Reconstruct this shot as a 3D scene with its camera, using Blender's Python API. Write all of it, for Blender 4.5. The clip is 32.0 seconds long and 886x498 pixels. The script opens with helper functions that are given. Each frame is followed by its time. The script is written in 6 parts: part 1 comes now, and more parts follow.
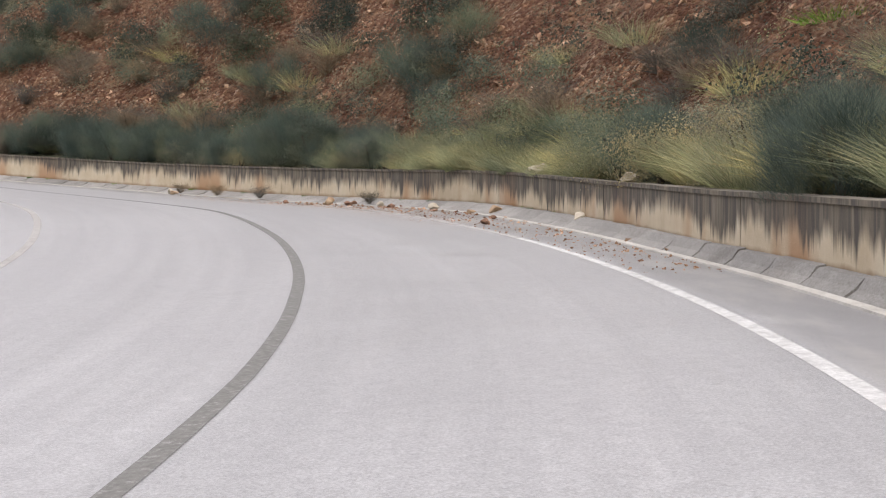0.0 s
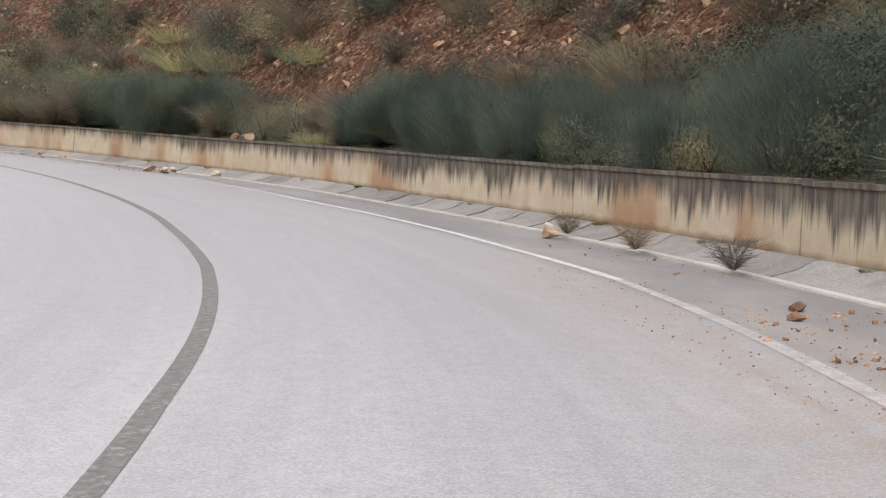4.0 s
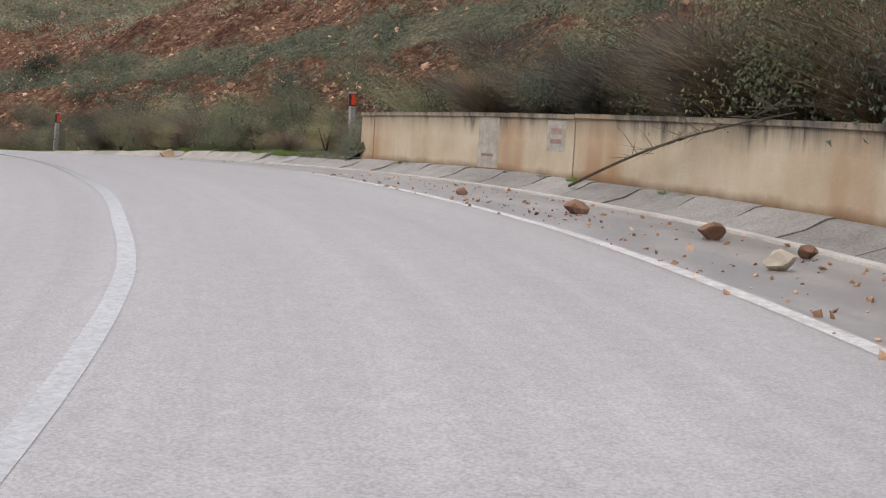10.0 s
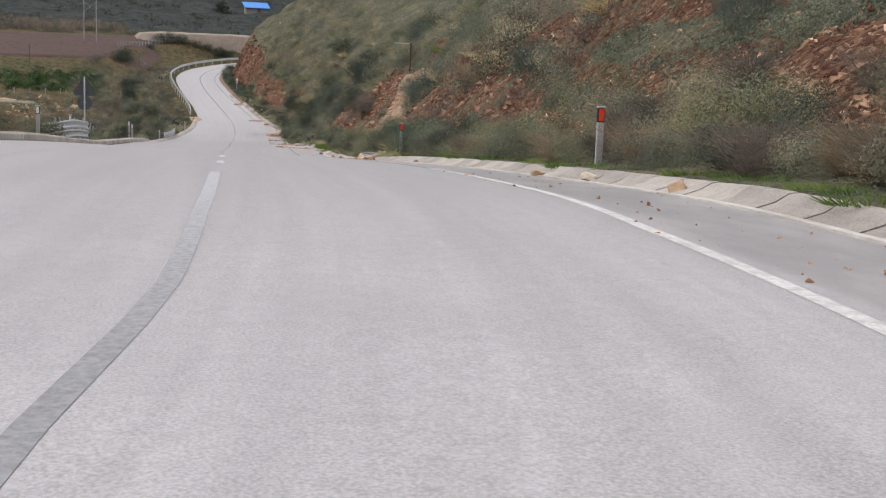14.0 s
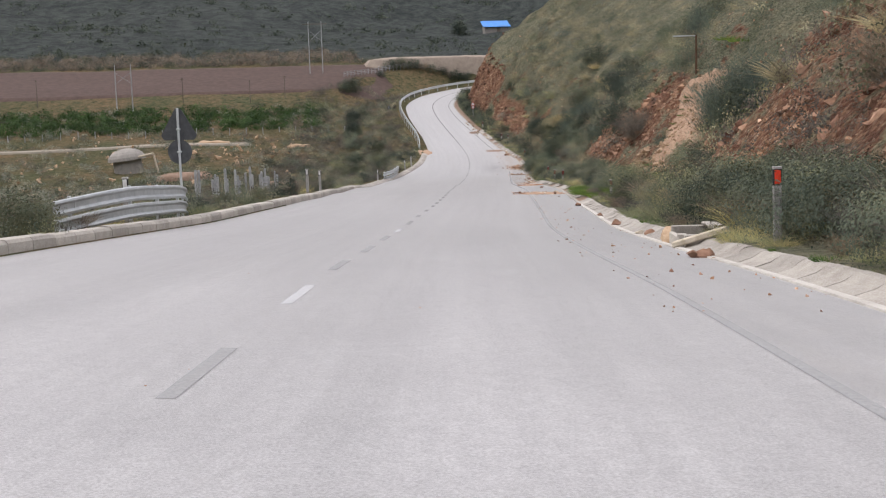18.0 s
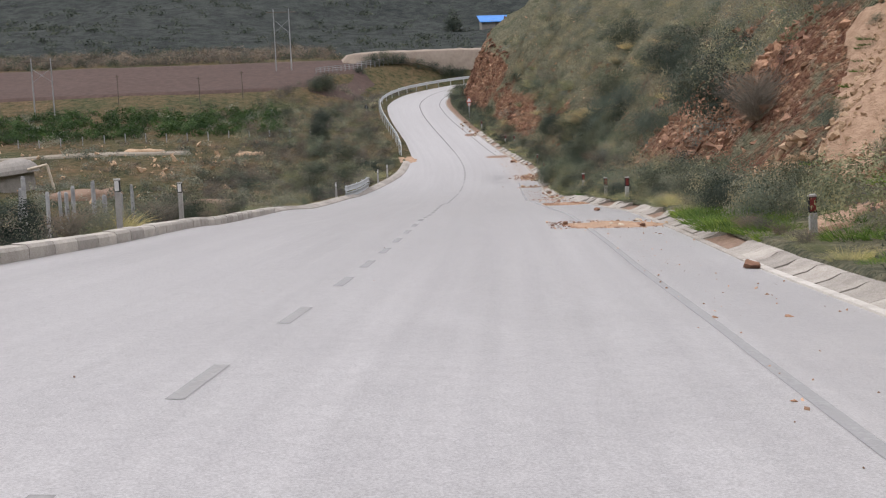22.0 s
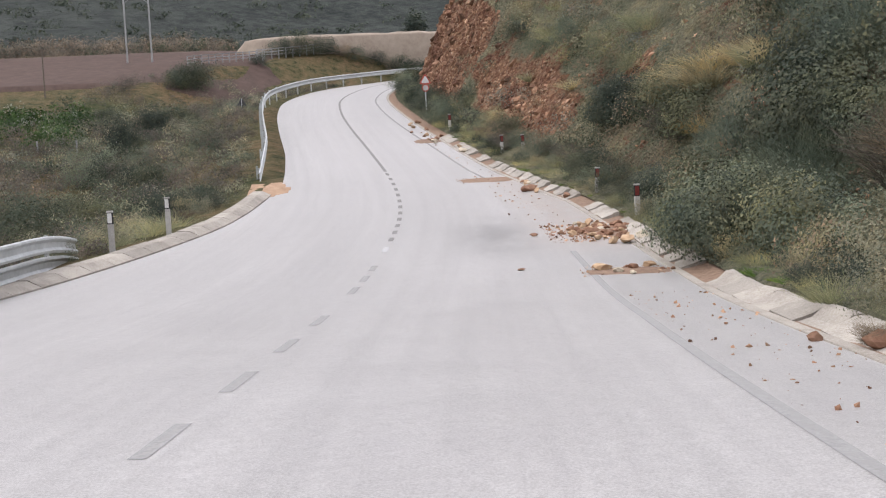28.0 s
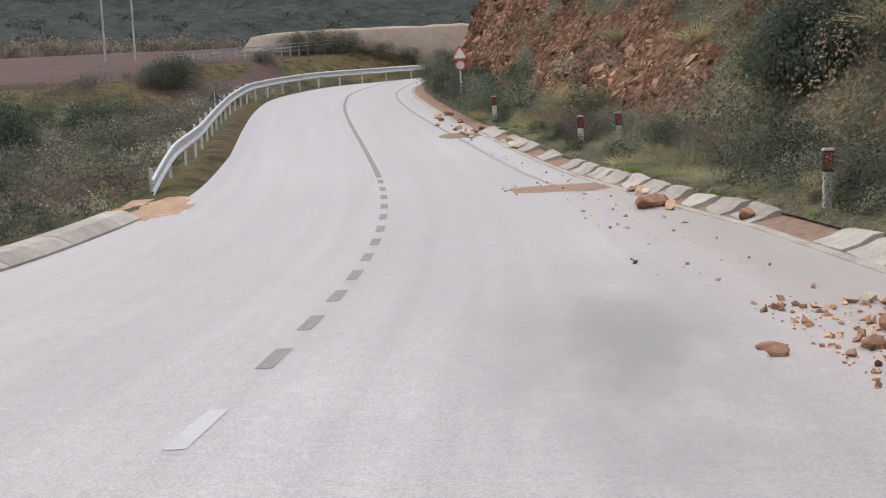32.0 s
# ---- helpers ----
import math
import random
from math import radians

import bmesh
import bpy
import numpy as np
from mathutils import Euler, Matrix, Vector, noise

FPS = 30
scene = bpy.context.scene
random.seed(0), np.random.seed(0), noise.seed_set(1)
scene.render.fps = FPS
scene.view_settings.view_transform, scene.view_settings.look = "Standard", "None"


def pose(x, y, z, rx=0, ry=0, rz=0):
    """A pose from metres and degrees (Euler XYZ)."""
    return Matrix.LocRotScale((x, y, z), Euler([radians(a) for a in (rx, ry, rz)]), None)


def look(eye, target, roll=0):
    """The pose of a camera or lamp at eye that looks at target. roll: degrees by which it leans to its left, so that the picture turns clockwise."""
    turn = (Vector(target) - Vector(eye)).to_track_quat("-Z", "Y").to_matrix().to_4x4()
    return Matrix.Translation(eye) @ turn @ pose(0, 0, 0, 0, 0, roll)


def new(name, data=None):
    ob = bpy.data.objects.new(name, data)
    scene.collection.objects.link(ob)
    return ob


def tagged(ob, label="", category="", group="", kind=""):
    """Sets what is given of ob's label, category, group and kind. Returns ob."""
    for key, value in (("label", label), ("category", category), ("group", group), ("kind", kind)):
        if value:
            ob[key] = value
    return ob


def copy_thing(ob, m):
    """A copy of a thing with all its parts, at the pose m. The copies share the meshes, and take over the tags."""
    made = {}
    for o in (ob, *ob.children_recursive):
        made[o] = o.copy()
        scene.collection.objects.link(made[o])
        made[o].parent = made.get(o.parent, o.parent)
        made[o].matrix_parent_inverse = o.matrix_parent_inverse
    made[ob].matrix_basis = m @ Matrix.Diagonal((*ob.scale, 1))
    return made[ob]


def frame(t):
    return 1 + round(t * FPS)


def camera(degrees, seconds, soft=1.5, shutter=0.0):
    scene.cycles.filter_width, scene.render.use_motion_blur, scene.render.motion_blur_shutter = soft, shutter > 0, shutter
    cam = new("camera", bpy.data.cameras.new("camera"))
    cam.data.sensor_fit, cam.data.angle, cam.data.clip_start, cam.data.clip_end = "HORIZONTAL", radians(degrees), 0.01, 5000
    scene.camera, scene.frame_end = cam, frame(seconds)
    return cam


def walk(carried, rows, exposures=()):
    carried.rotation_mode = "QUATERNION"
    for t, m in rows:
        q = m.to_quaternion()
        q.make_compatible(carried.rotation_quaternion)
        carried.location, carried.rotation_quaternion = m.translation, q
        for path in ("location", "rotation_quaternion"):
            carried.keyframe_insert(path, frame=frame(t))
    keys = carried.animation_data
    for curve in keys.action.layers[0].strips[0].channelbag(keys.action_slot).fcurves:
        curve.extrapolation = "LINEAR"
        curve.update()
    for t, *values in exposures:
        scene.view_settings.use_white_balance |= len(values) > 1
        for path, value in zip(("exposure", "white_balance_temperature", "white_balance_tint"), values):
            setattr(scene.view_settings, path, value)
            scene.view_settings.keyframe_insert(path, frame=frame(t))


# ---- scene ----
cam = camera(39.81, 32.0, 1.15)
PATH = [
    (0, (-12.241, -34.505, -3.030), (-11.0190, -32.9243, -2.9337), 0.94),
    (0.5, (-10.257, -32.562, -2.698), (-9.0944, -30.9368, -2.6017), 0.90),
    (1, (-8.349, -30.445, -2.361), (-7.2670, -28.7661, -2.2559), 1.02),
    (1.5, (-6.527, -28.193, -1.996), (-5.5253, -26.4651, -1.8898), 1.29),
    (2, (-4.780, -25.744, -1.625), (-3.8678, -23.9668, -1.5278), 1.53),
    (2.5, (-3.233, -23.186, -1.271), (-2.4242, -21.3591, -1.1857), 1.89),
    (3, (-2.028, -20.456, -0.926), (-1.3435, -18.5779, -0.8465), 2.39),
    (3.5, (-1.131, -17.767, -0.530), (-0.5812, -15.8453, -0.4688), 2.84),
    (4, (-0.414, -14.931, -0.143), (0.0063, -12.9762, -0.1062), 3.28),
    (4.5, (0.067, -12.043, 0.185), (0.3723, -10.0669, 0.2012), 3.47),
    (6.5, (-0.000, 0.011, 1.319), (-0.0463, 2.0103, 1.3134), 1.81),
    (7, (-0.318, 2.947, 1.618), (-0.4860, 4.9401, 1.6026), 2.38),
    (7.5, (-0.779, 5.715, 1.945), (-1.0751, 7.6925, 1.9080), 2.58),
    (8, (-1.416, 8.551, 2.276), (-1.8471, 10.5033, 2.2195), 2.66),
    (8.5, (-2.301, 11.351, 2.570), (-2.8851, 13.2627, 2.5024), 3.09),
    (9, (-3.326, 13.946, 2.874), (-4.0614, 15.8043, 2.7939), 3.19),
    (9.5, (-4.510, 16.420, 3.161), (-5.3930, 18.2125, 3.0737), 3.58),
    (10, (-5.876, 18.852, 3.405), (-6.9037, 20.5644, 3.3013), 3.69),
    (10.5, (-7.522, 21.257, 3.673), (-8.6852, 22.8794, 3.5466), 3.99),
    (11, (-9.292, 23.539, 3.915), (-10.5918, 25.0508, 3.7610), 4.15),
    (11.5, (-11.262, 25.677, 4.108), (-12.6769, 27.0783, 3.9253), 4.28),
    (12, (-13.373, 27.577, 4.279), (-14.8913, 28.8617, 4.0683), 4.90),
    (12.5, (-15.644, 29.309, 4.440), (-17.2652, 30.4548, 4.1977), 4.34),
    (13, (-18.101, 30.901, 4.592), (-19.8198, 31.8875, 4.3225), 3.53),
    (13.5, (-20.757, 32.291, 4.674), (-22.5540, 33.1212, 4.3886), 2.86),
    (14, (-23.255, 33.421, 4.675), (-25.1088, 34.1099, 4.3769), 2.19),
    (14.5, (-25.767, 34.374, 4.675), (-27.6582, 34.9449, 4.3626), 1.73),
    (15, (-28.397, 35.161, 4.668), (-30.3165, 35.6240, 4.3499), 1.01),
    (15.5, (-31.188, 35.969, 4.669), (-33.1296, 36.3354, 4.3593), 0.31),
    (17.5, (-42.904, 38.471, 4.144), (-44.8668, 38.7625, 3.8948), -1.82),
    (18, (-45.900, 39.011, 3.984), (-47.8604, 39.3039, 3.7180), -1.68),
    (18.5, (-48.915, 39.534, 3.843), (-50.8735, 39.8350, 3.5690), -1.53),
    (19, (-51.970, 40.020, 3.665), (-53.9286, 40.3379, 3.4154), -1.38),
    (19.5, (-55.006, 40.578, 3.436), (-56.9641, 40.9093, 3.2022), -1.58),
    (20, (-58.268, 41.272, 3.135), (-60.2247, 41.6085, 2.8984), -1.64),
    (20.5, (-61.736, 41.936, 2.881), (-63.6926, 42.2642, 2.6312), -1.68),
    (21, (-65.334, 42.563, 2.564), (-67.2933, 42.8777, 2.3133), -1.86),
    (21.5, (-69.032, 43.203, 2.287), (-70.9932, 43.5076, 2.0359), -1.97),
    (22, (-72.713, 43.850, 1.955), (-74.6763, 44.1456, 1.7112), -2.35),
    (22.5, (-76.450, 44.489, 1.652), (-78.4163, 44.7712, 1.4213), -2.72),
    (23, (-80.165, 45.236, 1.332), (-82.1350, 45.5050, 1.1142), -2.92),
    (23.1, (-81.330, 45.470, 1.286), (-83.2998, 45.7359, 1.0651), -2.93),
    (23.2, (-84.513, 46.109, 1.159), (-86.4835, 46.3670, 0.9310), -2.98),
    (23.3, (-88.240, 46.857, 1.010), (-90.2107, 47.1058, 0.7740), -3.04),
    (23.4, (-92.045, 47.621, 0.859), (-94.0154, 47.8600, 0.6137), -3.10),
    (23.5, (-95.694, 48.354, 0.713), (-97.6648, 48.5834, 0.4600), -3.16),
    (23.6, (-97.589, 48.752, 0.611), (-99.5592, 48.9859, 0.3567), -3.17),
    (24, (-101.437, 49.560, 0.403), (-103.4043, 49.8118, 0.1456), -3.23),
    (24.5, (-104.373, 50.153, 0.154), (-106.3364, 50.4544, -0.0775), -2.93),
    (26.5, (-121.392, 53.293, -1.009), (-123.3386, 53.7072, -1.2070), -2.74),
    (27, (-123.602, 53.655, -1.206), (-125.5559, 54.0484, -1.3704), -2.71),
    (27.5, (-125.103, 53.891, -1.373), (-127.0643, 54.2473, -1.5365), -2.72),
    (28, (-126.419, 54.074, -1.488), (-128.3827, 54.4134, -1.6541), -2.86),
    (28.5, (-129.960, 54.615, -1.670), (-131.9271, 54.9446, -1.8162), -2.88),
    (29, (-133.451, 55.114, -1.870), (-135.4234, 55.4334, -1.9595), -2.50),
    (29.5, (-135.368, 55.458, -2.003), (-137.3461, 55.7398, -2.0910), -2.20),
    (30, (-137.201, 55.791, -2.081), (-139.1801, 56.0621, -2.1881), -2.18),
    (30.5, (-138.979, 56.142, -2.148), (-140.9544, 56.4301, -2.2714), -2.28),
    (31, (-140.689, 56.559, -2.244), (-142.6615, 56.8609, -2.3732), -2.41),
    (31.5, (-142.444, 57.005, -2.312), (-144.4179, 57.3034, -2.4363), -2.64),
    (32, (-144.184, 57.477, -2.307), (-146.1636, 57.7351, -2.4230), -3.19),
]
walk(cam, [(t, look(eye, target, roll)) for t, eye, target, roll in PATH], [(0, 0.2), (4, 0.1), (7, -0.1), (8, -0.06), (10, -0.16), (13, -0.06), (15.5, -0.05), (18, 0.12), (20, 0.12), (23, 0.06), (25, 0.16), (27, 0.28), (29, 0.26), (32, 0.12)])

# ---------------------------------------------------------------- light
world = bpy.data.worlds.new("overcast_sky")
scene.world = world
world.use_nodes = True
wn = world.node_tree
sky = wn.nodes.new("ShaderNodeTexSky")
sky.sky_type = "NISHITA"
sky.sun_disc = False
sky.sun_elevation = radians(48)
sky.sun_rotation = radians(200)
sky.air_density, sky.dust_density, sky.ozone_density = 1.0, 4.0, 1.0
whiten = wn.nodes.new("ShaderNodeMixRGB")
whiten.inputs[0].default_value = 0.8
whiten.inputs[2].default_value = (11.3, 10.85, 11.6, 1)
wn.links.new(sky.outputs[0], whiten.inputs[1])
wn.links.new(whiten.outputs[0], wn.nodes["Background"].inputs[0])
wn.nodes["Background"].inputs[1].default_value = 0.15
sun = new("sun", bpy.data.lights.new("sun", "SUN"))
sun.data.energy = 1.0
sun.data.angle = radians(25)
sun.data.color = (1.0, 0.96, 0.9)
sun.matrix_world = look((0, 0, 60), (14, 24, 18))


# ---------------------------------------------------------------- materials
def material(name):
    m = bpy.data.materials.new(name)
    m.use_nodes = True
    return m, m.node_tree, m.node_tree.nodes["Principled BSDF"]


def node(nt, kind, **sets):
    n = nt.nodes.new("ShaderNode" + kind)
    for k, v in sets.items():
        n.inputs[k].default_value = v
    return n


def noise_tex(nt, vec, scale, detail=4, rough=0.6):
    n = node(nt, "TexNoise", Scale=scale, Detail=detail, Roughness=rough)
    if vec is not None:
        nt.links.new(vec, n.inputs["Vector"])
    return n.outputs["Fac"]


def ramp(nt, fac, stops):
    r = nt.nodes.new("ShaderNodeValToRGB")
    e = r.color_ramp.elements
    while len(e) < len(stops):
        e.new(0.5)
    for el, (p, c) in zip(e, stops):
        el.position, el.color = p, (*c, 1) if len(c) == 3 else c
    nt.links.new(fac, r.inputs[0])
    return r.outputs[0]


def grey(v):
    return (v, v, v)


def mix(nt, fac, a, b, mode="MIX"):
    m = nt.nodes.new("ShaderNodeMixRGB")
    m.blend_type = mode
    for sock, v in zip(m.inputs, (fac, a, b)):
        if isinstance(v, (int, float)):
            sock.default_value = v
        elif isinstance(v, tuple):
            sock.default_value = (*v, 1)
        else:
            nt.links.new(v, sock)
    return m.outputs[0]


def mathn(nt, op, a, b=0.0, clamp=False):
    m = nt.nodes.new("ShaderNodeMath")
    m.operation, m.use_clamp = op, clamp
    for sock, v in zip(m.inputs, (a, b)):
        if isinstance(v, (int, float)):
            sock.default_value = v
        else:
            nt.links.new(v, sock)
    return m.outputs[0]


def scaled(nt, vec, sx, sy, sz):
    m = nt.nodes.new("ShaderNodeMapping")
    m.inputs["Scale"].default_value = (sx, sy, sz)
    nt.links.new(vec, m.inputs["Vector"])
    return m.outputs[0]


def coords(nt):
    return nt.nodes.new("ShaderNodeNewGeometry").outputs["Position"]


def uvs(nt):
    return nt.nodes.new("ShaderNodeUVMap").outputs[0]


def finish(nt, bsdf, color, rough=0.85, bump=None, strength=0.3, dist=0.02, spec=0.3):
    if isinstance(color, tuple):
        bsdf.inputs["Base Color"].default_value = (*color, 1)
    else:
        nt.links.new(color, bsdf.inputs["Base Color"])
    if isinstance(rough, (int, float)):
        bsdf.inputs["Roughness"].default_value = rough
    else:
        nt.links.new(rough, bsdf.inputs["Roughness"])
    bsdf.inputs["Specular IOR Level"].default_value = spec
    if bump is not None:
        b = node(nt, "Bump", Strength=strength, Distance=dist)
        nt.links.new(bump, b.inputs["Height"])
        nt.links.new(b.outputs[0], bsdf.inputs["Normal"])


def mat_asphalt():
    m, nt, b = material("asphalt")
    p, uv = coords(nt), uvs(nt)
    fine = noise_tex(nt, p, 60, 3, 0.7)
    grit = noise_tex(nt, p, 220, 2, 0.8)
    big = noise_tex(nt, scaled(nt, uv, 0.06, 0.55, 1), 1.0, 5, 0.6)
    blot = noise_tex(nt, p, 0.9, 5, 0.65)
    base = ramp(nt, big, [(0.3, (0.25, 0.24, 0.236)), (0.5, (0.31, 0.298, 0.295)), (0.72, (0.385, 0.373, 0.37))])
    base = mix(nt, 0.35, base, ramp(nt, blot, [(0.3, grey(0.25)), (0.7, grey(0.39))]))
    streak = noise_tex(nt, scaled(nt, uv, 0.05, 3.5, 1), 1.0, 4, 0.65)
    base = mix(nt, 1.0, base, ramp(nt, streak, [(0.3, grey(0.8)), (0.7, grey(1.18))]), "MULTIPLY")
    mottle = noise_tex(nt, p, 9, 4, 0.7)
    base = mix(nt, 1.0, base, ramp(nt, mottle, [(0.32, grey(0.8)), (0.68, grey(1.18))]), "MULTIPLY")
    base = mix(nt, 0.34, base, ramp(nt, fine, [(0.36, grey(0.08)), (0.64, grey(0.68))]))
    # the shoulder beyond the edge line is older, darker and dusty
    sep = nt.nodes.new("ShaderNodeSeparateXYZ")
    nt.links.new(uv, sep.inputs[0])
    wob = mathn(nt, "MULTIPLY", noise_tex(nt, p, 1.5, 3), 0.25)
    side = ramp(nt, mathn(nt, "MULTIPLY", mathn(nt, "SUBTRACT", mathn(nt, "ADD", sep.outputs[1], wob), 3.6), 4.0, True), [(0.0, grey(0)), (1.0, grey(1))])
    old = ramp(nt, noise_tex(nt, scaled(nt, uv, 0.55, 1.1, 1), 1.0, 5, 0.7), [(0.32, (0.1, 0.097, 0.097)), (0.5, (0.18, 0.174, 0.17)), (0.56, (0.27, 0.257, 0.24)), (0.68, (0.34, 0.32, 0.29))])
    old = mix(nt, 0.3, old, ramp(nt, fine, [(0.35, grey(0.12)), (0.65, grey(0.4))]))
    fade = ramp(nt, mathn(nt, "MULTIPLY", mathn(nt, "SUBTRACT", sep.outputs[0], 94.0), 0.05, True), [(0.0, grey(1)), (1.0, grey(0.22))])
    base = mix(nt, mathn(nt, "MULTIPLY", side, fade), base, old)
    near_s = ramp(nt, mathn(nt, "MULTIPLY", mathn(nt, "SUBTRACT", sep.outputs[0], 18.0), 0.05, True), [(0.0, grey(0)), (0.25, grey(1)), (0.7, grey(1)), (1.0, grey(0))])
    near_d = ramp(nt, mathn(nt, "MULTIPLY", mathn(nt, "SUBTRACT", mathn(nt, "ADD", sep.outputs[1], wob), 2.2), 0.4, True), [(0.0, grey(0)), (0.4, grey(1)), (0.85, grey(0.7)), (1.0, grey(0.2))])
    dust = mathn(nt, "MULTIPLY", mathn(nt, "MULTIPLY", near_s, near_d), ramp(nt, noise_tex(nt, p, 3.5, 6, 0.75), [(0.38, grey(0)), (0.62, grey(0.75))]))
    base = mix(nt, dust, base, ramp(nt, fine, [(0.35, (0.2, 0.15, 0.11)), (0.65, (0.4, 0.32, 0.25))]))
    crack = node(nt, "TexVoronoi", Scale=1.0)
    crack.feature = "DISTANCE_TO_EDGE"
    nt.links.new(mix(nt, 0.25, scaled(nt, uv, 0.13, 0.8, 1), node(nt, "TexNoise", Scale=2.5).outputs["Color"], "ADD"), crack.inputs["Vector"])
    lines = mathn(nt, "MULTIPLY", ramp(nt, crack.outputs["Distance"], [(0.0, grey(1)), (0.02, grey(0))]), ramp(nt, blot, [(0.45, grey(0)), (0.62, grey(0.22))]))
    base = mix(nt, lines, base, (0.2, 0.195, 0.19))
    spots = ramp(nt, noise_tex(nt, p, 5.0, 2, 0.5), [(0.74, grey(0)), (0.79, grey(0.45))])
    base = mix(nt, spots, base, (0.21, 0.2, 0.19))
    # dark oily smears on the lane near the last heaps, and faint wheel tracks
    smear_s = ramp(nt, mathn(nt, "MULTIPLY", mathn(nt, "SUBTRACT", sep.outputs[0], 204.5), 0.1, True), [(0.0, grey(0)), (0.35, grey(1)), (0.55, grey(1)), (1.0, grey(0))])
    smear_d = ramp(nt, mathn(nt, "MULTIPLY", mathn(nt, "SUBTRACT", mathn(nt, "ADD", sep.outputs[1], wob), 1.1), 0.42, True), [(0.0, grey(0)), (0.45, grey(1)), (0.6, grey(1)), (1.0, grey(0))])
    smear = mathn(nt, "MULTIPLY", mathn(nt, "MULTIPLY", smear_s, smear_d), ramp(nt, noise_tex(nt, scaled(nt, uv, 0.35, 0.9, 1), 1.0, 5, 0.65), [(0.32, grey(0)), (0.55, grey(0.9))]))
    base = mix(nt, smear, base, (0.15, 0.148, 0.15))
    wash_s = ramp(nt, mathn(nt, "MULTIPLY", mathn(nt, "SUBTRACT", sep.outputs[0], 205.0), 0.05, True), [(0.0, grey(0)), (0.15, grey(1)), (0.8, grey(1)), (1.0, grey(0))])
    wash_d = mathn(nt, "MULTIPLY", mathn(nt, "SUBTRACT", mathn(nt, "ADD", sep.outputs[1], mathn(nt, "MULTIPLY", wob, 3.0)), 2.9), 0.8, True)
    wash = mathn(nt, "MULTIPLY", mathn(nt, "MULTIPLY", wash_s, wash_d), ramp(nt, noise_tex(nt, p, 2.4, 5, 0.7), [(0.34, grey(0.15)), (0.62, grey(0.75))]))
    base = mix(nt, wash, base, ramp(nt, fine, [(0.35, (0.24, 0.18, 0.145)), (0.65, (0.4, 0.33, 0.28))]))
    finish(nt, b, base, ramp(nt, blot, [(0.3, grey(0.4)), (0.7, grey(0.52))]), mathn(nt, "ADD", fine, grit), 0.2, 0.01, 0.9)
    b.inputs["Sheen Weight"].default_value, b.inputs["Sheen Roughness"].default_value = 0.4, 0.35
    b.inputs["Coat Weight"].default_value, b.inputs["Coat Roughness"].default_value = 0.35, 0.42
    return m


def mat_paint(name, lo, hi, worn):
    m, nt, b = material(name)
    p = coords(nt)
    c = ramp(nt, noise_tex(nt, p, 26, 4, 0.75), [(0.38, lo), (0.6, hi)])
    c = mix(nt, ramp(nt, noise_tex(nt, p, 7, 5, 0.7), [(0.45, grey(0)), (0.62, grey(1))]), c, worn)
    finish(nt, b, c, 0.9, noise_tex(nt, p, 90, 3), 0.3, 0.006, 0.12)
    return m


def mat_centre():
    m, nt, b = material("worn_centre_paint_glare_tones")
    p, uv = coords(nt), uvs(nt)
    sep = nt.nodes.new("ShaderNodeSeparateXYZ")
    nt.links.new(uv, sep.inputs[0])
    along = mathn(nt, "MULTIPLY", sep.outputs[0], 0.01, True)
    # tones along the line put the road's low-angle glare contrast into the colour
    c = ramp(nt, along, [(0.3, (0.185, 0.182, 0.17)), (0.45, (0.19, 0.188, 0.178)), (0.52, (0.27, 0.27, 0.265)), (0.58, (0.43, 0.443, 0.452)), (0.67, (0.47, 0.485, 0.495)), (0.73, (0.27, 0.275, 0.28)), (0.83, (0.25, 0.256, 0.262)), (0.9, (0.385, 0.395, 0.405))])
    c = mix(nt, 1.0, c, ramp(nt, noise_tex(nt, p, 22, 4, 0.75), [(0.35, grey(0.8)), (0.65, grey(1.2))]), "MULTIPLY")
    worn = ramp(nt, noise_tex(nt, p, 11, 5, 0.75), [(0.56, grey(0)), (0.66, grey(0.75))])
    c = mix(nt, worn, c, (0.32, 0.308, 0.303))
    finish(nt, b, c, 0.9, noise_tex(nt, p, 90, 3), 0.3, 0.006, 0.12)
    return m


def mat_concrete(name, lo, hi, dirt=(0.16, 0.14, 0.12), amount=0.5):
    m, nt, b = material(name)
    p = coords(nt)
    oi = nt.nodes.new("ShaderNodeObjectInfo").outputs["Random"]
    c = ramp(nt, noise_tex(nt, p, 3.0, 6, 0.65), [(0.3, lo), (0.7, hi)])
    c = mix(nt, ramp(nt, noise_tex(nt, p, 1.1, 6, 0.7), [(0.5, grey(0)), (0.75, grey(amount))]), c, dirt)
    c = mix(nt, 0.25, c, ramp(nt, noise_tex(nt, p, 45, 3, 0.7), [(0.3, grey(0.1)), (0.7, grey(0.75))]))
    c = mix(nt, 1.0, c, ramp(nt, oi, [(0, grey(0.8)), (1, grey(1.12))]), "MULTIPLY")
    finish(nt, b, c, 0.9, noise_tex(nt, p, 30, 5, 0.7), 0.45, 0.015)
    return m


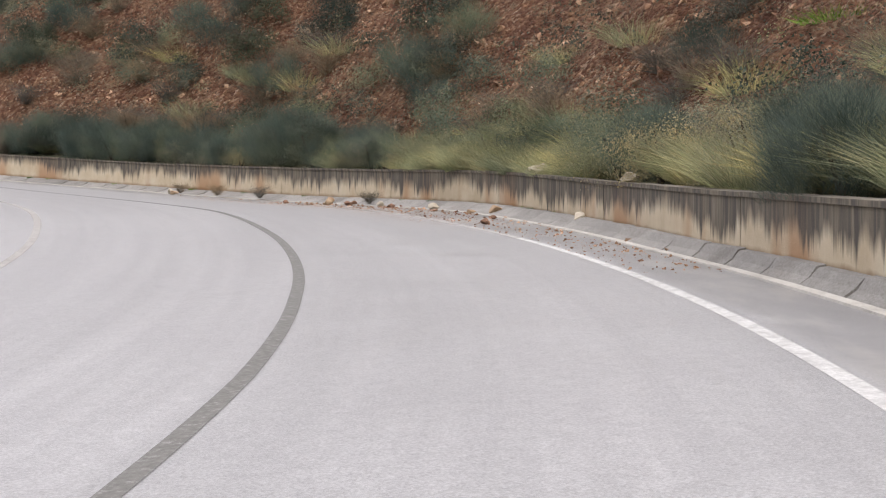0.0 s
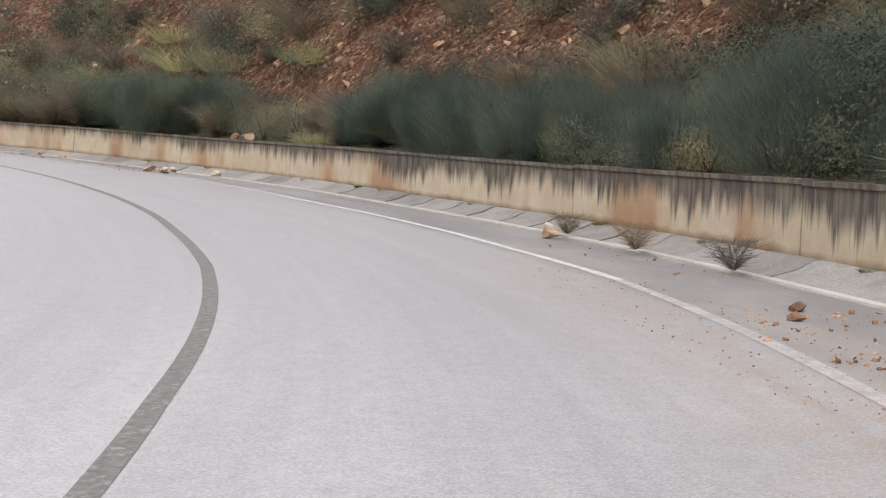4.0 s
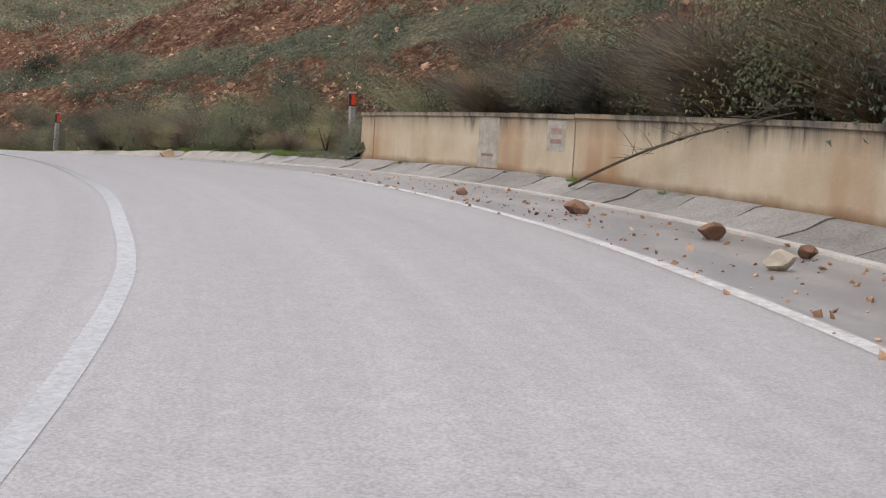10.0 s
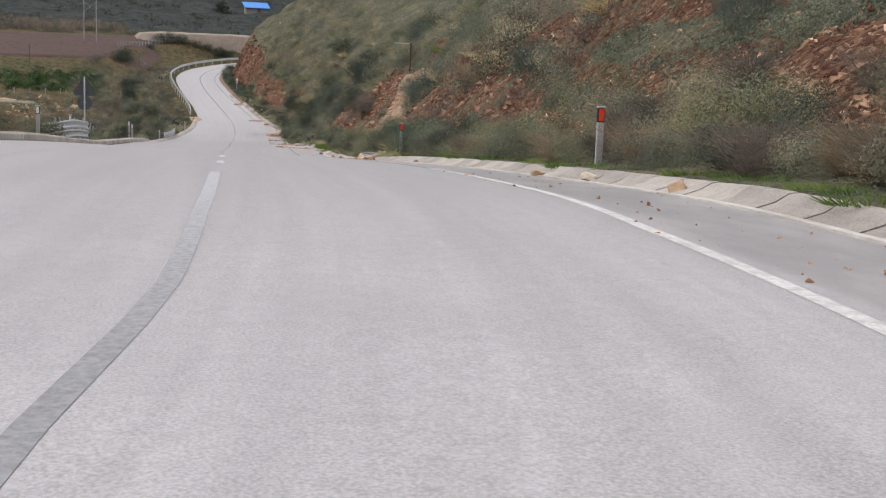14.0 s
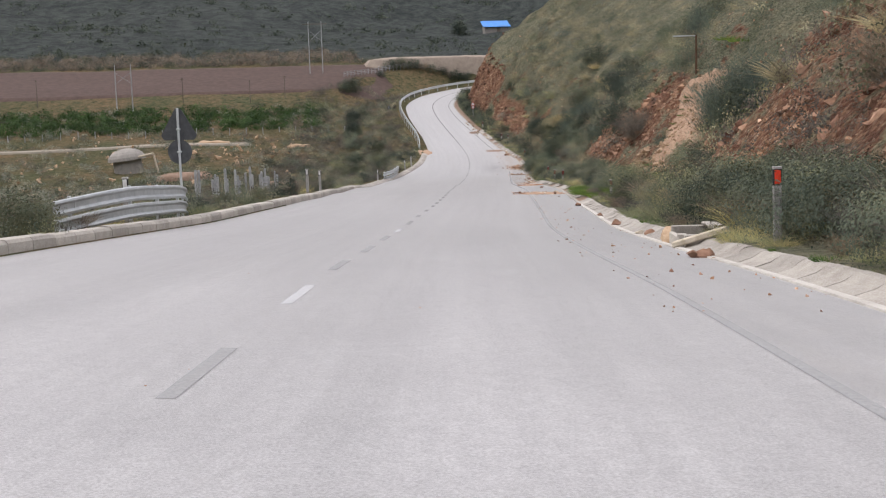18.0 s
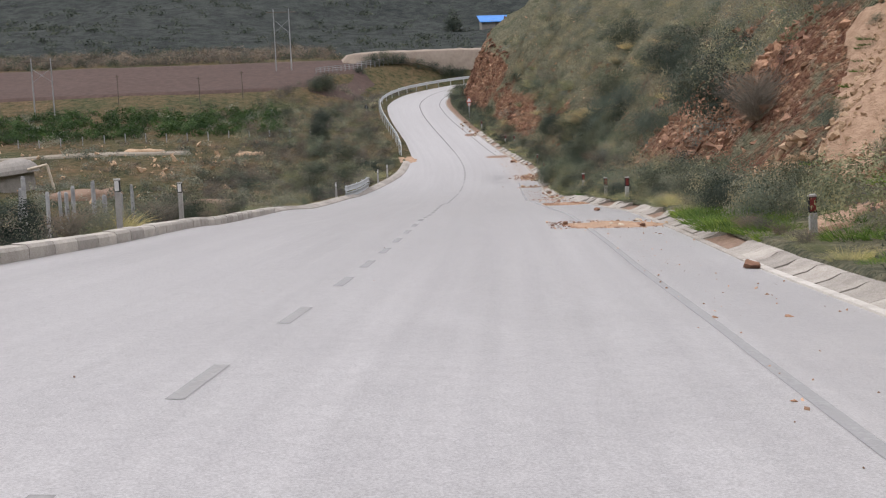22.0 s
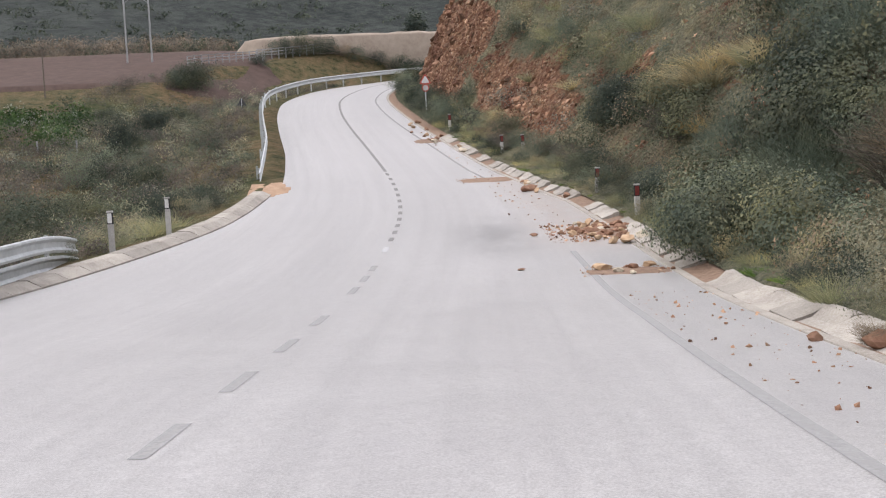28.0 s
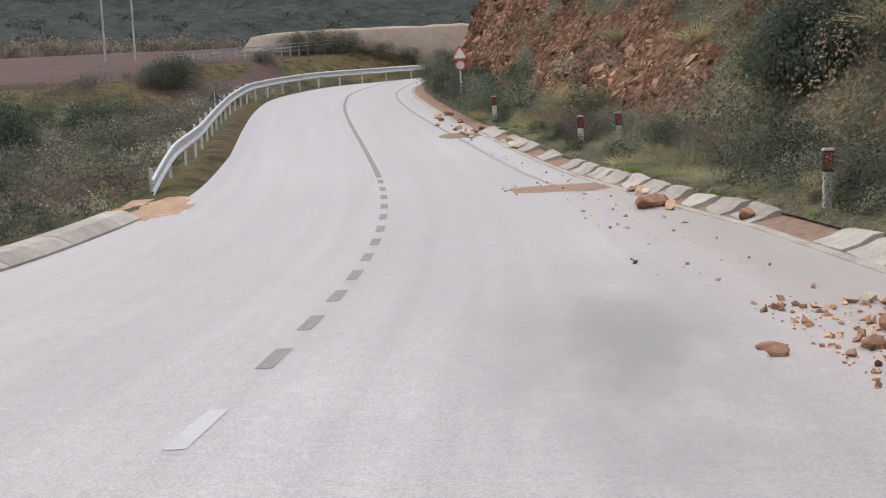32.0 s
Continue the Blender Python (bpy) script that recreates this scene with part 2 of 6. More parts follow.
def mat_wall():
    m, nt, b = material("stained_wall_concrete")
    p, uv = coords(nt), uvs(nt)
    sep = nt.nodes.new("ShaderNodeSeparateXYZ")
    nt.links.new(uv, sep.inputs[0])
    u, v = sep.outputs[0], sep.outputs[1]
    c = ramp(nt, noise_tex(nt, p, 1.6, 6, 0.6), [(0.3, (0.50, 0.41, 0.28)), (0.55, (0.60, 0.51, 0.37)), (0.8, (0.66, 0.60, 0.48))])
    c = mix(nt, 0.1, c, ramp(nt, noise_tex(nt, scaled(nt, uv, 9, 0.7, 1), 1.0, 5, 0.7), [(0.3, (0.36, 0.30, 0.22)), (0.7, (0.72, 0.64, 0.50))]))
    rust = mathn(nt, "MULTIPLY", ramp(nt, noise_tex(nt, scaled(nt, uv, 0.5, 0.05, 1), 1.0, 3), [(0.5, grey(0)), (0.6, grey(0.72))]), ramp(nt, v, [(0.2, grey(1)), (0.95, grey(0.5))]))
    c = mix(nt, rust, c, (0.36, 0.17, 0.07))
    # black runs from the coping: long where the noise along the wall is high, more of them near the older end
    top = mathn(nt, "SUBTRACT", 0.96, v)
    run = noise_tex(nt, scaled(nt, uv, 1.7, 0.12, 1), 1.0, 5, 0.72)
    zone = noise_tex(nt, scaled(nt, uv, 0.42, 0.0, 1), 1.0, 3)
    old = ramp(nt, mathn(nt, "MULTIPLY", mathn(nt, "ADD", u, 10.0), 0.011, True), [(0, grey(1.0)), (0.42, grey(0.96)), (0.62, grey(0.86)), (0.76, grey(0.68)), (1, grey(0.42))])
    length = mathn(nt, "MULTIPLY", mathn(nt, "MULTIPLY", mathn(nt, "POWER", run, 2.8), mathn(nt, "ADD", zone, 0.55)), old)
    length = mathn(nt, "ADD", mathn(nt, "MULTIPLY", length, 0.9), mathn(nt, "MULTIPLY", mathn(nt, "MULTIPLY", old, old), mathn(nt, "SUBTRACT", mathn(nt, "MULTIPLY", zone, 1.1), 0.24)))
    thin = noise_tex(nt, scaled(nt, uv, 5.5, 0.16, 1), 1.0, 4, 0.7)
    length = mathn(nt, "MULTIPLY", length, ramp(nt, thin, [(0.3, grey(0.72)), (0.5, grey(0.95)), (0.7, grey(1.6))]))
    dark = mathn(nt, "MULTIPLY", mathn(nt, "SUBTRACT", mathn(nt, "MULTIPLY", length, 1.25), top), 4.0, True)
    band = mathn(nt, "MULTIPLY", mathn(nt, "SUBTRACT", mathn(nt, "ADD", 0.06, mathn(nt, "MULTIPLY", run, 0.5)), top), 4.0, True)
    dark = mathn(nt, "MAXIMUM", dark, mathn(nt, "MULTIPLY", band, mathn(nt, "MULTIPLY", old, 0.85)))
    dark = mathn(nt, "MULTIPLY", dark, ramp(nt, noise_tex(nt, scaled(nt, uv, 14, 0.5, 1), 1.0, 4), [(0.25, grey(0.6)), (0.6, grey(0.97))]))
    c = mix(nt, dark, c, (0.085, 0.078, 0.07))
    foot = mathn(nt, "MULTIPLY", mathn(nt, "SUBTRACT", mathn(nt, "ADD", 0.2, mathn(nt, "MULTIPLY", noise_tex(nt, p, 2.4, 4), 0.16)), v), 8.0, True)
    c = mix(nt, foot, c, (0.22, 0.13, 0.07))
    finish(nt, b, c, 0.92, mathn(nt, "ADD", noise_tex(nt, p, 24, 5, 0.7), noise_tex(nt, p, 4, 3)), 0.35, 0.015)
    return m


def painted_gullies(nt, p):
    # gully shade and pale ribs put into the colour by noise, without shape
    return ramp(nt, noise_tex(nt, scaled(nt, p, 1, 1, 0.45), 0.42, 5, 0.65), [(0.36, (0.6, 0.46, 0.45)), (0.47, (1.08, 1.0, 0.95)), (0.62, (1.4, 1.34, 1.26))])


def mat_slope():
    m, nt, b = material("scree_and_scrub_slope")
    p = coords(nt)
    warp = mix(nt, 0.12, p, node(nt, "TexNoise", Scale=1.3).outputs["Color"], "ADD")
    v1 = node(nt, "TexVoronoi", Scale=3.2)
    v2 = node(nt, "TexVoronoi", Scale=9.0)
    for vv in (v1, v2):
        nt.links.new(warp, vv.inputs["Vector"])
    sepc = nt.nodes.new("ShaderNodeSeparateColor")
    nt.links.new(v2.outputs["Color"], sepc.inputs[0])
    stones = ramp(nt, sepc.outputs[0], [(0.0, (0.07, 0.036, 0.024)), (0.3, (0.2, 0.1, 0.06)), (0.6, (0.36, 0.21, 0.13)), (0.82, (0.52, 0.37, 0.25)), (1.0, (0.72, 0.62, 0.5))])
    soil = ramp(nt, noise_tex(nt, p, 0.8, 5, 0.65), [(0.3, (0.1, 0.04, 0.032)), (0.48, (0.2, 0.104, 0.072)), (0.7, (0.34, 0.235, 0.165))])
    rock = mix(nt, ramp(nt, noise_tex(nt, p, 2.2, 5, 0.7), [(0.4, grey(0.15)), (0.6, grey(0.9))]), soil, stones)
    rock = mix(nt, 1.0, rock, painted_gullies(nt, p), "MULTIPLY")
    # crevice shade between stones painted in: cell middles pale, rims dark
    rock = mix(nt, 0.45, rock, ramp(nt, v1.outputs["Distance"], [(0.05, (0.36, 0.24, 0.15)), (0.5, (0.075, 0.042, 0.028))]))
    green = ramp(nt, noise_tex(nt, p, 5.5, 5, 0.75), [(0.3, (0.062, 0.068, 0.047)), (0.48, (0.142, 0.146, 0.1)), (0.64, (0.225, 0.215, 0.15)), (0.8, (0.31, 0.28, 0.2))])
    green = mix(nt, 1.0, green, ramp(nt, noise_tex(nt, p, 0.45, 4, 0.6), [(0.3, (0.75, 0.82, 0.7)), (0.5, (1.22, 1.2, 1.18)), (0.7, (1.75, 1.55, 1.35))]), "MULTIPLY")
    # the mesh stores where scrub has taken hold
    att = nt.nodes.new("ShaderNodeAttribute")
    att.attribute_name = "scrub"
    cover = mathn(nt, "ADD", att.outputs["Fac"], mathn(nt, "MULTIPLY", mathn(nt, "SUBTRACT", noise_tex(nt, p, 0.55, 6, 0.7), 0.5), 2.2))
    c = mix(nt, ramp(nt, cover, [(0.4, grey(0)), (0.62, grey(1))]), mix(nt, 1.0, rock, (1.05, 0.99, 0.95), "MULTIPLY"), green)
    h = mathn(nt, "ADD", mathn(nt, "MULTIPLY", v2.outputs["Distance"], -1.0), mathn(nt, "ADD", noise_tex(nt, p, 3, 6, 0.7), noise_tex(nt, p, 14, 4, 0.7)))
    finish(nt, b, c, 0.95, h, 1.0, 0.22, 0.15)
    return m


def mat_plain():
    m, nt, b = material("valley_ground")
    p = coords(nt)
    # blue-grey haze of the distance is mixed into these far hill colours
    far = ramp(nt, noise_tex(nt, p, 0.05, 6, 0.7), [(0.35, (0.024, 0.03, 0.029)), (0.52, (0.037, 0.044, 0.042)), (0.7, (0.058, 0.065, 0.06))])
    tuft = ramp(nt, noise_tex(nt, p, 1.4, 6, 0.78), [(0.36, (0.03, 0.036, 0.02)), (0.48, (0.078, 0.072, 0.042)), (0.6, (0.12, 0.095, 0.064)), (0.75, (0.165, 0.132, 0.092))])
    fine = ramp(nt, noise_tex(nt, p, 0.4, 7, 0.8), [(0.42, (0.017, 0.022, 0.021)), (0.58, (0.06, 0.069, 0.061))])
    att = nt.nodes.new("ShaderNodeAttribute")
    att.attribute_name = "hill"
    tuft = mix(nt, 1.0, tuft, ramp(nt, noise_tex(nt, p, 0.12, 4, 0.6), [(0.35, (0.75, 0.9, 0.7)), (0.65, (1.35, 1.12, 1.0))]), "MULTIPLY")
    c = mix(nt, att.outputs["Fac"], tuft, mix(nt, 0.6, far, fine))
    finish(nt, b, c, 0.95, noise_tex(nt, p, 0.8, 6, 0.75), 0.8, 0.5, 0.1)
    return m


def mat_flat(name, c1, c2, scale=8.0, rough=0.9, bump=0.4, spec=0.2, metal=0.0, island=False, dist=0.02, pale=True):
    m, nt, b = material(name)
    p = coords(nt)
    c = ramp(nt, noise_tex(nt, p, scale, 5, 0.7), [(0.32, c1), (0.68, c2)])
    src = nt.nodes.new("ShaderNodeNewGeometry").outputs["Random Per Island"] if island else nt.nodes.new("ShaderNodeObjectInfo").outputs["Random"]
    tones = [(0, grey(0.5)), (0.6, (1.05, 1.02, 1.0)), (0.84, (1.3, 1.34, 1.36)), (1, (1.9, 2.1, 2.3) if pale else (1.4, 1.36, 1.3))] if island else [(0, grey(0.85)), (1, grey(1.15))]
    c = mix(nt, 1.0, c, ramp(nt, src, tones), "MULTIPLY")
    if island:
        c = mix(nt, 1.0, c, painted_gullies(nt, p), "MULTIPLY")
    finish(nt, b, c, rough, noise_tex(nt, p, scale * 4, 4), bump, dist, spec)
    b.inputs["Metallic"].default_value = metal
    return m


def mat_leaf(name, c1, c2, c3):
    m, nt, b = material(name)
    g = nt.nodes.new("ShaderNodeNewGeometry")
    oi = nt.nodes.new("ShaderNodeObjectInfo").outputs["Random"]
    c = ramp(nt, g.outputs["Random Per Island"], [(0.0, c1), (0.55, c2), (1.0, c3)])
    c = mix(nt, 1.0, c, ramp(nt, oi, [(0, (0.68, 0.72, 0.78)), (0.5, (1.0, 1.0, 1.0)), (1, (1.34, 1.2, 0.96))]), "MULTIPLY")
    c = mix(nt, 1.0, c, ramp(nt, noise_tex(nt, g.outputs["Position"], 0.5, 4, 0.62), [(0.34, (0.55, 0.6, 0.56)), (0.48, (1.05, 1.05, 1.05)), (0.64, (1.75, 1.62, 1.45))]), "MULTIPLY")
    dry = ramp(nt, noise_tex(nt, g.outputs["Position"], 1.3, 4, 0.7), [(0.4, (0.84, 0.92, 0.94)), (0.52, (1.0, 1.0, 1.0)), (0.66, (1.2, 1.08, 0.98))])
    c = mix(nt, 1.0, c, dry, "MULTIPLY")
    finish(nt, b, c, 0.75, None, spec=0.15)
    soft = nt.nodes.new("ShaderNodeVectorMath")
    soft.operation = "MULTIPLY_ADD"
    soft.inputs[1].default_value = (0.62, 0.62, 0.62)
    soft.inputs[2].default_value = (0.0, 0.0, 0.5)
    nt.links.new(g.outputs["Normal"], soft.inputs[0])
    unit = nt.nodes.new("ShaderNodeVectorMath")
    unit.operation = "NORMALIZE"
    nt.links.new(soft.outputs[0], unit.inputs[0])
    nt.links.new(unit.outputs[0], b.inputs["Normal"])
    # light also passes through thin leaves
    thin = nt.nodes.new("ShaderNodeBsdfTranslucent")
    nt.links.new(b.inputs["Base Color"].links[0].from_socket, thin.inputs["Color"])
    both = nt.nodes.new("ShaderNodeMixShader")
    both.inputs[0].default_value = 0.3
    out = [q for q in nt.nodes if q.bl_idname == "ShaderNodeOutputMaterial"][0]
    nt.links.new(b.outputs[0], both.inputs[1])
    nt.links.new(thin.outputs[0], both.inputs[2])
    nt.links.new(both.outputs[0], out.inputs["Surface"])
    return m


M = {
    "asphalt": mat_asphalt(),
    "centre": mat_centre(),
    "fading": mat_paint("fading_grey_line_paint", (0.245, 0.247, 0.247), (0.325, 0.327, 0.327), (0.28, 0.281, 0.28)),
    "dash": mat_paint("worn_dash_paint", (0.38, 0.385, 0.39), (0.47, 0.475, 0.48), (0.4, 0.405, 0.41)),
    # dash paint darkened in colour, as it looks against road glare at low angles
    "middash": mat_paint("worn_dash_paint_glare_grey", (0.25, 0.25, 0.248), (0.32, 0.32, 0.316), (0.285, 0.285, 0.28)),
    "darkdash": mat_paint("worn_dash_paint_glare_dark", (0.17, 0.17, 0.165), (0.27, 0.265, 0.26), (0.23, 0.23, 0.225)),
    "edge": mat_paint("white_edge_paint", (0.46, 0.455, 0.44), (0.6, 0.595, 0.575), (0.4, 0.392, 0.378)),
    "edge_dirty": mat_paint("dusty_edge_paint", (0.33, 0.315, 0.3), (0.45, 0.435, 0.415), (0.3, 0.285, 0.265)),
    "strip": mat_concrete("pale_strip_concrete", (0.42, 0.39, 0.34), (0.62, 0.59, 0.53), (0.22, 0.19, 0.15), 0.75),
    "gutter": mat_concrete("gutter_concrete", (0.2, 0.188, 0.168), (0.31, 0.29, 0.26), (0.1, 0.08, 0.06), 0.85),
    "gutter_pale": mat_concrete("pale_gutter_concrete", (0.27, 0.242, 0.2), (0.4, 0.362, 0.305), (0.14, 0.108, 0.08), 0.9),
    "kerb": mat_concrete("kerb_concrete", (0.32, 0.29, 0.24), (0.5, 0.46, 0.39), (0.17, 0.14, 0.1), 0.6),
    "wall": mat_wall(),
    "slope": mat_slope(),
    "plain": mat_plain(),
    "stone": mat_flat("rubble_stone", (0.25, 0.147, 0.092), (0.45, 0.32, 0.22), 9, island=True),
    "crag": mat_flat("broken_brown_rock", (0.14, 0.085, 0.06), (0.3, 0.195, 0.135), 6, island=True, pale=False),
    "stone_red": mat_flat("red_brown_stone", (0.17, 0.088, 0.058), (0.31, 0.19, 0.128), 7),
    "stone_pale": mat_flat("pale_limestone", (0.42, 0.36, 0.27), (0.62, 0.56, 0.46), 7),
    "stone_orange": mat_flat("orange_limestone", (0.34, 0.22, 0.13), (0.54, 0.41, 0.28), 6),
    "earth": mat_flat("washed_red_earth", (0.18, 0.12, 0.088), (0.31, 0.22, 0.16), 9, bump=0.8),
    "bank_sand": mat_flat("pale_bank_sand", (0.25, 0.205, 0.165), (0.34, 0.29, 0.235), 1.5, bump=0.8),
    "sand": mat_flat("sandy_path_earth", (0.27, 0.175, 0.115), (0.44, 0.31, 0.215), 3, bump=1.0, dist=0.06),
    "white_track": mat_flat("pale_gravel_track", (0.25, 0.22, 0.175), (0.34, 0.305, 0.245), 2),
    "field": mat_flat("ploughed_soil", (0.06, 0.04, 0.034), (0.098, 0.066, 0.055), 1.2),
    "limewash": mat_flat("worn_limewash", (0.4, 0.365, 0.3), (0.62, 0.59, 0.53), 7),
    "faint_red": mat_flat("faded_red_paint", (0.3, 0.2, 0.16), (0.42, 0.33, 0.28), 12),
    "steel": mat_flat("galvanised_steel", (0.42, 0.45, 0.46), (0.56, 0.59, 0.6), 5, 0.5, 0.1, 0.5, 0.3),
    "post": mat_concrete("grey_post_paint", (0.34, 0.33, 0.31), (0.5, 0.49, 0.46), (0.2, 0.18, 0.15), 0.5),
    "white": mat_flat("white_post_paint", (0.55, 0.55, 0.54), (0.7, 0.7, 0.69), 9),
    "black": mat_flat("black_post_band", (0.02, 0.02, 0.02), (0.04, 0.04, 0.04), 9),
    "red": mat_flat("red_reflector", (0.8, 0.05, 0.02), (0.95, 0.1, 0.05), 20, 0.35),
    "sign_red": mat_flat("faded_red_sign_rim", (0.36, 0.07, 0.05), (0.46, 0.12, 0.09), 12, 0.5),
    "dark_red": mat_flat("dull_dark_reflector", (0.13, 0.025, 0.022), (0.2, 0.045, 0.04), 14, 0.5),
    "signback": mat_flat("grey_sign_back", (0.06, 0.065, 0.07), (0.1, 0.105, 0.11), 6, 0.6, 0.1),
    "timber": mat_flat("weathered_timber", (0.10, 0.085, 0.07), (0.19, 0.165, 0.14), 6),
    "stake": mat_flat("concrete_stake", (0.25, 0.26, 0.27), (0.42, 0.43, 0.43), 6),
    "rust": mat_flat("rusty_grate", (0.07, 0.045, 0.03), (0.13, 0.08, 0.05), 14),
    "bunker": mat_concrete("bunker_concrete", (0.24, 0.22, 0.19), (0.36, 0.33, 0.28), (0.12, 0.1, 0.08), 0.6),
    "blue": mat_flat("blue_roof_sheet", (0.05, 0.22, 0.62), (0.08, 0.3, 0.75), 1, 0.5, 0.1),
    "broom": mat_leaf("broom_green", (0.08, 0.101, 0.08), (0.1, 0.126, 0.1), (0.125, 0.158, 0.126)),
    "shrub": mat_leaf("shrub_green", (0.105, 0.124, 0.086), (0.135, 0.154, 0.107), (0.172, 0.192, 0.134)),
    "pale_shrub": mat_leaf("pale_shrub_green", (0.165, 0.168, 0.118), (0.2, 0.2, 0.142), (0.245, 0.24, 0.172)),
    "dark_shrub": mat_leaf("dark_shrub_green", (0.045, 0.056, 0.042), (0.06, 0.074, 0.055), (0.08, 0.096, 0.07)),
    "grass": mat_leaf("dry_grass", (0.2, 0.218, 0.122), (0.28, 0.29, 0.165), (0.4, 0.375, 0.225)),
    "green_grass": mat_leaf("green_grass", (0.05, 0.10, 0.02), (0.10, 0.17, 0.035), (0.17, 0.22, 0.06)),
    "straw": mat_leaf("straw_grass", (0.27, 0.235, 0.135), (0.37, 0.325, 0.195), (0.48, 0.43, 0.28)),
    "brush": mat_leaf("brown_brush", (0.124, 0.106, 0.086), (0.155, 0.133, 0.107), (0.194, 0.166, 0.134)),
    "grey_scrub": mat_leaf("grey_green_scrub", (0.158, 0.17, 0.136), (0.2, 0.212, 0.172), (0.25, 0.262, 0.215)),
    "bark": mat_flat("bush_bark", (0.05, 0.04, 0.03), (0.11, 0.09, 0.07), 20),
    "orchard": mat_leaf("orchard_green", (0.025, 0.055, 0.015), (0.05, 0.095, 0.025), (0.09, 0.14, 0.045)),
}


# ---------------------------------------------------------------- mesh helpers
def mesh(name, verts, faces, mat, uv=None, smooth=False, attr=None):
    me = bpy.data.meshes.new(name)
    me.from_pydata([tuple(v) for v in verts], [], [tuple(f) for f in faces])
    if uv is not None:
        lay = me.uv_layers.new(name="UVMap")
        loop = np.empty(len(me.loops), dtype=np.int32)
        me.loops.foreach_get("vertex_index", loop)
        lay.data.foreach_set("uv", np.asarray(uv, dtype=np.float32)[loop].ravel())
    if attr:
        a = me.attributes.new(attr[0], "FLOAT", "POINT")
        a.data.foreach_set("value", np.asarray(attr[1], dtype=np.float32))
    me.materials.append(mat)
    if smooth:
        me.polygons.foreach_set("use_smooth", [True] * len(me.polygons))
    me.update()
    return me


def part(name, bm, mat, parent, label=""):
    """One mesh object under a thing or a part."""
    me = bm
    if isinstance(bm, bmesh.types.BMesh):
        me = bpy.data.meshes.new(name)
        bm.to_mesh(me)
        bm.free()
        me.materials.append(mat)
    ob = new(name, me)
    ob.parent = parent
    if label:
        tagged(ob, label)
    return ob


def structure(name, label, category, data=None):
    return tagged(new(name, data), label, category, kind="structure")


def grid_faces(nu, nv, flip=False):
    i = (np.arange(nu - 1)[:, None] * nv + np.arange(nv - 1)[None, :]).ravel()
    f = np.stack([i, i + nv, i + nv + 1, i + 1], 1)
    return f[:, ::-1] if flip else f


def box(bm, cx, cy, cz, sx, sy, sz, bev=0.0, rot=None):
    r = bmesh.ops.create_cube(bm, size=1.0)
    vs = r["verts"]
    bmesh.ops.scale(bm, vec=(sx, sy, sz), verts=vs)
    if bev:
        es = list({e for v in vs for e in v.link_edges})
        out = bmesh.ops.bevel(bm, geom=es, offset=bev, segments=1, affect="EDGES")
        vs = out["verts"] if not out["verts"] else list({v for f in out["faces"] for v in f.verts} | {v for v in out["verts"]})
    mat = Matrix.Translation((cx, cy, cz)) @ (rot if rot else Matrix.Identity(4))
    bmesh.ops.transform(bm, matrix=mat, verts=[v for v in vs if v.is_valid])


def cyl(bm, x, y, z0, z1, r0, r1=None, n=10):
    out = bmesh.ops.create_cone(bm, cap_ends=True, segments=n, radius1=r0, radius2=r0 if r1 is None else r1, depth=z1 - z0)
    bmesh.ops.translate(bm, vec=(x, y, (z0 + z1) / 2), verts=out["verts"])


def vnoise(x, y, z=0.0):
    return noise.noise((x, y, z))


def fbm(x, y, z=0.0, octaves=4):
    a, t = 1.0, 0.0
    for _ in range(octaves):
        t += a * noise.noise((x, y, z))
        x, y, z, a = x * 2.03, y * 2.03, z * 2.03, a * 0.5
    return t


# ---------------------------------------------------------------- the road's line
# (length, curvature) of its stretches; positive bends to the left
START = (-13.661, -33.113, 0.735)
BACK = 34.0
STRETCHES = [(8, 0.0222), (8, 0.0242), (8, 0.0289), (8, 0.0299), (8, 0.0206), (8, 0.0209), (8, 0.0256), (8, 0.0279), (8, 0.031),
             (8, 0.0283), (10, 0.0134), (12, 0.0018), (16, 0.0009), (20, -0.0025), (12, 0.0016), (12, 0.0013), (10, 0.0002), (10, -0.0009), (10, -0.0012), (10, -0.0022),
             (10, 0.0033), (8, 0.0103), (8, 0.0092), (8, 0.0014), (8, -0.0023), (8, -0.008), (42, -0.038), (59, -0.012)]
PROFILE = [(-34, -8.5), (0, -4.35), (12, -2.84), (24, -1.22), (36, -0.03), (48, 1.28), (60, 2.45), (66, 2.91), (72, 3.3), (78, 3.49),
           (84, 3.54), (90, 3.51), (96, 3.2), (102, 2.85), (114, 2.01), (132, 0.57), (144, -0.12), (158, -0.83), (161, -1.08), (170, -1.67), (178.5, -2.24), (183.5, -2.7), (187, -2.9),
           (191, -3.12), (196.5, -3.38), (200, -3.52), (204, -3.53), (209.5, -3.38), (214, -3.2), (218, -2.95), (222, -2.6), (226, -2.25), (230, -1.75),
           (242, -0.2), (254, 1.4), (262, 2.5), (272, 3.5), (290, 4.8), (340, 6.2)]
BANK = [(66, 0.05), (80, 0.022), (88, -0.015), (100, -0.032), (145, -0.04), (160, 0.0)]
SHIFT = [(20, 0.0), (27, 0.12), (34, 0.26), (40, 0.22), (46, 0.05), (50, 0.0), (74, 0.0), (84, 0.1), (92, 0.0)]
STEP = 0.25


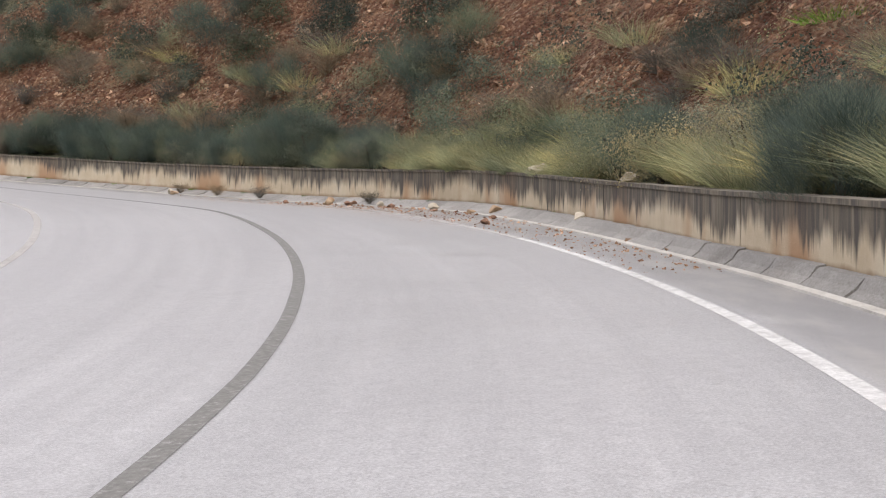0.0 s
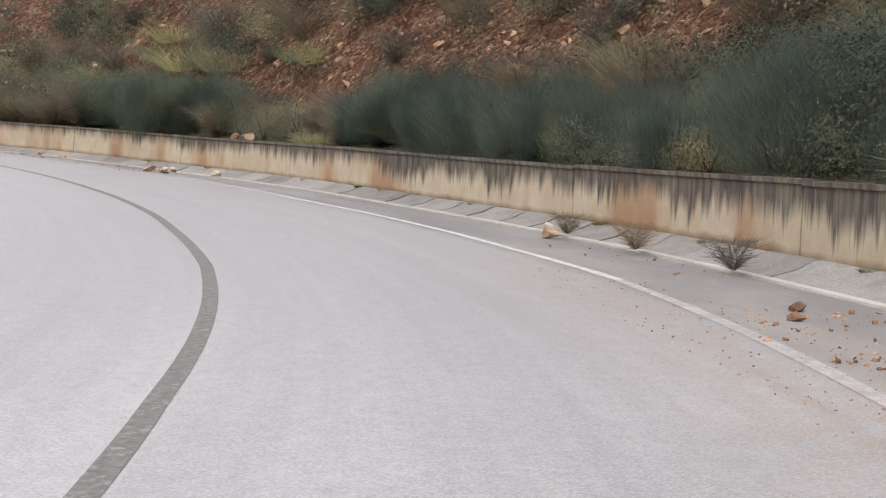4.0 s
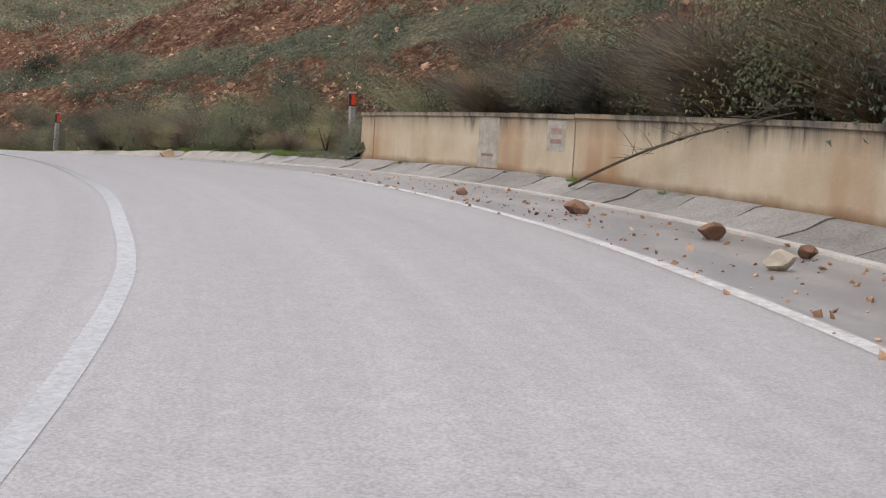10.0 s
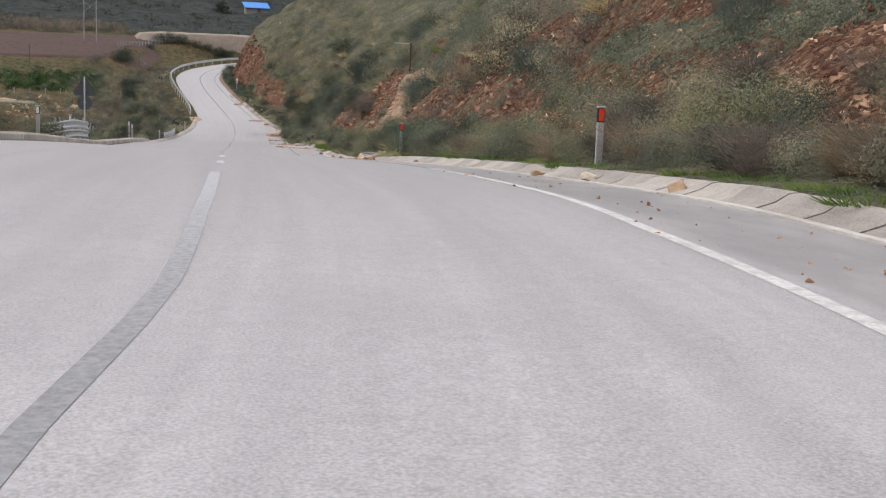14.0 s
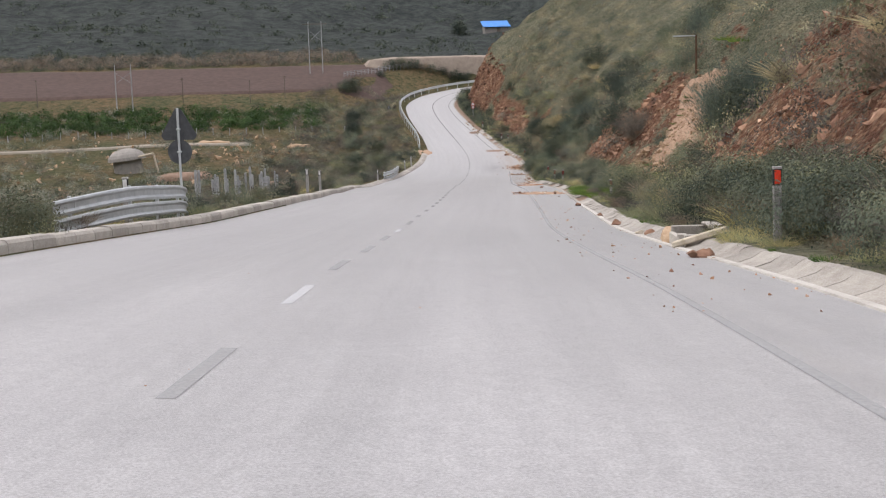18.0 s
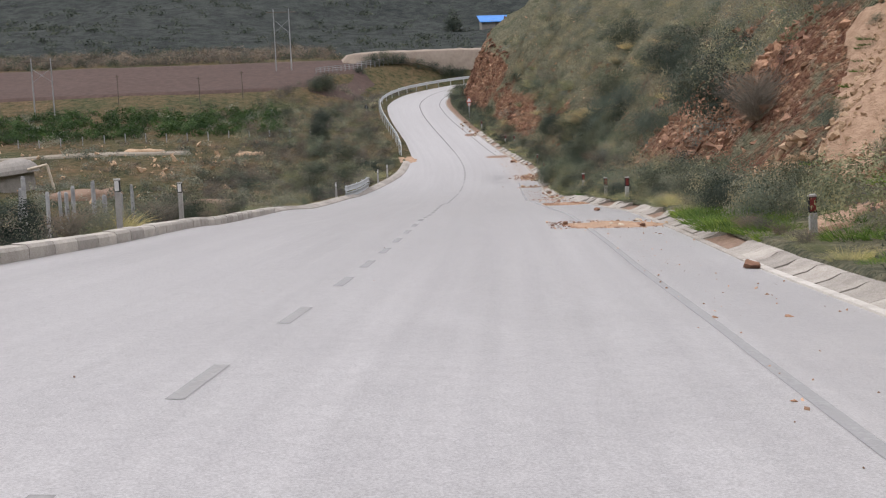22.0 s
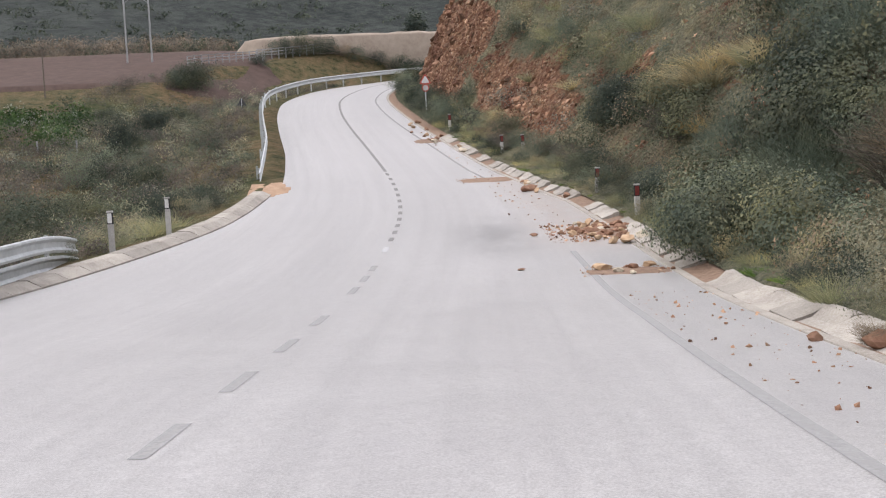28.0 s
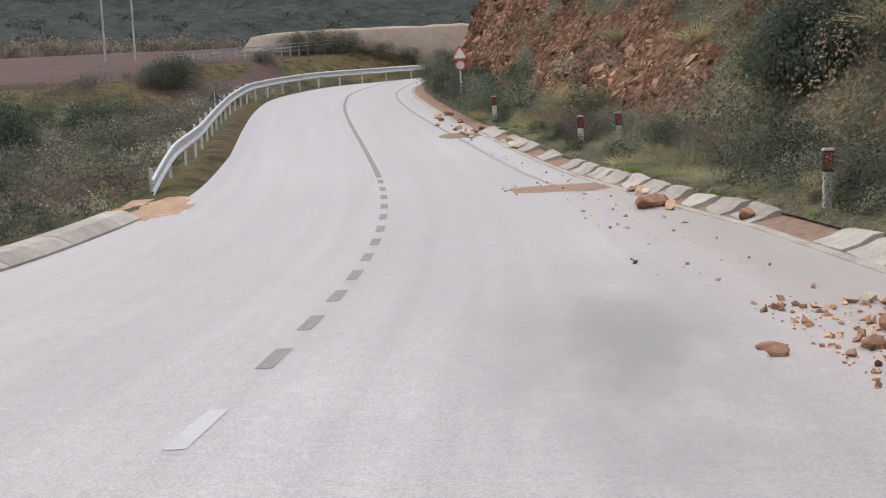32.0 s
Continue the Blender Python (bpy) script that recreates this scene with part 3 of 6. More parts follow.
def lay_line():
    x, y, a = START
    pts = []
    for _ in range(int(BACK / STEP)):
        a -= STRETCHES[0][1] * STEP
        x -= math.cos(a) * STEP
        y -= math.sin(a) * STEP
        pts.append((x, y, a))
    pts = pts[::-1] + [START]
    x, y, a = START
    for length, k in STRETCHES:
        for _ in range(int(length / STEP)):
            x += math.cos(a + k * STEP / 2) * STEP
            y += math.sin(a + k * STEP / 2) * STEP
            a += k * STEP
            pts.append((x, y, a))
    return np.array(pts)


LINE = lay_line()
S_ALL = np.arange(len(LINE)) * STEP - BACK
S_END = float(S_ALL[-1])


def table(rows, s):
    r = np.array(rows, dtype=float)
    return np.interp(s, r[:, 0], r[:, 1])


_ker = np.hanning(33)
_ker /= _ker.sum()
PROF = np.convolve(np.pad(table(PROFILE, S_ALL), 16, mode="reflect", reflect_type="odd"), _ker, "valid")
BANKS = table(BANK, S_ALL)
EDGE = [(12, 3.44), (20, 3.42), (25, 3.3), (28, 3.45), (33, 3.78), (38, 3.8), (44, 3.66), (52, 3.7), (58, 3.62), (66, 3.58), (74, 3.54), (82, 3.42), (88, 3.43), (94, 3.56), (100, 3.64), (140, 3.55), (160, 3.45), (179, 3.43), (187, 3.68), (197, 3.7), (205, 3.58), (216, 3.35), (225, 2.75), (240, 2.3), (252, 2.0)]
STRIP = [(15, 4.45), (20, 4.75), (27, 5.2), (36, 5.35), (44, 5.12), (140, 5.05), (150, 4.95), (170, 4.78), (202, 4.78), (209, 4.6), (216, 4.35), (219, 3.95), (224, 3.5), (230, 3.25), (246, 2.9), (256, 2.5)]
LEFT = [(100, -4.9), (150, -4.9), (160, -5.4), (176, -6.1), (197, -6.12), (203, -5.6), (209, -4.9), (214, -4.35), (219, -3.95), (224, -3.5), (232, -3.25), (262, -3.25)]
MIDDLE = [(0, 0.15), (7, 0.12), (11, 0.03), (16, 0.0), (24, 0.03), (28, -0.05), (38, 0.0), (44, 0.13), (54, 0.11), (60, -0.06), (64, 0.01), (66.5, -0.03), (69, 0.04), (71.5, 0.03), (74.5, 0.12), (77.5, 0.04), (80, 0.09), (82.6, 0.01), (85, 0.06), (88, -0.01), (90, 0.0), (92.5, 0.0), (98, 0.02)]
DASH_AT = [95.9, 99.8, 103.7, 108.1, 112.6, 116.6, 120.4, 124.2, 127.9, 132.1, 135.9, 139.2]
DASHES = [(104, 0.0), (112, -0.06), (117.5, -0.07), (121, 0.02), (129, 0.01), (137, -0.08), (150, -0.06), (165, 0.0)]
WALL_OFF = [(14, 0.42), (24, 0.74)]
WALL_TOP = [(18, 0.8), (32, 0.985)]


def at(s, d, h=0.0):
    """World points at s along the road, d to the right of its centre line, h over its surface."""
    s, d = np.asarray(s, float), np.asarray(d, float)
    d = d + table(SHIFT, s)
    x, y, a = (np.interp(s, S_ALL, LINE[:, k]) for k in range(3))
    z = np.interp(s, S_ALL, PROF) + np.interp(s, S_ALL, BANKS) * d + h
    return np.stack(np.broadcast_arrays(x + np.sin(a) * d, y - np.cos(a) * d, z), -1)


def heading(s):
    return float(np.interp(s, S_ALL, LINE[:, 2]))


def stand(s, d, h=0.0, turn=0.0, lean=0.0):
    """A pose on the road's line: local x along the road, local y to its left, z up."""
    p = at(s, d, h)
    return Matrix.Translation(p.tolist()) @ Matrix.Rotation(heading(s) + radians(turn), 4, "Z") @ Matrix.Rotation(radians(lean), 4, "X")


def ribbon(name, s0, s1, offs, mat, step=0.5, smooth=True, attr=None):
    """A sheet swept along the road; offs(s) gives rows of (d, h)."""
    ss = np.arange(s0, s1 + 1e-6, step)
    prof = [offs(s) for s in ss]
    n = len(prof[0])
    s = np.repeat(ss, n)
    d = np.array([q[0] for p in prof for q in p])
    h = np.array([q[1] for p in prof for q in p])
    return mesh(name, at(s, d, h), grid_faces(len(ss), n, True), mat, np.stack([s, d], 1), smooth, attr)


# ---------------------------------------------------------------- road and its paint
road_me = ribbon("road", -BACK, S_END, lambda s: [(q, 0.0) for q in np.linspace(float(table(LEFT, s)), float(table(STRIP, s)), 15)], M["asphalt"])
road = structure("road", "pale grey asphalt road with a dusty darker shoulder", "road", road_me)


def stripe(name, s0, s1, mid, width, mat, label, h=0.003, step=0.5):
    me = ribbon(name, s0, s1, lambda s: [(mid(s) - width / 2, h), (mid(s) + width / 2, h)], mat, step)
    return structure(name, label, "road marking", me)


stripe("centre_line", -BACK, 93.4, lambda s: float(table(MIDDLE, s)), 0.125, M["centre"], "worn solid centre line with glare contrast painted in as grey and pale tones")
stripe("edge_line_dusty", 17, 33, lambda s: float(table(EDGE, s)), 0.13, M["edge_dirty"], "edge line worn and dulled by washed soil")
stripe("edge_line_start", -BACK, 17, lambda s: float(table(EDGE, s)), 0.13, M["edge"], "white edge line painted beside the shoulder")
stripe("edge_line_right", 33, 100, lambda s: float(table(EDGE, s)), 0.13, M["edge"], "white edge line painted beside the shoulder")
stripe("edge_line_worn", 100, 140, lambda s: float(table(EDGE, s)) - 0.05, 0.1, M["fading"], "almost worn away edge line along the shoulder")
stripe("edge_line_far", 140, 206, lambda s: float(table(EDGE, s)) - 0.05, 0.11, M["fading"], "dusty dark worn edge line along the shoulder")
stripe("edge_line_left", -BACK, 96, lambda s: -3.45, 0.12, M["edge_dirty"], "grey worn edge line on the far lane")
stripe("edge_line_bend", 222, 278, lambda s: float(table(EDGE, s)), 0.1, M["middash"], "dark worn edge line running into the bend")
stripe("centre_line_far", 225.9, 285, lambda s: 0.0, 0.11, M["darkdash"], "dark solid centre line running into the bend")
dashes = structure("centre_dashes", "worn broken centre line of short painted dashes", "road marking")
dash_rows = [(q, 1.8 if q < 135 else 1.2) for q in DASH_AT] + [(142.4 + 2.4 * k, 1.1) for k in range(24)] + [(201.3, 0.9), (202.9, 0.8), (204.4, 0.75), (207.3, 0.8)] + [(209.2 + 1.42 * k, 0.68) for k in range(12)]
for s, length in dash_rows:
    # tone per stretch bakes in how dark or pale the viewing angle makes dashes
    tone = M["dash"] if s < 105 or 112 < s < 114 or 127 < s < 128 or 206 < s < 209 else M["fading"] if 105 < s < 127 or 141 < s < 203 else M["middash"] if s < 142 or s < 206 else M["darkdash"]
    me = ribbon("dash", s, s + length, lambda q: [(float(table(DASHES, q)) - 0.055, 0.003), (float(table(DASHES, q)) + 0.055, 0.003)], tone, length / 3)
    part("dash", me, tone, dashes)

# ---------------------------------------------------------------- pale strip, gutter, wall, kerb
strip_me = ribbon("gutter_strip", -BACK, 146, lambda s: [(table(STRIP, s) - 0.002, 0.0), (table(STRIP, s) + 0.004, 0.022), (table(STRIP, s) + 0.13, 0.022), (table(STRIP, s) + 0.14, -0.02)], M["strip"], 1.0, False)
structure("gutter_strip", "narrow pale concrete strip along the gutter", "kerb", strip_me)
strip_me = ribbon("gutter_strip_far", 146, 285, lambda s: [(table(STRIP, s) - 0.002, 0.0), (table(STRIP, s) + 0.004, 0.014), (table(STRIP, s) + 0.13, 0.014), (table(STRIP, s) + 0.14, -0.02)], M["gutter_pale"], 1.0, False)
structure("gutter_strip_far", "dusty narrow concrete strip along the gutter", "kerb", strip_me)


bed_me = ribbon("gutter_bed", -BACK, 285, lambda s: [(table(STRIP, s) + 0.12, -0.012), (table(STRIP, s) + 0.3, 0.01), (table(STRIP, s) + 0.8, 0.13)], M["earth"], 1.0)
structure("gutter_bed", "bare earth bed under the gutter slabs", "soil", bed_me)


def gutter_rise(s):
    return 0.17 if s < 140 else 0.13


def build_gutter():
    top = structure("gutter", "sloping concrete gutter slabs beside the road", "gutter")
    s = -6.0
    rnd = random.Random(5)
    while s < 236:
        g = (0.012 if s < 76 or s > 150 else 0.004) + 0.01 * rnd.random()
        broken = (122.3 < s < 124.3) or (147.4 < s < 149.4) or (155 < s < 166 and rnd.random() < 0.45) or (s > 196 and rnd.random() < 0.15)
        if not broken:
            a, b = s + g, s + 0.98 - g
            j = [rnd.uniform(-0.012, 0.012) * (0.7 if s < 150 else 2.2) for _ in range(4)]
            o = float(table(STRIP, s)) + 0.15
            r = gutter_rise(s)
            w = float(table(WALL_OFF, s)) - 0.24 if s < 78 else 0.36 if s < 140 else 0.3
            rows = []
            for q, j0, j1 in ((a, j[0], j[1]), (b, j[2], j[3])):
                rows += [at(q, o, 0.004 + j0), at(q, o + w * 0.6, r * 0.45 + j0), at(q, o + w, r + j1), at(q, o + w + 0.1, r + 0.015 + j1), at(q, o + w + 0.1, -0.1), at(q, o, -0.1)]
            faces = [(k, k + 1, k + 7, k + 6) for k in range(5)] + [(0, 6, 11, 5), (5, 4, 3, 2, 1, 0), (6, 7, 8, 9, 10, 11)]
            part("gutter_slab", mesh("gutter_slab", rows, faces, M["gutter"] if s < 78 else M["gutter_pale"]), None, top)
        s += 0.98
    return top


build_gutter()
WALL_END = 75.6


def build_wall():
    top = structure("retaining_wall", "low beige concrete retaining wall with black run stains", "wall")
    s = -BACK
    rnd = random.Random(8)
    while s < WALL_END - 0.1:
        e = min(s + 5.2, WALL_END)
        ss = np.linspace(s + 0.012, e - 0.012, 9)
        v, uv = [], []
        lift = rnd.uniform(-0.012, 0.012)
        for q in ss:
            o = float(table(STRIP, q) + table(WALL_OFF, q))
            t = float(table(WALL_TOP, q))
            for d, h in ((o, 0.05), (o, 0.55), (o, t - 0.06), (o - 0.025, t - 0.055), (o - 0.025, t), (o + 0.25, t), (o + 0.25, 0.0)):
                v.append(at(q, d, h + lift))
                uv.append((q, h + 0.985 - t if h > 0.4 else h))
        n = 7
        f = [tuple(x) for x in grid_faces(9, n, True)] + [tuple(range(n)), tuple(range(8 * n + n - 1, 8 * n - 1, -1))]
        part("wall_panel", mesh("wall_panel", v, f, M["wall"], uv), None, top)
        s = e
    return top


wall_top = build_wall()


def build_kerb():
    top = structure("kerb", "raised concrete kerb blocks along the outer lane", "kerb")
    rnd = random.Random(3)
    s = 84.0
    while s < 220.4:
        tilt = rnd.uniform(-0.01, 0.012)
        o0, o1 = float(table(LEFT, s)), float(table(LEFT, s + 1.0))
        low = s > 172
        hh = (0.2 if not low else 0.15) + tilt
        w = 0.24 if not low else 0.5
        rows = []
        for q, o in ((s + 0.012, o0), (s + 0.985, o1)):
            inner = 0.02 if not low else 0.22
            rows += [at(q, o + 0.02, -0.06), at(q, o + 0.02, 0.03 if low else hh - 0.05), at(q, o - inner, hh), at(q, o - w, hh + 0.01), at(q, o - w, -0.3)]
        f = [(k, k + 5, k + 6, k + 1) for k in range(4)] + [(0, 4, 9, 5), (0, 1, 2, 3, 4), (9, 8, 7, 6, 5)]
        if s < 220.4:
            part("kerb_block", mesh("kerb_block", rows, f, M["kerb"] if not low else M["gutter_pale"]), None, top)
        s += 1.0


build_kerb()

# ---------------------------------------------------------------- hillside on the right
# per stretch: bench width, bench height, steepness of the cut, its height, steepness above
CUT = [(-34, 2.6, 1.3, 0.95, 9, 0.7), (20, 2.4, 1.35, 0.95, 9, 0.7), (36, 1.3, 1.3, 1.2, 9, 0.75), (60, 1.1, 1.2, 1.2, 7, 0.7), (78, 2.0, 0.6, 0.75, 4.5, 0.55),
       (100, 2.2, 0.6, 0.8, 4, 0.55), (112, 2.0, 0.5, 1.05, 6, 0.6), (138, 2.0, 0.4, 1.15, 7, 0.6), (145, 3.2, 0.45, 0.65, 4, 0.55), (155, 3.2, 0.5, 0.7, 4, 0.55),
       (163, 2.0, 0.5, 1.1, 8, 0.65), (200, 2.2, 0.6, 0.95, 8, 0.75), (222, 1.8, 0.5, 1.05, 7, 0.7), (236, 1.8, 0.5, 1.2, 7, 0.75), (245, 1.2, 0.5, 2.2, 5.6, 0.7), (258, 1.2, 0.5, 2.2, 5.6, 0.65), (300, 1.4, 0.6, 1.6, 9, 0.65)]


def cut_row(s):
    return [float(table([(r[0], r[k]) for r in CUT], s)) for k in range(1, 6)]


def hill_height(s, e, row=None):
    """Height over the road of the slope e metres behind the gutter."""
    wb, hb, m, hc, mu = row or cut_row(s)
    base = float(table(WALL_TOP, s)) - 0.055 if s < WALL_END else 0.2
    if e < wb:
        t = e / wb
        h = base + (hb - base if s < WALL_END else hb) * t * t
    else:
        hb2 = hb if s < WALL_END else base + hb
        h = hb2 + (e - wb) * m
        lim = hb2 + hc
        if h > lim:
            h = lim + (h - lim) / m * mu
    rough = min(1.0, max(0.0, (e - 0.5) / 3.0))
    x, y, _ = at(s, 5.8 + e)
    h += rough * (1.1 * vnoise(x * 0.11, y * 0.11, 3.1) + 0.5 * vnoise(x * 0.33, y * 0.33, h * 0.3) + 0.22 * vnoise(x * 0.9, y * 0.9, h * 0.8) + 0.1 * vnoise(x * 2.3, y * 2.3, h * 2))
    if s > 236 and e > 0.8:
        h += min(1.0, (s - 236) / 6) * min(1.0, (e - 0.8) * 0.8) * (0.7 * vnoise(s * 0.5, h * 0.35, 8.0) + 0.45 * vnoise(s * 1.3, h * 1.1, 9.0))
    if e < 0.4:
        h = min(h, base + 0.05)
    return h


def slope_base(s):
    return float(table(STRIP, s)) + (0.24 + float(table(WALL_OFF, s)) if s < WALL_END else 0.66)


# rock that shows through the growth of the bank: middle, height up the bank, half lengths
OUTCROPS = [(233.5, 2.5, 7.5, 1.25), (212.3, 3.3, 2.0, 0.8), (201.0, 4.1, 2.6, 1.3), (224.3, 4.3, 1.0, 0.5), (183, 7.4, 4.0, 1.5), (190.5, 5.2, 2.4, 1.1), (171.5, 4.1, 10.5, 1.9), (185, 3.4, 5.0, 0.8)]
# stretches of the bank where one kind of growth rules: middle, height, half lengths, towards pale (+) or dark (-)
GROWTH = [(238, 6.5, 13, 3.2, 0.34), (224, 7.5, 9, 3.0, 0.2), (206, 3.0, 4.5, 2.0, -0.55), (222.5, 2.8, 2.2, 0.9, -0.6), (214, 1.9, 4.5, 1.0, -0.4), (233, 3.6, 8, 0.6, -0.2), (217.5, 2.8, 2.2, 0.8, -0.22), (228, 1.0, 14, 0.9, 0.1), (199, 1.2, 6, 1.0, 0.08), (196, 7, 12, 2.5, -0.15)]


def bare(s, e):
    return max(1 - ((s - a) / c) ** 2 - ((e - b) / d) ** 2 for a, b, c, d in OUTCROPS)


def growth(s, e):
    return sum(w * max(0.0, 1 - ((s - a) / c) ** 2 - ((e - b) / d) ** 2) ** 0.5 for a, b, c, d, w in GROWTH)


def build_slope():
    es = np.concatenate([[-0.12], np.linspace(0, 12, 37), np.geomspace(12.6, 70, 22)])
    ss = np.arange(-BACK, 300.1, 0.6)
    ss = ss[ss <= 284]
    v, scrub = [], []
    for s in ss:
        row = cut_row(s)
        b = slope_base(s)
        for e in es:
            h = hill_height(s, max(e, 0), row) if e >= 0 else (0.5 if s < WALL_END else 0.1)
            reach = min(e, max(15.0, 15 + (242 - s) * 2.2))
            v.append(at(s, b + reach, h if reach == e else hill_height(s, reach, row) - 0.02 * (e - reach)))
            rocky = 1.0 - min(1.0, max(0.0, (e - row[0] + 0.3) / 0.8))
            topped = min(1.0, max(0.0, (h - row[1] - row[3] * 0.75) / 2.0))
            cover = max(rocky * 0.9, topped * (0.85 if s < 112 else 1.3))
            if 62 < s < 112:
                bench = max(0.0, 1 - abs(h - 3.4 - 0.5 * vnoise(s * 0.15, 0.0, 2.0)) / 0.8)
                cover = max(rocky * 0.9, min(1.0, bench * 1.4), min(1.0, max(0.0, h - 6.2)), 0.16)
            if s > 112:
                cover = max(cover, 0.4 if s < 172 and e < 6.5 else 0.74 if s < 242 else 0.12 if e < 3.9 else 1.0)
            if 160 < s < 242 and bare(s, e) > 0:
                cover = min(cover, 0.5 - 0.7 * bare(s, e))
            scrub.append(cover)
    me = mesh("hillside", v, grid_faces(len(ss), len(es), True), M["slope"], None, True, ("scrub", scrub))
    return structure("hillside", "steep red-brown scree cutting with patches of scrub", "hillside", me)


build_slope()

# ---------------------------------------------------------------- verge and valley on the left, hills around
def plain_height(x, y):
    return float(np.interp(-x, [0, 60, 100, 127, 145, 155, 168, 180, 192, 200, 210, 220, 230, 240, 260, 280, 300, 360, 430], [-2.0, -0.9, -1.0, -2.4, -3.5, -3.6, -2.6, -1.4, 0.0, 1.3, 3.6, 5.4, 7.4, 8.4, 10.4, 13.2, 17.5, 33.0, 55.0]))


def ground_height(x, y):
    """The valley floor, dropped under the road and its verges."""
    z = plain_height(x, y) - 0.25 + 0.25 * vnoise(x * 0.09, y * 0.09)
    gaps = np.hypot(LINE[::8, 0] - x, LINE[::8, 1] - y)
    k = int(np.argmin(gaps))
    near, blend = (12.0, 10.0) if S_ALL[::8][k] < 245 else (10.0, 6.0)
    w = min(1.0, max(0.0, (gaps[k] - near) / blend))
    return w * z + (1 - w) * min(z, PROF[::8][k] - 1.2)


def verge_point(s, d):
    o = float(table(LEFT, s)) - (0.22 if s < 143 else 0.48)
    p = at(s, o - d)
    t = min(1.0, d / 12.0)
    t = t * t * (3 - 2 * t)
    p[2] = (p[2] + (0.14 if s < 220 else 0.03) - 0.11 * d) * (1 - t) + (ground_height(p[0], p[1]) + 0.1) * t - 0.03
    return p


def build_verge():
    ds = np.array([-0.6, 0.0, 0.4, 1.0, 1.8, 3.0, 4.5, 6.5, 9.0, 12.0, 15.0, 16.0])
    ss = np.arange(80, 288, 1.0)
    v = []
    for s in ss:
        for d in ds:
            p = verge_point(s, d)
            p[2] += (0.03 if d >= 0 else -0.32 if s < 220 else -0.16) + (0.12 * vnoise(p[0] * 0.7, p[1] * 0.7) if d > 0.3 else 0) - (1.2 if d > 15.5 else 0)
            v.append(p)
    me = mesh("verge", v, grid_faces(len(ss), len(ds), False), M["plain"], None, True, ("hill", [0.0] * len(v)))
    structure("verge", "weedy earth verge falling away from the kerb", "verge", me)


build_verge()


def build_ground():
    cx, cy = -60.0, 20.0
    rs = np.concatenate([np.linspace(0, 120, 25), np.linspace(128, 420, 42), np.geomspace(430, 1900, 46)])
    an = np.radians(np.arange(0, 360.01, 1.5))
    v, hill = [], []
    for a in an:
        for r in rs:
            x, y = cx + r * math.cos(a), cy + r * math.sin(a)
            far = max(0.0, r - 370 - 40 * vnoise(math.cos(a) * 3, math.sin(a) * 3, 5.0))
            z = ground_height(x, y) + min(200.0, max(0.0, r - 195)) * 0.07 * fbm(x * 0.02, y * 0.02, 4.0, 4) + far * 0.42 + min(far, 260) * 0.22 * fbm(x * 0.006, y * 0.006, 2.0, 5)
            v.append((x, y, z))
            hill.append(min(1.0, max(0.0, (r - 178) / 14)))
    n = len(rs)
    me = mesh("ground", v, grid_faces(len(an), n, False), M["plain"], None, True, ("hill", hill))
    structure("ground", "rough valley floor rising to scrub-covered hills", "ground", me)


build_ground()


# ---------------------------------------------------------------- plants
def blades(n, rnd, place, width, droop=0.25, segs=2):
    """Thin tapering blades; place(rnd) gives base, direction and length."""
    v, f = [], []
    for _ in range(n):
        b, d, length = place(rnd)
        b, d = Vector(b), Vector(d).normalized()
        side = d.cross(Vector((rnd.uniform(-1, 1), rnd.uniform(-1, 1), 0.3)))
        side = side.normalized() * width * rnd.uniform(0.6, 1.3) if side.length > 1e-4 else Vector((width, 0, 0))
        o = len(v)
        out = Vector((d.x, d.y, -0.6))
        for k in range(segs):
            t = k / segs
            p = b + d * length * t + out * droop * length * t * t
            w = side * (1 - 0.45 * t)
            v += [p - w, p + w]
        v.append(b + d * length + out * droop * length)
        for k in range(segs - 1):
            f.append((o + 2 * k, o + 2 * k + 1, o + 2 * k + 3, o + 2 * k + 2))
        f.append((o + 2 * segs - 2, o + 2 * segs - 1, o + 2 * segs))
    return v, f


def leaf_cloud(rng, centres, n, spread, size):
    """Corners of n small leaves round the centres of a crown; each leaf faces outwards, more or less."""
    c = np.asarray(centres, float)
    p = c[rng.integers(0, len(c), n)] + rng.normal(size=(n, 3)) * np.array([spread, spread, spread * 0.8])
    p[:, 2] = np.maximum(p[:, 2], 0.02)
    out = p - np.array([0.0, 0.0, c[:, 2].mean() * 0.5])
    out /= np.linalg.norm(out, axis=1, keepdims=True) + 1e-6
    out += rng.normal(size=(n, 3)) * 0.28
    out /= np.linalg.norm(out, axis=1, keepdims=True) + 1e-6
    a = np.cross(out, rng.normal(size=(n, 3)))
    a /= np.linalg.norm(a, axis=1, keepdims=True) + 1e-6
    b = np.cross(out, a)
    k = (size * rng.uniform(0.6, 1.4, n))[:, None]
    return np.stack([p - a * k - b * k * 0.3, p + a * k - b * k * 0.3, p + b * k * 0.75], 1).reshape(-1, 3)


def leaves(n, rnd, centres, spread, size):
    v = leaf_cloud(np.random.default_rng(rnd.randrange(10 ** 6)), centres, n, spread, size)
    return v.tolist(), np.arange(3 * n).reshape(-1, 3).tolist()


def tri_mesh(name, v, mat):
    """A mesh of loose triangles from an array of their corners."""
    me = bpy.data.meshes.new(name)
    n = len(v)
    me.vertices.add(n)
    me.vertices.foreach_set("co", np.asarray(v, dtype=np.float32).ravel())
    me.loops.add(n)
    me.loops.foreach_set("vertex_index", np.arange(n, dtype=np.int32))
    me.polygons.add(n // 3)
    me.polygons.foreach_set("loop_start", np.arange(0, n, 3, dtype=np.int32))
    me.materials.append(mat)
    me.update()
    return me


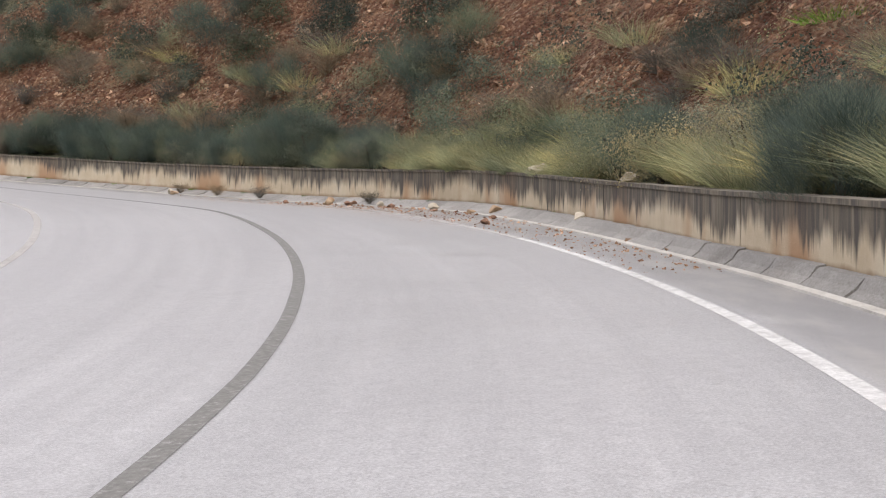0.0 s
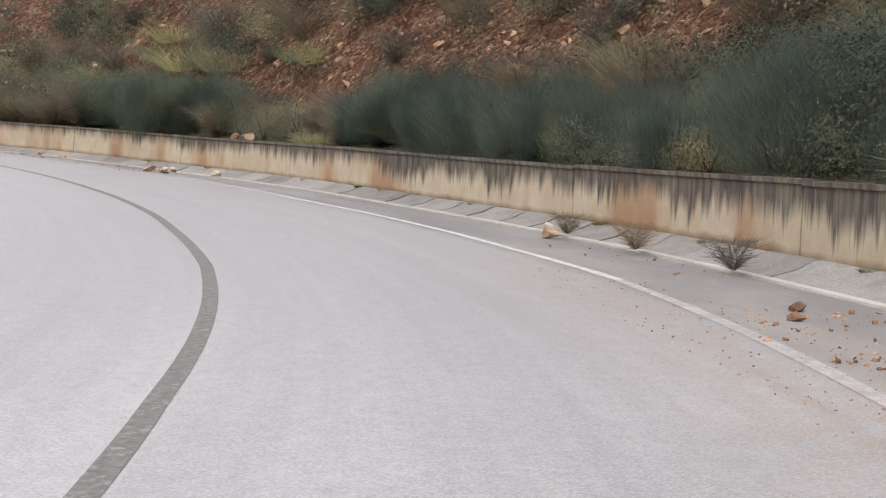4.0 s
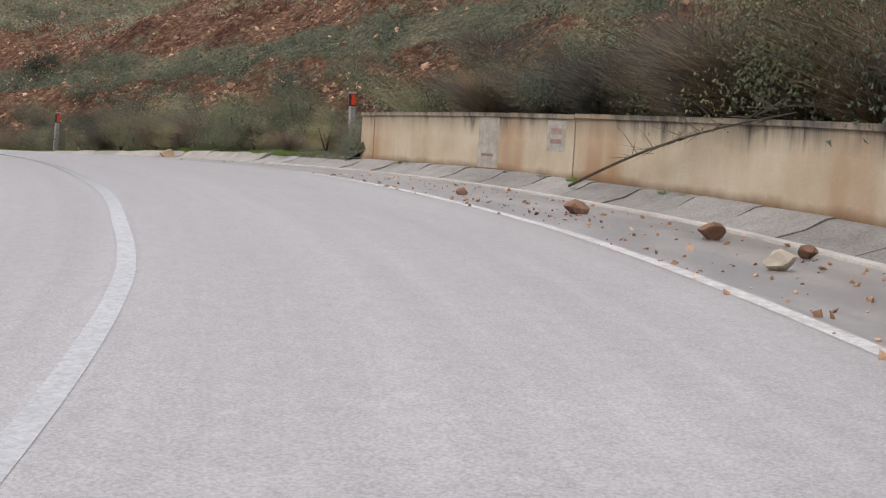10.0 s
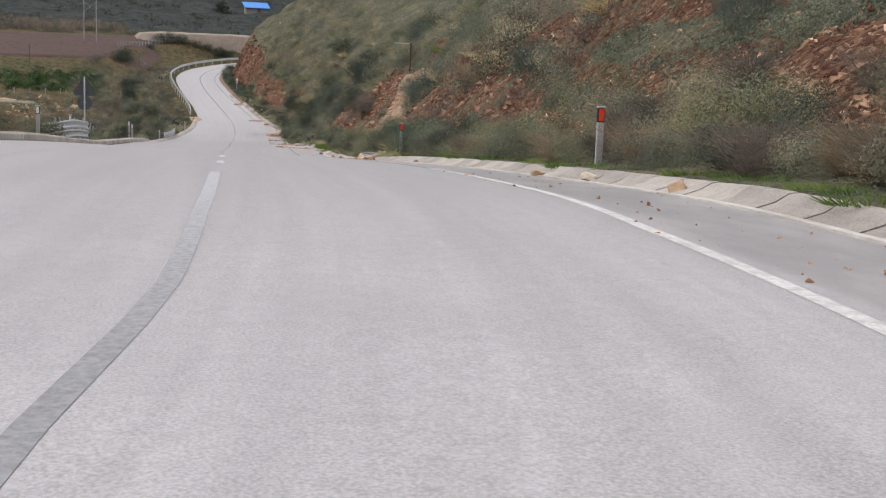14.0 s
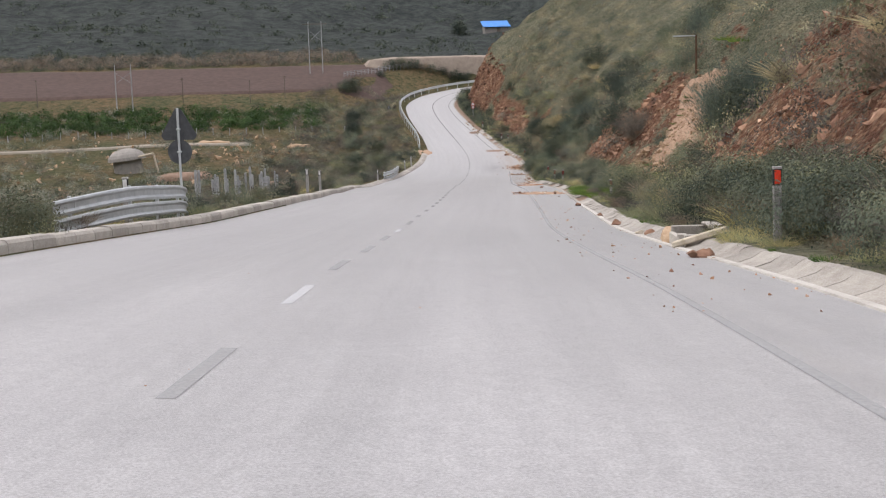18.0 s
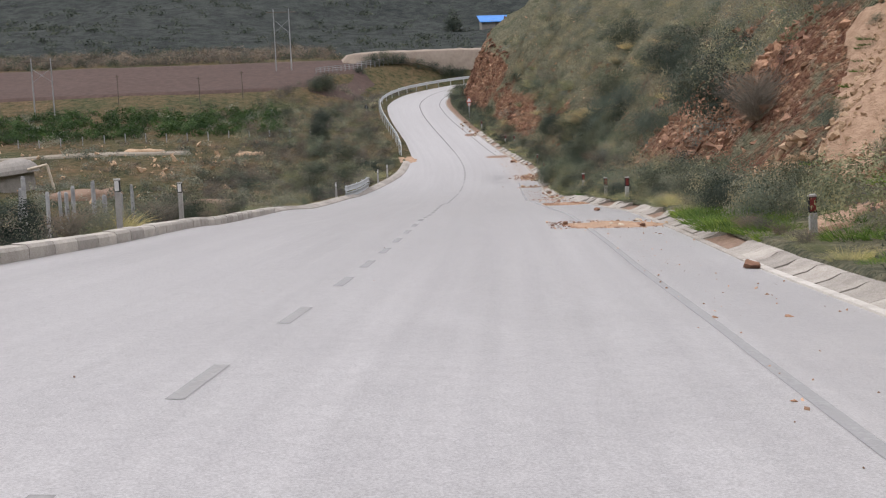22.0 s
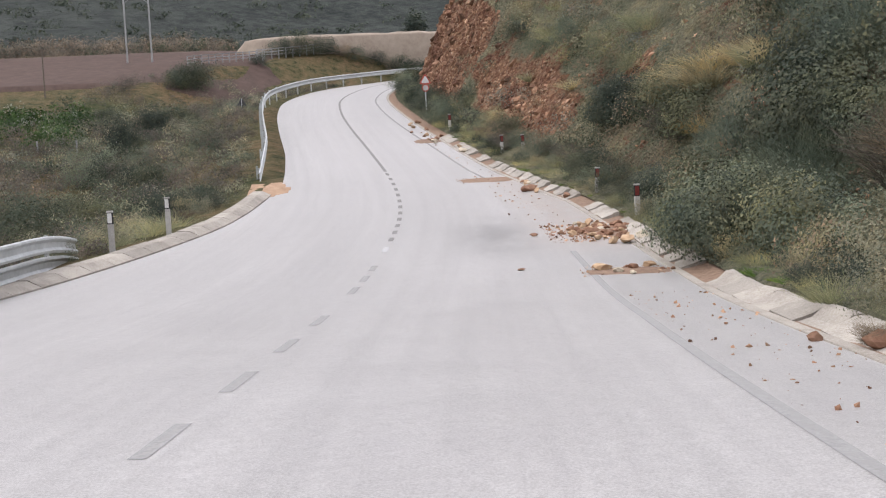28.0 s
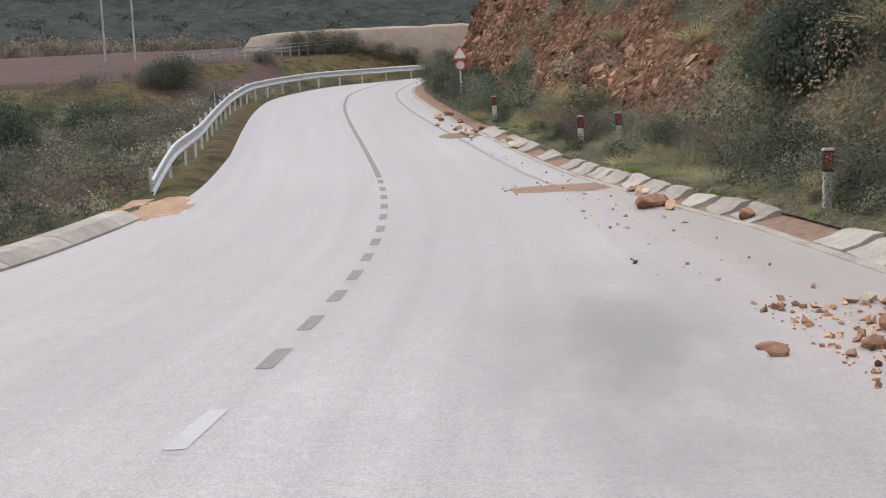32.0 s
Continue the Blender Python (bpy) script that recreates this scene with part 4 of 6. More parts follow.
def broom_place(r, h, plumes=30, seed=1):
    """Fine shoots in many small upright plumes that fill a rounded crown."""
    pick = random.Random(seed)
    mids = []
    for _ in range(plumes):
        a, q, e = pick.uniform(0, 6.283), math.sqrt(pick.random()), pick.random()
        mids.append((math.cos(a) * q * r * 0.8, math.sin(a) * q * r * 0.8, h * (0.08 + 0.6 * e) * math.sqrt(max(0.1, 1 - 0.6 * q * q)), math.cos(a) * q * 0.6, math.sin(a) * q * 0.6))

    def place(rnd):
        x, y, z, ox, oy = mids[rnd.randrange(plumes)]
        return (x + rnd.gauss(0, 0.09), y + rnd.gauss(0, 0.09), max(0.0, z + rnd.gauss(0, 0.1))), (ox + rnd.gauss(0, 0.38), oy + rnd.gauss(0, 0.38), 0.9), rnd.uniform(0.09, 0.26) * h * 0.85
    return place


def tuft_place(r, h):
    def place(rnd):
        a, q = rnd.uniform(0, 6.283), math.sqrt(rnd.random())
        return (math.cos(a) * q * r * 0.5, math.sin(a) * q * r * 0.5, 0), (math.cos(a) * q * 0.9 + rnd.gauss(0, 0.3), math.sin(a) * q * 0.9 + rnd.gauss(0, 0.3), 1.0), rnd.uniform(0.3, 1.05) * h
    return place


def brush_place(r, h):
    def place(rnd):
        a, q, t = rnd.uniform(0, 6.283), rnd.random(), rnd.random()
        return (math.cos(a) * q * r * t, math.sin(a) * q * r * t, t * h * 0.6), (math.cos(a) + rnd.uniform(-0.7, 0.7), math.sin(a) + rnd.uniform(-0.7, 0.7), rnd.uniform(0.2, 1.6)), rnd.uniform(0.25, 0.55) * h
    return place


def crown_centres(rnd, n, r, h):
    out = []
    for _ in range(n):
        a, e = rnd.uniform(0, 6.283), rnd.random()
        q = r * math.sqrt(1 - (e * 0.85) ** 2) * rnd.uniform(0.45, 1.0)
        out.append((math.cos(a) * q, math.sin(a) * q, h * (0.15 + 0.75 * e) * rnd.uniform(0.8, 1.1)))
    return out


PLANTS = {}


def make_plant(kind, variant, near):
    """A wild plant about a metre high; far ones have fewer and larger leaves."""
    rnd = random.Random(variant * 17 + len(kind))
    n, w = (1.0, 1.0) if near else (0.4, 1.2)
    if kind == "broom":
        crown, mat, label = blades(int(11000 * n), rnd, broom_place(0.68, 1.2, 60, variant), 0.0015 * (1.0 if near else 1.7), 0.1, 1), M["broom"], "dark blue-green broom bush with fine upright shoots"
        name, cat = "broom_bush", "bush"
    elif kind == "shrub":
        crown, mat, label = leaves(int(7500 * n), rnd, crown_centres(rnd, 80, 0.75, 0.95), 0.11, 0.0125 * w * (1.0 if near else 1.3)), M["shrub"], "leafy green wild shrub on rough ground"
        name, cat = "shrub", "bush"
    elif kind == "pale_shrub":
        crown, mat, label = leaves(int(6500 * n), rnd, crown_centres(rnd, 60, 0.68, 0.8), 0.11, 0.012 * w * (1.0 if near else 1.3)), M["pale_shrub"], "pale olive-green leafy shrub on rough ground"
        name, cat = "pale_shrub", "bush"
    elif kind == "dark_shrub":
        crown, mat, label = leaves(int(9000 * n), rnd, crown_centres(rnd, 60, 0.72, 1.0), 0.12, 0.0125 * w * (1.0 if near else 1.5)), M["dark_shrub"], "dark green dense evergreen shrub"
        name, cat = "dark_shrub", "bush"
    elif kind == "grass":
        crown, mat, label = blades(int(1350 * n), rnd, tuft_place(0.9, 0.85), 0.0028 * w, 0.42, 2), M["grass"], "tall dry olive grass tuft bending over"
        name, cat = "grass_tuft", "grass"
    elif kind == "straw":
        crown, mat, label = blades(600, rnd, tuft_place(0.8, 1.0), 0.008, 0.4, 2), M["straw"], "straw-yellow feathery grass tuft on the slope"
        name, cat = "straw_tuft", "grass"
    elif kind == "green_grass":
        crown, mat, label = blades(int(500 * n) + 150, rnd, tuft_place(0.9, 0.28), 0.007 * w, 0.4, 1), M["green_grass"], "low bright green grass clump"
        name, cat = "green_clump", "grass"
    else:
        crown, mat, label = blades(int(1900 * n), rnd, brush_place(0.65, 0.9), 0.0036 * w, 0.2, 1), M["brush"], "brown leafless brushwood with thin twigs"
        name, cat = "brushwood", "bush"
    top = tagged(new(name), label, cat, group="wild plants along the road")
    part("crown" if cat == "bush" else "tuft", mesh(name + "_crown", *crown, mat), None, top)
    if cat == "bush" and near:
        sv, sf = [], []
        for k in range(3):
            a = k * 2.1 + variant
            o = len(sv)
            for q, z in ((0.03, -0.06), (0.02, 0.25), (0.012, 0.6)):
                cx, cy = math.cos(a) * z * 0.35, math.sin(a) * z * 0.35
                sv += [(cx + math.cos(g) * q, cy + math.sin(g) * q, z) for g in (0, 2.09, 4.19)]
            sf += [(o + m * 3 + g, o + m * 3 + (g + 1) % 3, o + m * 3 + 3 + (g + 1) % 3, o + m * 3 + 3 + g) for m in (0, 1) for g in range(3)]
        part("stem", mesh(name + "_stem", sv, sf, M["bark"]), None, top)
    return top


def slope_point(s, e, sink=0.04):
    b = slope_base(s)
    return at(s, b + e, hill_height(s, e) - sink)


def plant(kind, p, size, rnd, squash=1.0, near=False):
    var = rnd.randrange(3)
    m = Matrix.Translation(Vector(p)) @ Matrix.Rotation(rnd.uniform(0, 6.283), 4, "Z") @ Matrix.Rotation(rnd.uniform(-0.12, 0.12), 4, "X")
    if (kind, var, near) not in PLANTS:
        ob = PLANTS[kind, var, near] = make_plant(kind, var, near)
        ob.matrix_basis = m
    else:
        ob = copy_thing(PLANTS[kind, var, near], m)
    g = rnd.uniform(0.88, 1.12)
    ob.scale = (size * g, size * g, size * g * squash)
    return ob


def plant_band(seed, s0, s1, e0, e1, gap, kinds, lo, hi, squash=1.0):
    rnd = random.Random(seed)
    s = s0
    while s < s1:
        e = rnd.uniform(e0, e1)
        q = s + rnd.uniform(-0.4, 0.4) * gap
        plant(rnd.choice(kinds), slope_point(q, e), rnd.uniform(lo, hi), rnd, squash, q < 86 and e < 1.7)
        s += gap * rnd.uniform(0.75, 1.25)


# behind the wall
plant_band(1, 2, 13, 0.3, 1.4, 0.8, ["grass", "grass", "broom", "brush"], 1.0, 1.5)
plant_band(2, 10.5, 14.5, 0.5, 1.6, 0.6, ["broom", "broom", "grass"], 1.15, 1.45)
plant_band(3, 14, 17.5, 0.3, 1.2, 0.4, ["grass", "grass", "pale_shrub"], 1.1, 1.5)
plant_band(101, 17.0, 19.8, 0.4, 1.5, 0.5, ["broom", "broom", "grass"], 1.1, 1.4)
plant_band(4, 19.0, 27.5, 0.2, 1.1, 0.3, ["grass", "grass", "grass", "shrub"], 0.9, 1.4)
plant_band(108, 25.0, 31.5, 0.4, 2.4, 0.36, ["grass", "grass", "grass", "shrub", "green_grass"], 1.1, 1.6)
plant_band(5, 14, 28.0, 1.2, 2.6, 0.5, ["green_grass", "grass", "grass", "shrub", "brush"], 0.9, 1.4)
plant_band(6, 26.0, 31.5, 0.2, 0.7, 0.45, ["pale_shrub", "shrub", "grass"], 0.8, 1.15)
plant_band(7, 30.5, 47.5, 0.45, 1.2, 0.8, ["broom", "broom", "broom", "dark_shrub"], 1.0, 1.95)
plant_band(8, 31.0, 47, 1.1, 2.0, 1.1, ["broom", "dark_shrub", "brush"], 1.2, 1.6)
plant_band(9, 36.5, 40.0, 0.2, 0.5, 0.8, ["pale_shrub"], 0.8, 1.0)
plant_band(10, 46.5, 53.5, 0.3, 1.6, 0.5, ["grass", "brush", "brush", "pale_shrub"], 0.9, 1.4)
plant_band(11, 53.5, 56.5, 0.4, 1.6, 0.5, ["brush", "dark_shrub", "broom"], 1.3, 1.8)
plant_band(102, 56.0, 60.6, 0.3, 1.4, 0.42, ["dark_shrub", "broom", "shrub", "brush"], 1.5, 2.0)
plant_band(12, 60.0, 68.5, 0.25, 1.3, 0.42, ["shrub", "shrub", "brush", "brush"], 1.3, 1.9)
plant_band(13, 67.0, 75.5, 0.3, 1.6, 0.4, ["shrub", "brush", "brush", "brush"], 1.0, 1.6)
plant_band(103, 56.0, 78, 1.4, 3.4, 0.6, ["brush", "shrub", "pale_shrub", "grass"], 1.0, 1.7)
plant_band(104, 0, 60, 2.4, 4.5, 1.1, ["brush", "grass", "shrub", "pale_shrub"], 0.9, 1.5)
# open verge after the wall
plant_band(14, 75.8, 112, 0.4, 1.5, 0.45, ["brush", "brush", "shrub", "pale_shrub", "pale_shrub"], 0.6, 1.05)
plant_band(15, 78.5, 85.5, 0.5, 1.6, 0.4, ["shrub", "shrub", "pale_shrub", "brush"], 0.8, 1.15)
plant_band(16, 77, 112, 0.05, 0.5, 0.9, ["green_grass"], 0.4, 0.8)
plant_band(17, 77, 112, 1.5, 3.2, 0.6, ["brush", "pale_shrub", "shrub"], 0.8, 1.3)
plant_band(18, 110, 143, 0.5, 2.2, 0.46, ["brush", "shrub", "grass", "pale_shrub", "dark_shrub"], 0.7, 1.2)
plant_band(19, 118, 126, 0.6, 1.6, 0.55, ["shrub", "shrub", "dark_shrub"], 0.9, 1.35)
plant_band(20, 143, 152, 0.7, 3.4, 0.6, ["green_grass", "shrub", "green_grass", "green_grass"], 0.8, 1.3)
plant_band(112, 148.6, 154.4, -0.15, 1.0, 0.16, ["green_grass"], 0.7, 1.1)
plant_band(105, 150, 164, 0.6, 1.9, 0.5, ["shrub", "dark_shrub", "pale_shrub"], 0.7, 1.05)
plant_band(21, 162, 201, 0.35, 2.0, 0.42, ["shrub", "pale_shrub", "dark_shrub", "pale_shrub", "grass"], 0.65, 1.1)
plant_band(106, 184, 205, 1.9, 3.6, 0.7, ["shrub", "pale_shrub", "brush", "shrub"], 0.9, 1.4)
plant_band(109, 155, 240, -0.05, 0.5, 0.42, ["green_grass", "pale_shrub", "grass", "dark_shrub", "grass"], 0.3, 0.6)
plant_band(110, 112, 150, 0.05, 0.5, 0.6, ["green_grass", "grass", "brush"], 0.3, 0.55)
plant_band(22, 201.2, 206.2, -0.25, 1.2, 0.3, ["shrub", "shrub", "shrub", "dark_shrub"], 1.1, 1.6)
plant_band(23, 206, 242, 0.3, 1.8, 0.5, ["shrub", "pale_shrub", "grass", "dark_shrub", "brush"], 0.55, 0.95)
plant_band(111, 188.6, 191.6, 0.0, 0.7, 0.35, ["shrub", "dark_shrub", "shrub"], 0.75, 1.0)
plant_band(24, 201, 208, 2.2, 3.8, 0.9, ["broom", "shrub", "brush"], 0.9, 1.3)
plant_band(25, 217.6, 220.4, 3.6, 4.5, 0.4, ["straw"], 1.05, 1.4)
plant_band(26, 215.6, 217.4, 4.3, 5.0, 0.4, ["straw", "straw", "grass"], 1.0, 1.3)
plant_band(27, 216, 219, 2.4, 3.2, 0.7, ["brush", "straw"], 0.8, 1.2)
plant_band(28, 204.0, 209.5, 1.6, 4.4, 0.4, ["dark_shrub", "dark_shrub", "broom"], 1.3, 1.9)
plant_band(29, 221.5, 223.6, 2.4, 3.4, 0.35, ["dark_shrub"], 1.2, 1.5)
plant_band(30, 224, 240, 3.8, 7.5, 0.5, ["pale_shrub", "shrub", "pale_shrub", "grass"], 0.9, 1.4)
plant_band(107, 238, 262, 0.2, 0.8, 1.0, ["dark_shrub", "shrub"], 0.9, 1.3)
# single bushes up the cutting
SINGLES = [("broom", 151.4, 6.2, 2.9), ("broom", 152.6, 5.9, 2.0), ("dark_shrub", 150.2, 6.6, 2.4), ("broom", 149.4, 7.0, 2.6), ("green_grass", 161.5, 8.6, 1.8), ("green_grass", 162.6, 8.2, 1.5), ("broom", 38.2, 3.5, 1.8), ("broom", 32.2, 3.9, 1.6), ("dark_shrub", 46, 4.6, 1.7), ("broom", 44, 5.5, 1.8), ("broom", 50, 5.4, 1.6), ("brush", 64, 3.2, 1.8),
           ("brush", 66, 3.6, 1.7), ("broom", 136, 6.0, 1.7), ("shrub", 112, 3.4, 1.6), ("broom", 118, 4.4, 1.5), ("brush", 126, 4.0, 1.6), ("brush", 163.5, 3.6, 1.5),
           ("shrub", 166, 6.8, 1.8), ("brush", 164.5, 4.0, 1.9), ("brush", 163.8, 3.7, 1.6), ("dark_shrub", 178, 6.2, 1.8), ("shrub", 184, 4.0, 1.6),
           ("shrub", 190, 3.8, 1.6), ("dark_shrub", 216, 2.8, 1.4), ("straw", 136, 4.6, 1.1), ("straw", 129, 5.4, 1.1),
           ("straw", 170, 5.0, 1.0), ("straw", 116, 6.2, 1.0), ("green_grass", 20, 5.5, 1.6), ("broom", 14, 5.0, 1.5), ("dark_shrub", 97, 5.2, 1.1), ("broom", 104, 5.4, 1.2),
           ("brush", 54, 3.2, 1.9), ("brush", 58, 3.4, 1.8), ("brush", 48, 3.6, 1.8), ("brush", 42, 6.8, 2.0), ("brush", 46, 7.5, 2.2), ("brush", 50, 7.0, 2.2), ("dark_shrub", 40, 8.2, 1.9)]
rs = random.Random(77)
for kind, s, e, size in SINGLES:
    plant(kind, slope_point(s, e, 0.15), size, rs)
# darker bushes standing out on the bank and the verge
for k in range(22):
    s = rs.uniform(166, 226)
    plant(rs.choice(["dark_shrub", "dark_shrub", "broom"]), slope_point(s, rs.uniform(2.6, 11), 0.15), rs.uniform(1.3, 2.3), rs)
for k in range(16):
    plant("straw", slope_point(rs.uniform(176, 240), rs.uniform(3.0, 10), 0.1), rs.uniform(0.7, 1.1), rs)
for k in range(16):
    plant("dark_shrub" if k % 3 else "shrub", verge_point(rs.uniform(208, 238), rs.uniform(2.5, 8)), rs.uniform(0.9, 1.6), rs)
for s, d, size in ((212.6, 3.4, 0.9), (220.5, 2.6, 0.9), (199.5, 4.6, 1.2), (232.5, 6.4, 1.5)):
    plant("dark_shrub", verge_point(s, d) - np.array([0.0, 0.0, 0.1]), size, rs, 0.9)
# streaks of brush and bushes hanging down the cutting
for k in range(15):
    s, e = rs.uniform(22, 66), rs.uniform(3.0, 4.5)
    for _ in range(rs.randrange(3, 7)):
        plant(rs.choice(["brush", "broom", "dark_shrub", "shrub"]), slope_point(s, e, 0.15), rs.uniform(1.1, 1.9), rs)
        s, e = s + rs.uniform(-0.6, 0.8), e + rs.uniform(0.5, 1.2)
# weeds in the foot of the wall and the gutter
for k in range(42):
    s = rs.uniform(6, 75)
    p = at(s, float(table(STRIP, s)) + 0.7, 0.15)
    plant("green_grass", p, rs.uniform(0.12, 0.28), rs, 1.6)
for s, d in ((35.5, 5.15), (37.6, 5.3), (33.4, 5.2), (28.3, 5.3)):
    plant("brush", at(s, d, 0.05), 0.5, rs)
for s, d, size in ((193.7, 5.02, 0.3), (193.6, 4.95, 0.24)):
    plant("brush", at(s, d, 0.02), size, rs)
# the left verge
for k in range(170):
    s = rs.uniform(106, 222)
    d = 0.5 + 5 * rs.random() ** 1.4
    plant(rs.choice(["shrub", "pale_shrub", "brush", "grass", "dark_shrub"]), verge_point(s, d), rs.uniform(0.5, 1.0), rs)
for x, y, size in ((-133.5, 43.2, 1.5), (-164.5, 42.0, 2.2), (-163.0, 40.2, 1.9), (-161, 43.4, 1.6), (-140.5, 30, 1.6), (-116, 33.4, 1.4), (-190.5, 51.4, 1.9), (-188.5, 50.6, 1.6), (-204.0, 53.0, 1.7), (-148.3, 46.5, 1.3), (-180.4, 53.0, 1.1), (-174.5, 51.5, 1.2)):
    plant("dark_shrub" if size != 2.2 else "shrub", (x, y, ground_height(x, y) - 0.05), size * 0.8, rs, 0.8)


for x, y, size, squash in ((-182.3, 49.7, 1.15, 2.0), (-182.0, 50.2, 0.9, 1.8), (-193.0, 51.4, 1.7, 1.2), (-192.0, 50.5, 1.5, 1.2), (-194.4, 52.0, 1.3, 1.1), (-213.5, 52.0, 2.0, 1.0), (-212.4, 51.4, 1.6, 1.0), (-199.5, 47.3, 1.2, 1.0)):
    for _ in range(2):
        plant("dark_shrub", (x + rs.uniform(-0.2, 0.2), y + rs.uniform(-0.2, 0.2), ground_height(x, y) - 0.1), size, rs, squash)


def joined_clumps(name, label, category, spots, mat, rnd, per, size):
    """Growth that nobody could count: small leaves gathered in clumps, one object."""
    rng = np.random.default_rng(len(spots) * 7 + per)
    v = []
    for place, r, h in spots:
        n = max(10, int(per * r))
        v.append(leaf_cloud(rng, crown_centres(rnd, 8, r, h), n, r * 0.2, size * (0.7 + 0.5 * r)) + np.asarray(place, float))
    return tagged(new(name, tri_mesh(name, np.concatenate(v), mat)), label, category, kind="stuff")


ZONES = [(-0.27, "dark_shrub"), (0.02, "brush"), (0.2, "shrub"), (0.36, "grey_scrub"), (9.0, "pale_shrub")]


def zone(x, y, rnd, k=1.0, lift=0.0):
    """Which growth has taken hold at a place: patches of one kind beside another."""
    f = vnoise(x * 0.11 * k, y * 0.24 * k, 11.0) + 0.5 * vnoise(x * 0.33 * k, y * 0.6 * k, 12.0) + rnd.gauss(0, 0.12) + lift
    return next(name for lim, name in ZONES if f < lim)


def slope_spots(rnd, n, s0, s1, e0, e1, r0, r1, hh=0.9):
    out = []
    for _ in range(n):
        s, e = rnd.uniform(s0, s1), e0 + (e1 - e0) * rnd.random() ** 1.3
        if 153.5 < s < 164 and 2.2 < e < 9:
            continue
        r = rnd.uniform(r0, r1)
        out.append((slope_point(s, e, 0.12).tolist(), r, r * rnd.uniform(0.7, 1.3) * hh))
    return out


rs = random.Random(31)
NAMES = {"dark_shrub": "dark evergreen", "brush": "brown dry", "shrub": "olive green", "grey_scrub": "grey-green", "pale_shrub": "straw-coloured"}


def zoned(place_name, where, found, per, size):
    for kind, words in NAMES.items():
        if found.get(kind):
            joined_clumps(place_name + "_" + kind, words + " growth " + where, "scrub", found[kind], M[kind], rs, per, size)


def slope_zones(n, s0, s1, e0, e1, r0, r1, hh, power=1.3):
    found = {}
    for _ in range(n):
        s, e = rs.uniform(s0, s1), e0 + (e1 - e0) * rs.random() ** power
        if (153.5 < s < 164 and 2.2 < e < 9) or (s > 241 and e < 4.2) or (bare(s, e) > 0.1 and rs.random() < (0.7 if s > 220 else 0.86)):
            continue
        kind = zone(s, e, rs, 1.0, min(0.4, max(0.0, (e - 5.0) * 0.07)) + growth(s, e))
        if kind == "dark_shrub" and growth(s, e) > -0.2 and rs.random() < 0.55:
            kind = "grey_scrub"
        r = rs.uniform(r0, r1) * (1.25 if kind == "dark_shrub" else 0.85 if kind == "pale_shrub" else 1.0)
        found.setdefault(kind, []).append((slope_point(s, e, 0.12).tolist(), r, r * rs.uniform(0.7, 1.3) * hh))
    return found


zoned("hillside", "in low clumps over the hillside", slope_zones(2600, 112, 248, 4.0, 42, 0.45, 1.2, 0.85), 190, 0.04)
zoned("bank", "in thick clumps on the bank above the gutter", slope_zones(1500, 166, 246, 0.9, 14, 0.4, 1.15, 0.9, 1.1), 330, 0.027)
joined_clumps("cutting_scrub", "sparse scrub growing up the scree", "scrub", slope_spots(rs, 200, -5, 64, 3.4, 16, 0.25, 0.7), M["shrub"], rs, 130, 0.04)
joined_clumps("cutting_brush", "grey-brown dry brush hanging on the scree", "scrub", slope_spots(rs, 640, -5, 66, 2.4, 18, 0.35, 1.2), M["brush"], rs, 260, 0.03)
joined_clumps("cutting_dark_brush", "dark evergreen brush hanging down the scree", "scrub", slope_spots(rs, 260, -5, 66, 2.2, 18, 0.4, 1.3), M["dark_shrub"], rs, 280, 0.03)
joined_clumps("bench_scrub", "green and brown scrub on the bench between the screes", "scrub", slope_spots(rs, 330, 62, 112, 4.1, 6.3, 0.35, 0.75), M["shrub"], rs, 250, 0.034)
joined_clumps("upper_scrub", "grey-green scrub above the scree", "scrub", slope_spots(rs, 420, 62, 112, 8.4, 18, 0.4, 0.9), M["grey_scrub"], rs, 150, 0.05)
joined_clumps("rock_brush", "brown brush clinging to the broken rock", "scrub", slope_spots(rs, 200, 112, 172, 2.0, 7, 0.3, 0.8), M["brush"], rs, 200, 0.035)


def plain_spots(rnd, n, x0, x1, y0, y1, r0, r1, hh=0.8):
    out = []
    for _ in range(n):
        x, y = rnd.uniform(x0, x1), rnd.uniform(y0, y1)
        s = S_ALL[np.argmin(np.hypot(LINE[:, 0] - x, LINE[:, 1] - y))]
        p = at(s, 0)
        a = heading(s)
        d = (x - p[0]) * math.sin(a) - (y - p[1]) * math.cos(a)
        if d > -12:
            continue
        r = rnd.uniform(r0, r1)
        out.append(((x, y, ground_height(x, y) - 0.05), r, r * hh * rnd.uniform(0.6, 1.2)))
    return out


def verge_zones(n, r0, r1, hh):
    found = {}
    for _ in range(n):
        s, d, r = (rs.uniform(108, 268) if rs.random() < 0.45 else rs.uniform(194, 268)), 0.75 + 13 * rs.random() ** 1.2, rs.uniform(r0, r1)
        kind = zone(s * 1.3, d * 1.2, rs)
        found.setdefault("brush" if (kind == "pale_shrub" and rs.random() < 0.5) or (kind == "dark_shrub" and rs.random() < 0.8) else kind, []).append((verge_point(s, d).tolist(), min(r, 0.25 + d * 0.2), min(r, 0.25 + d * 0.2) * hh * rs.uniform(0.7, 1.3)))
    return found


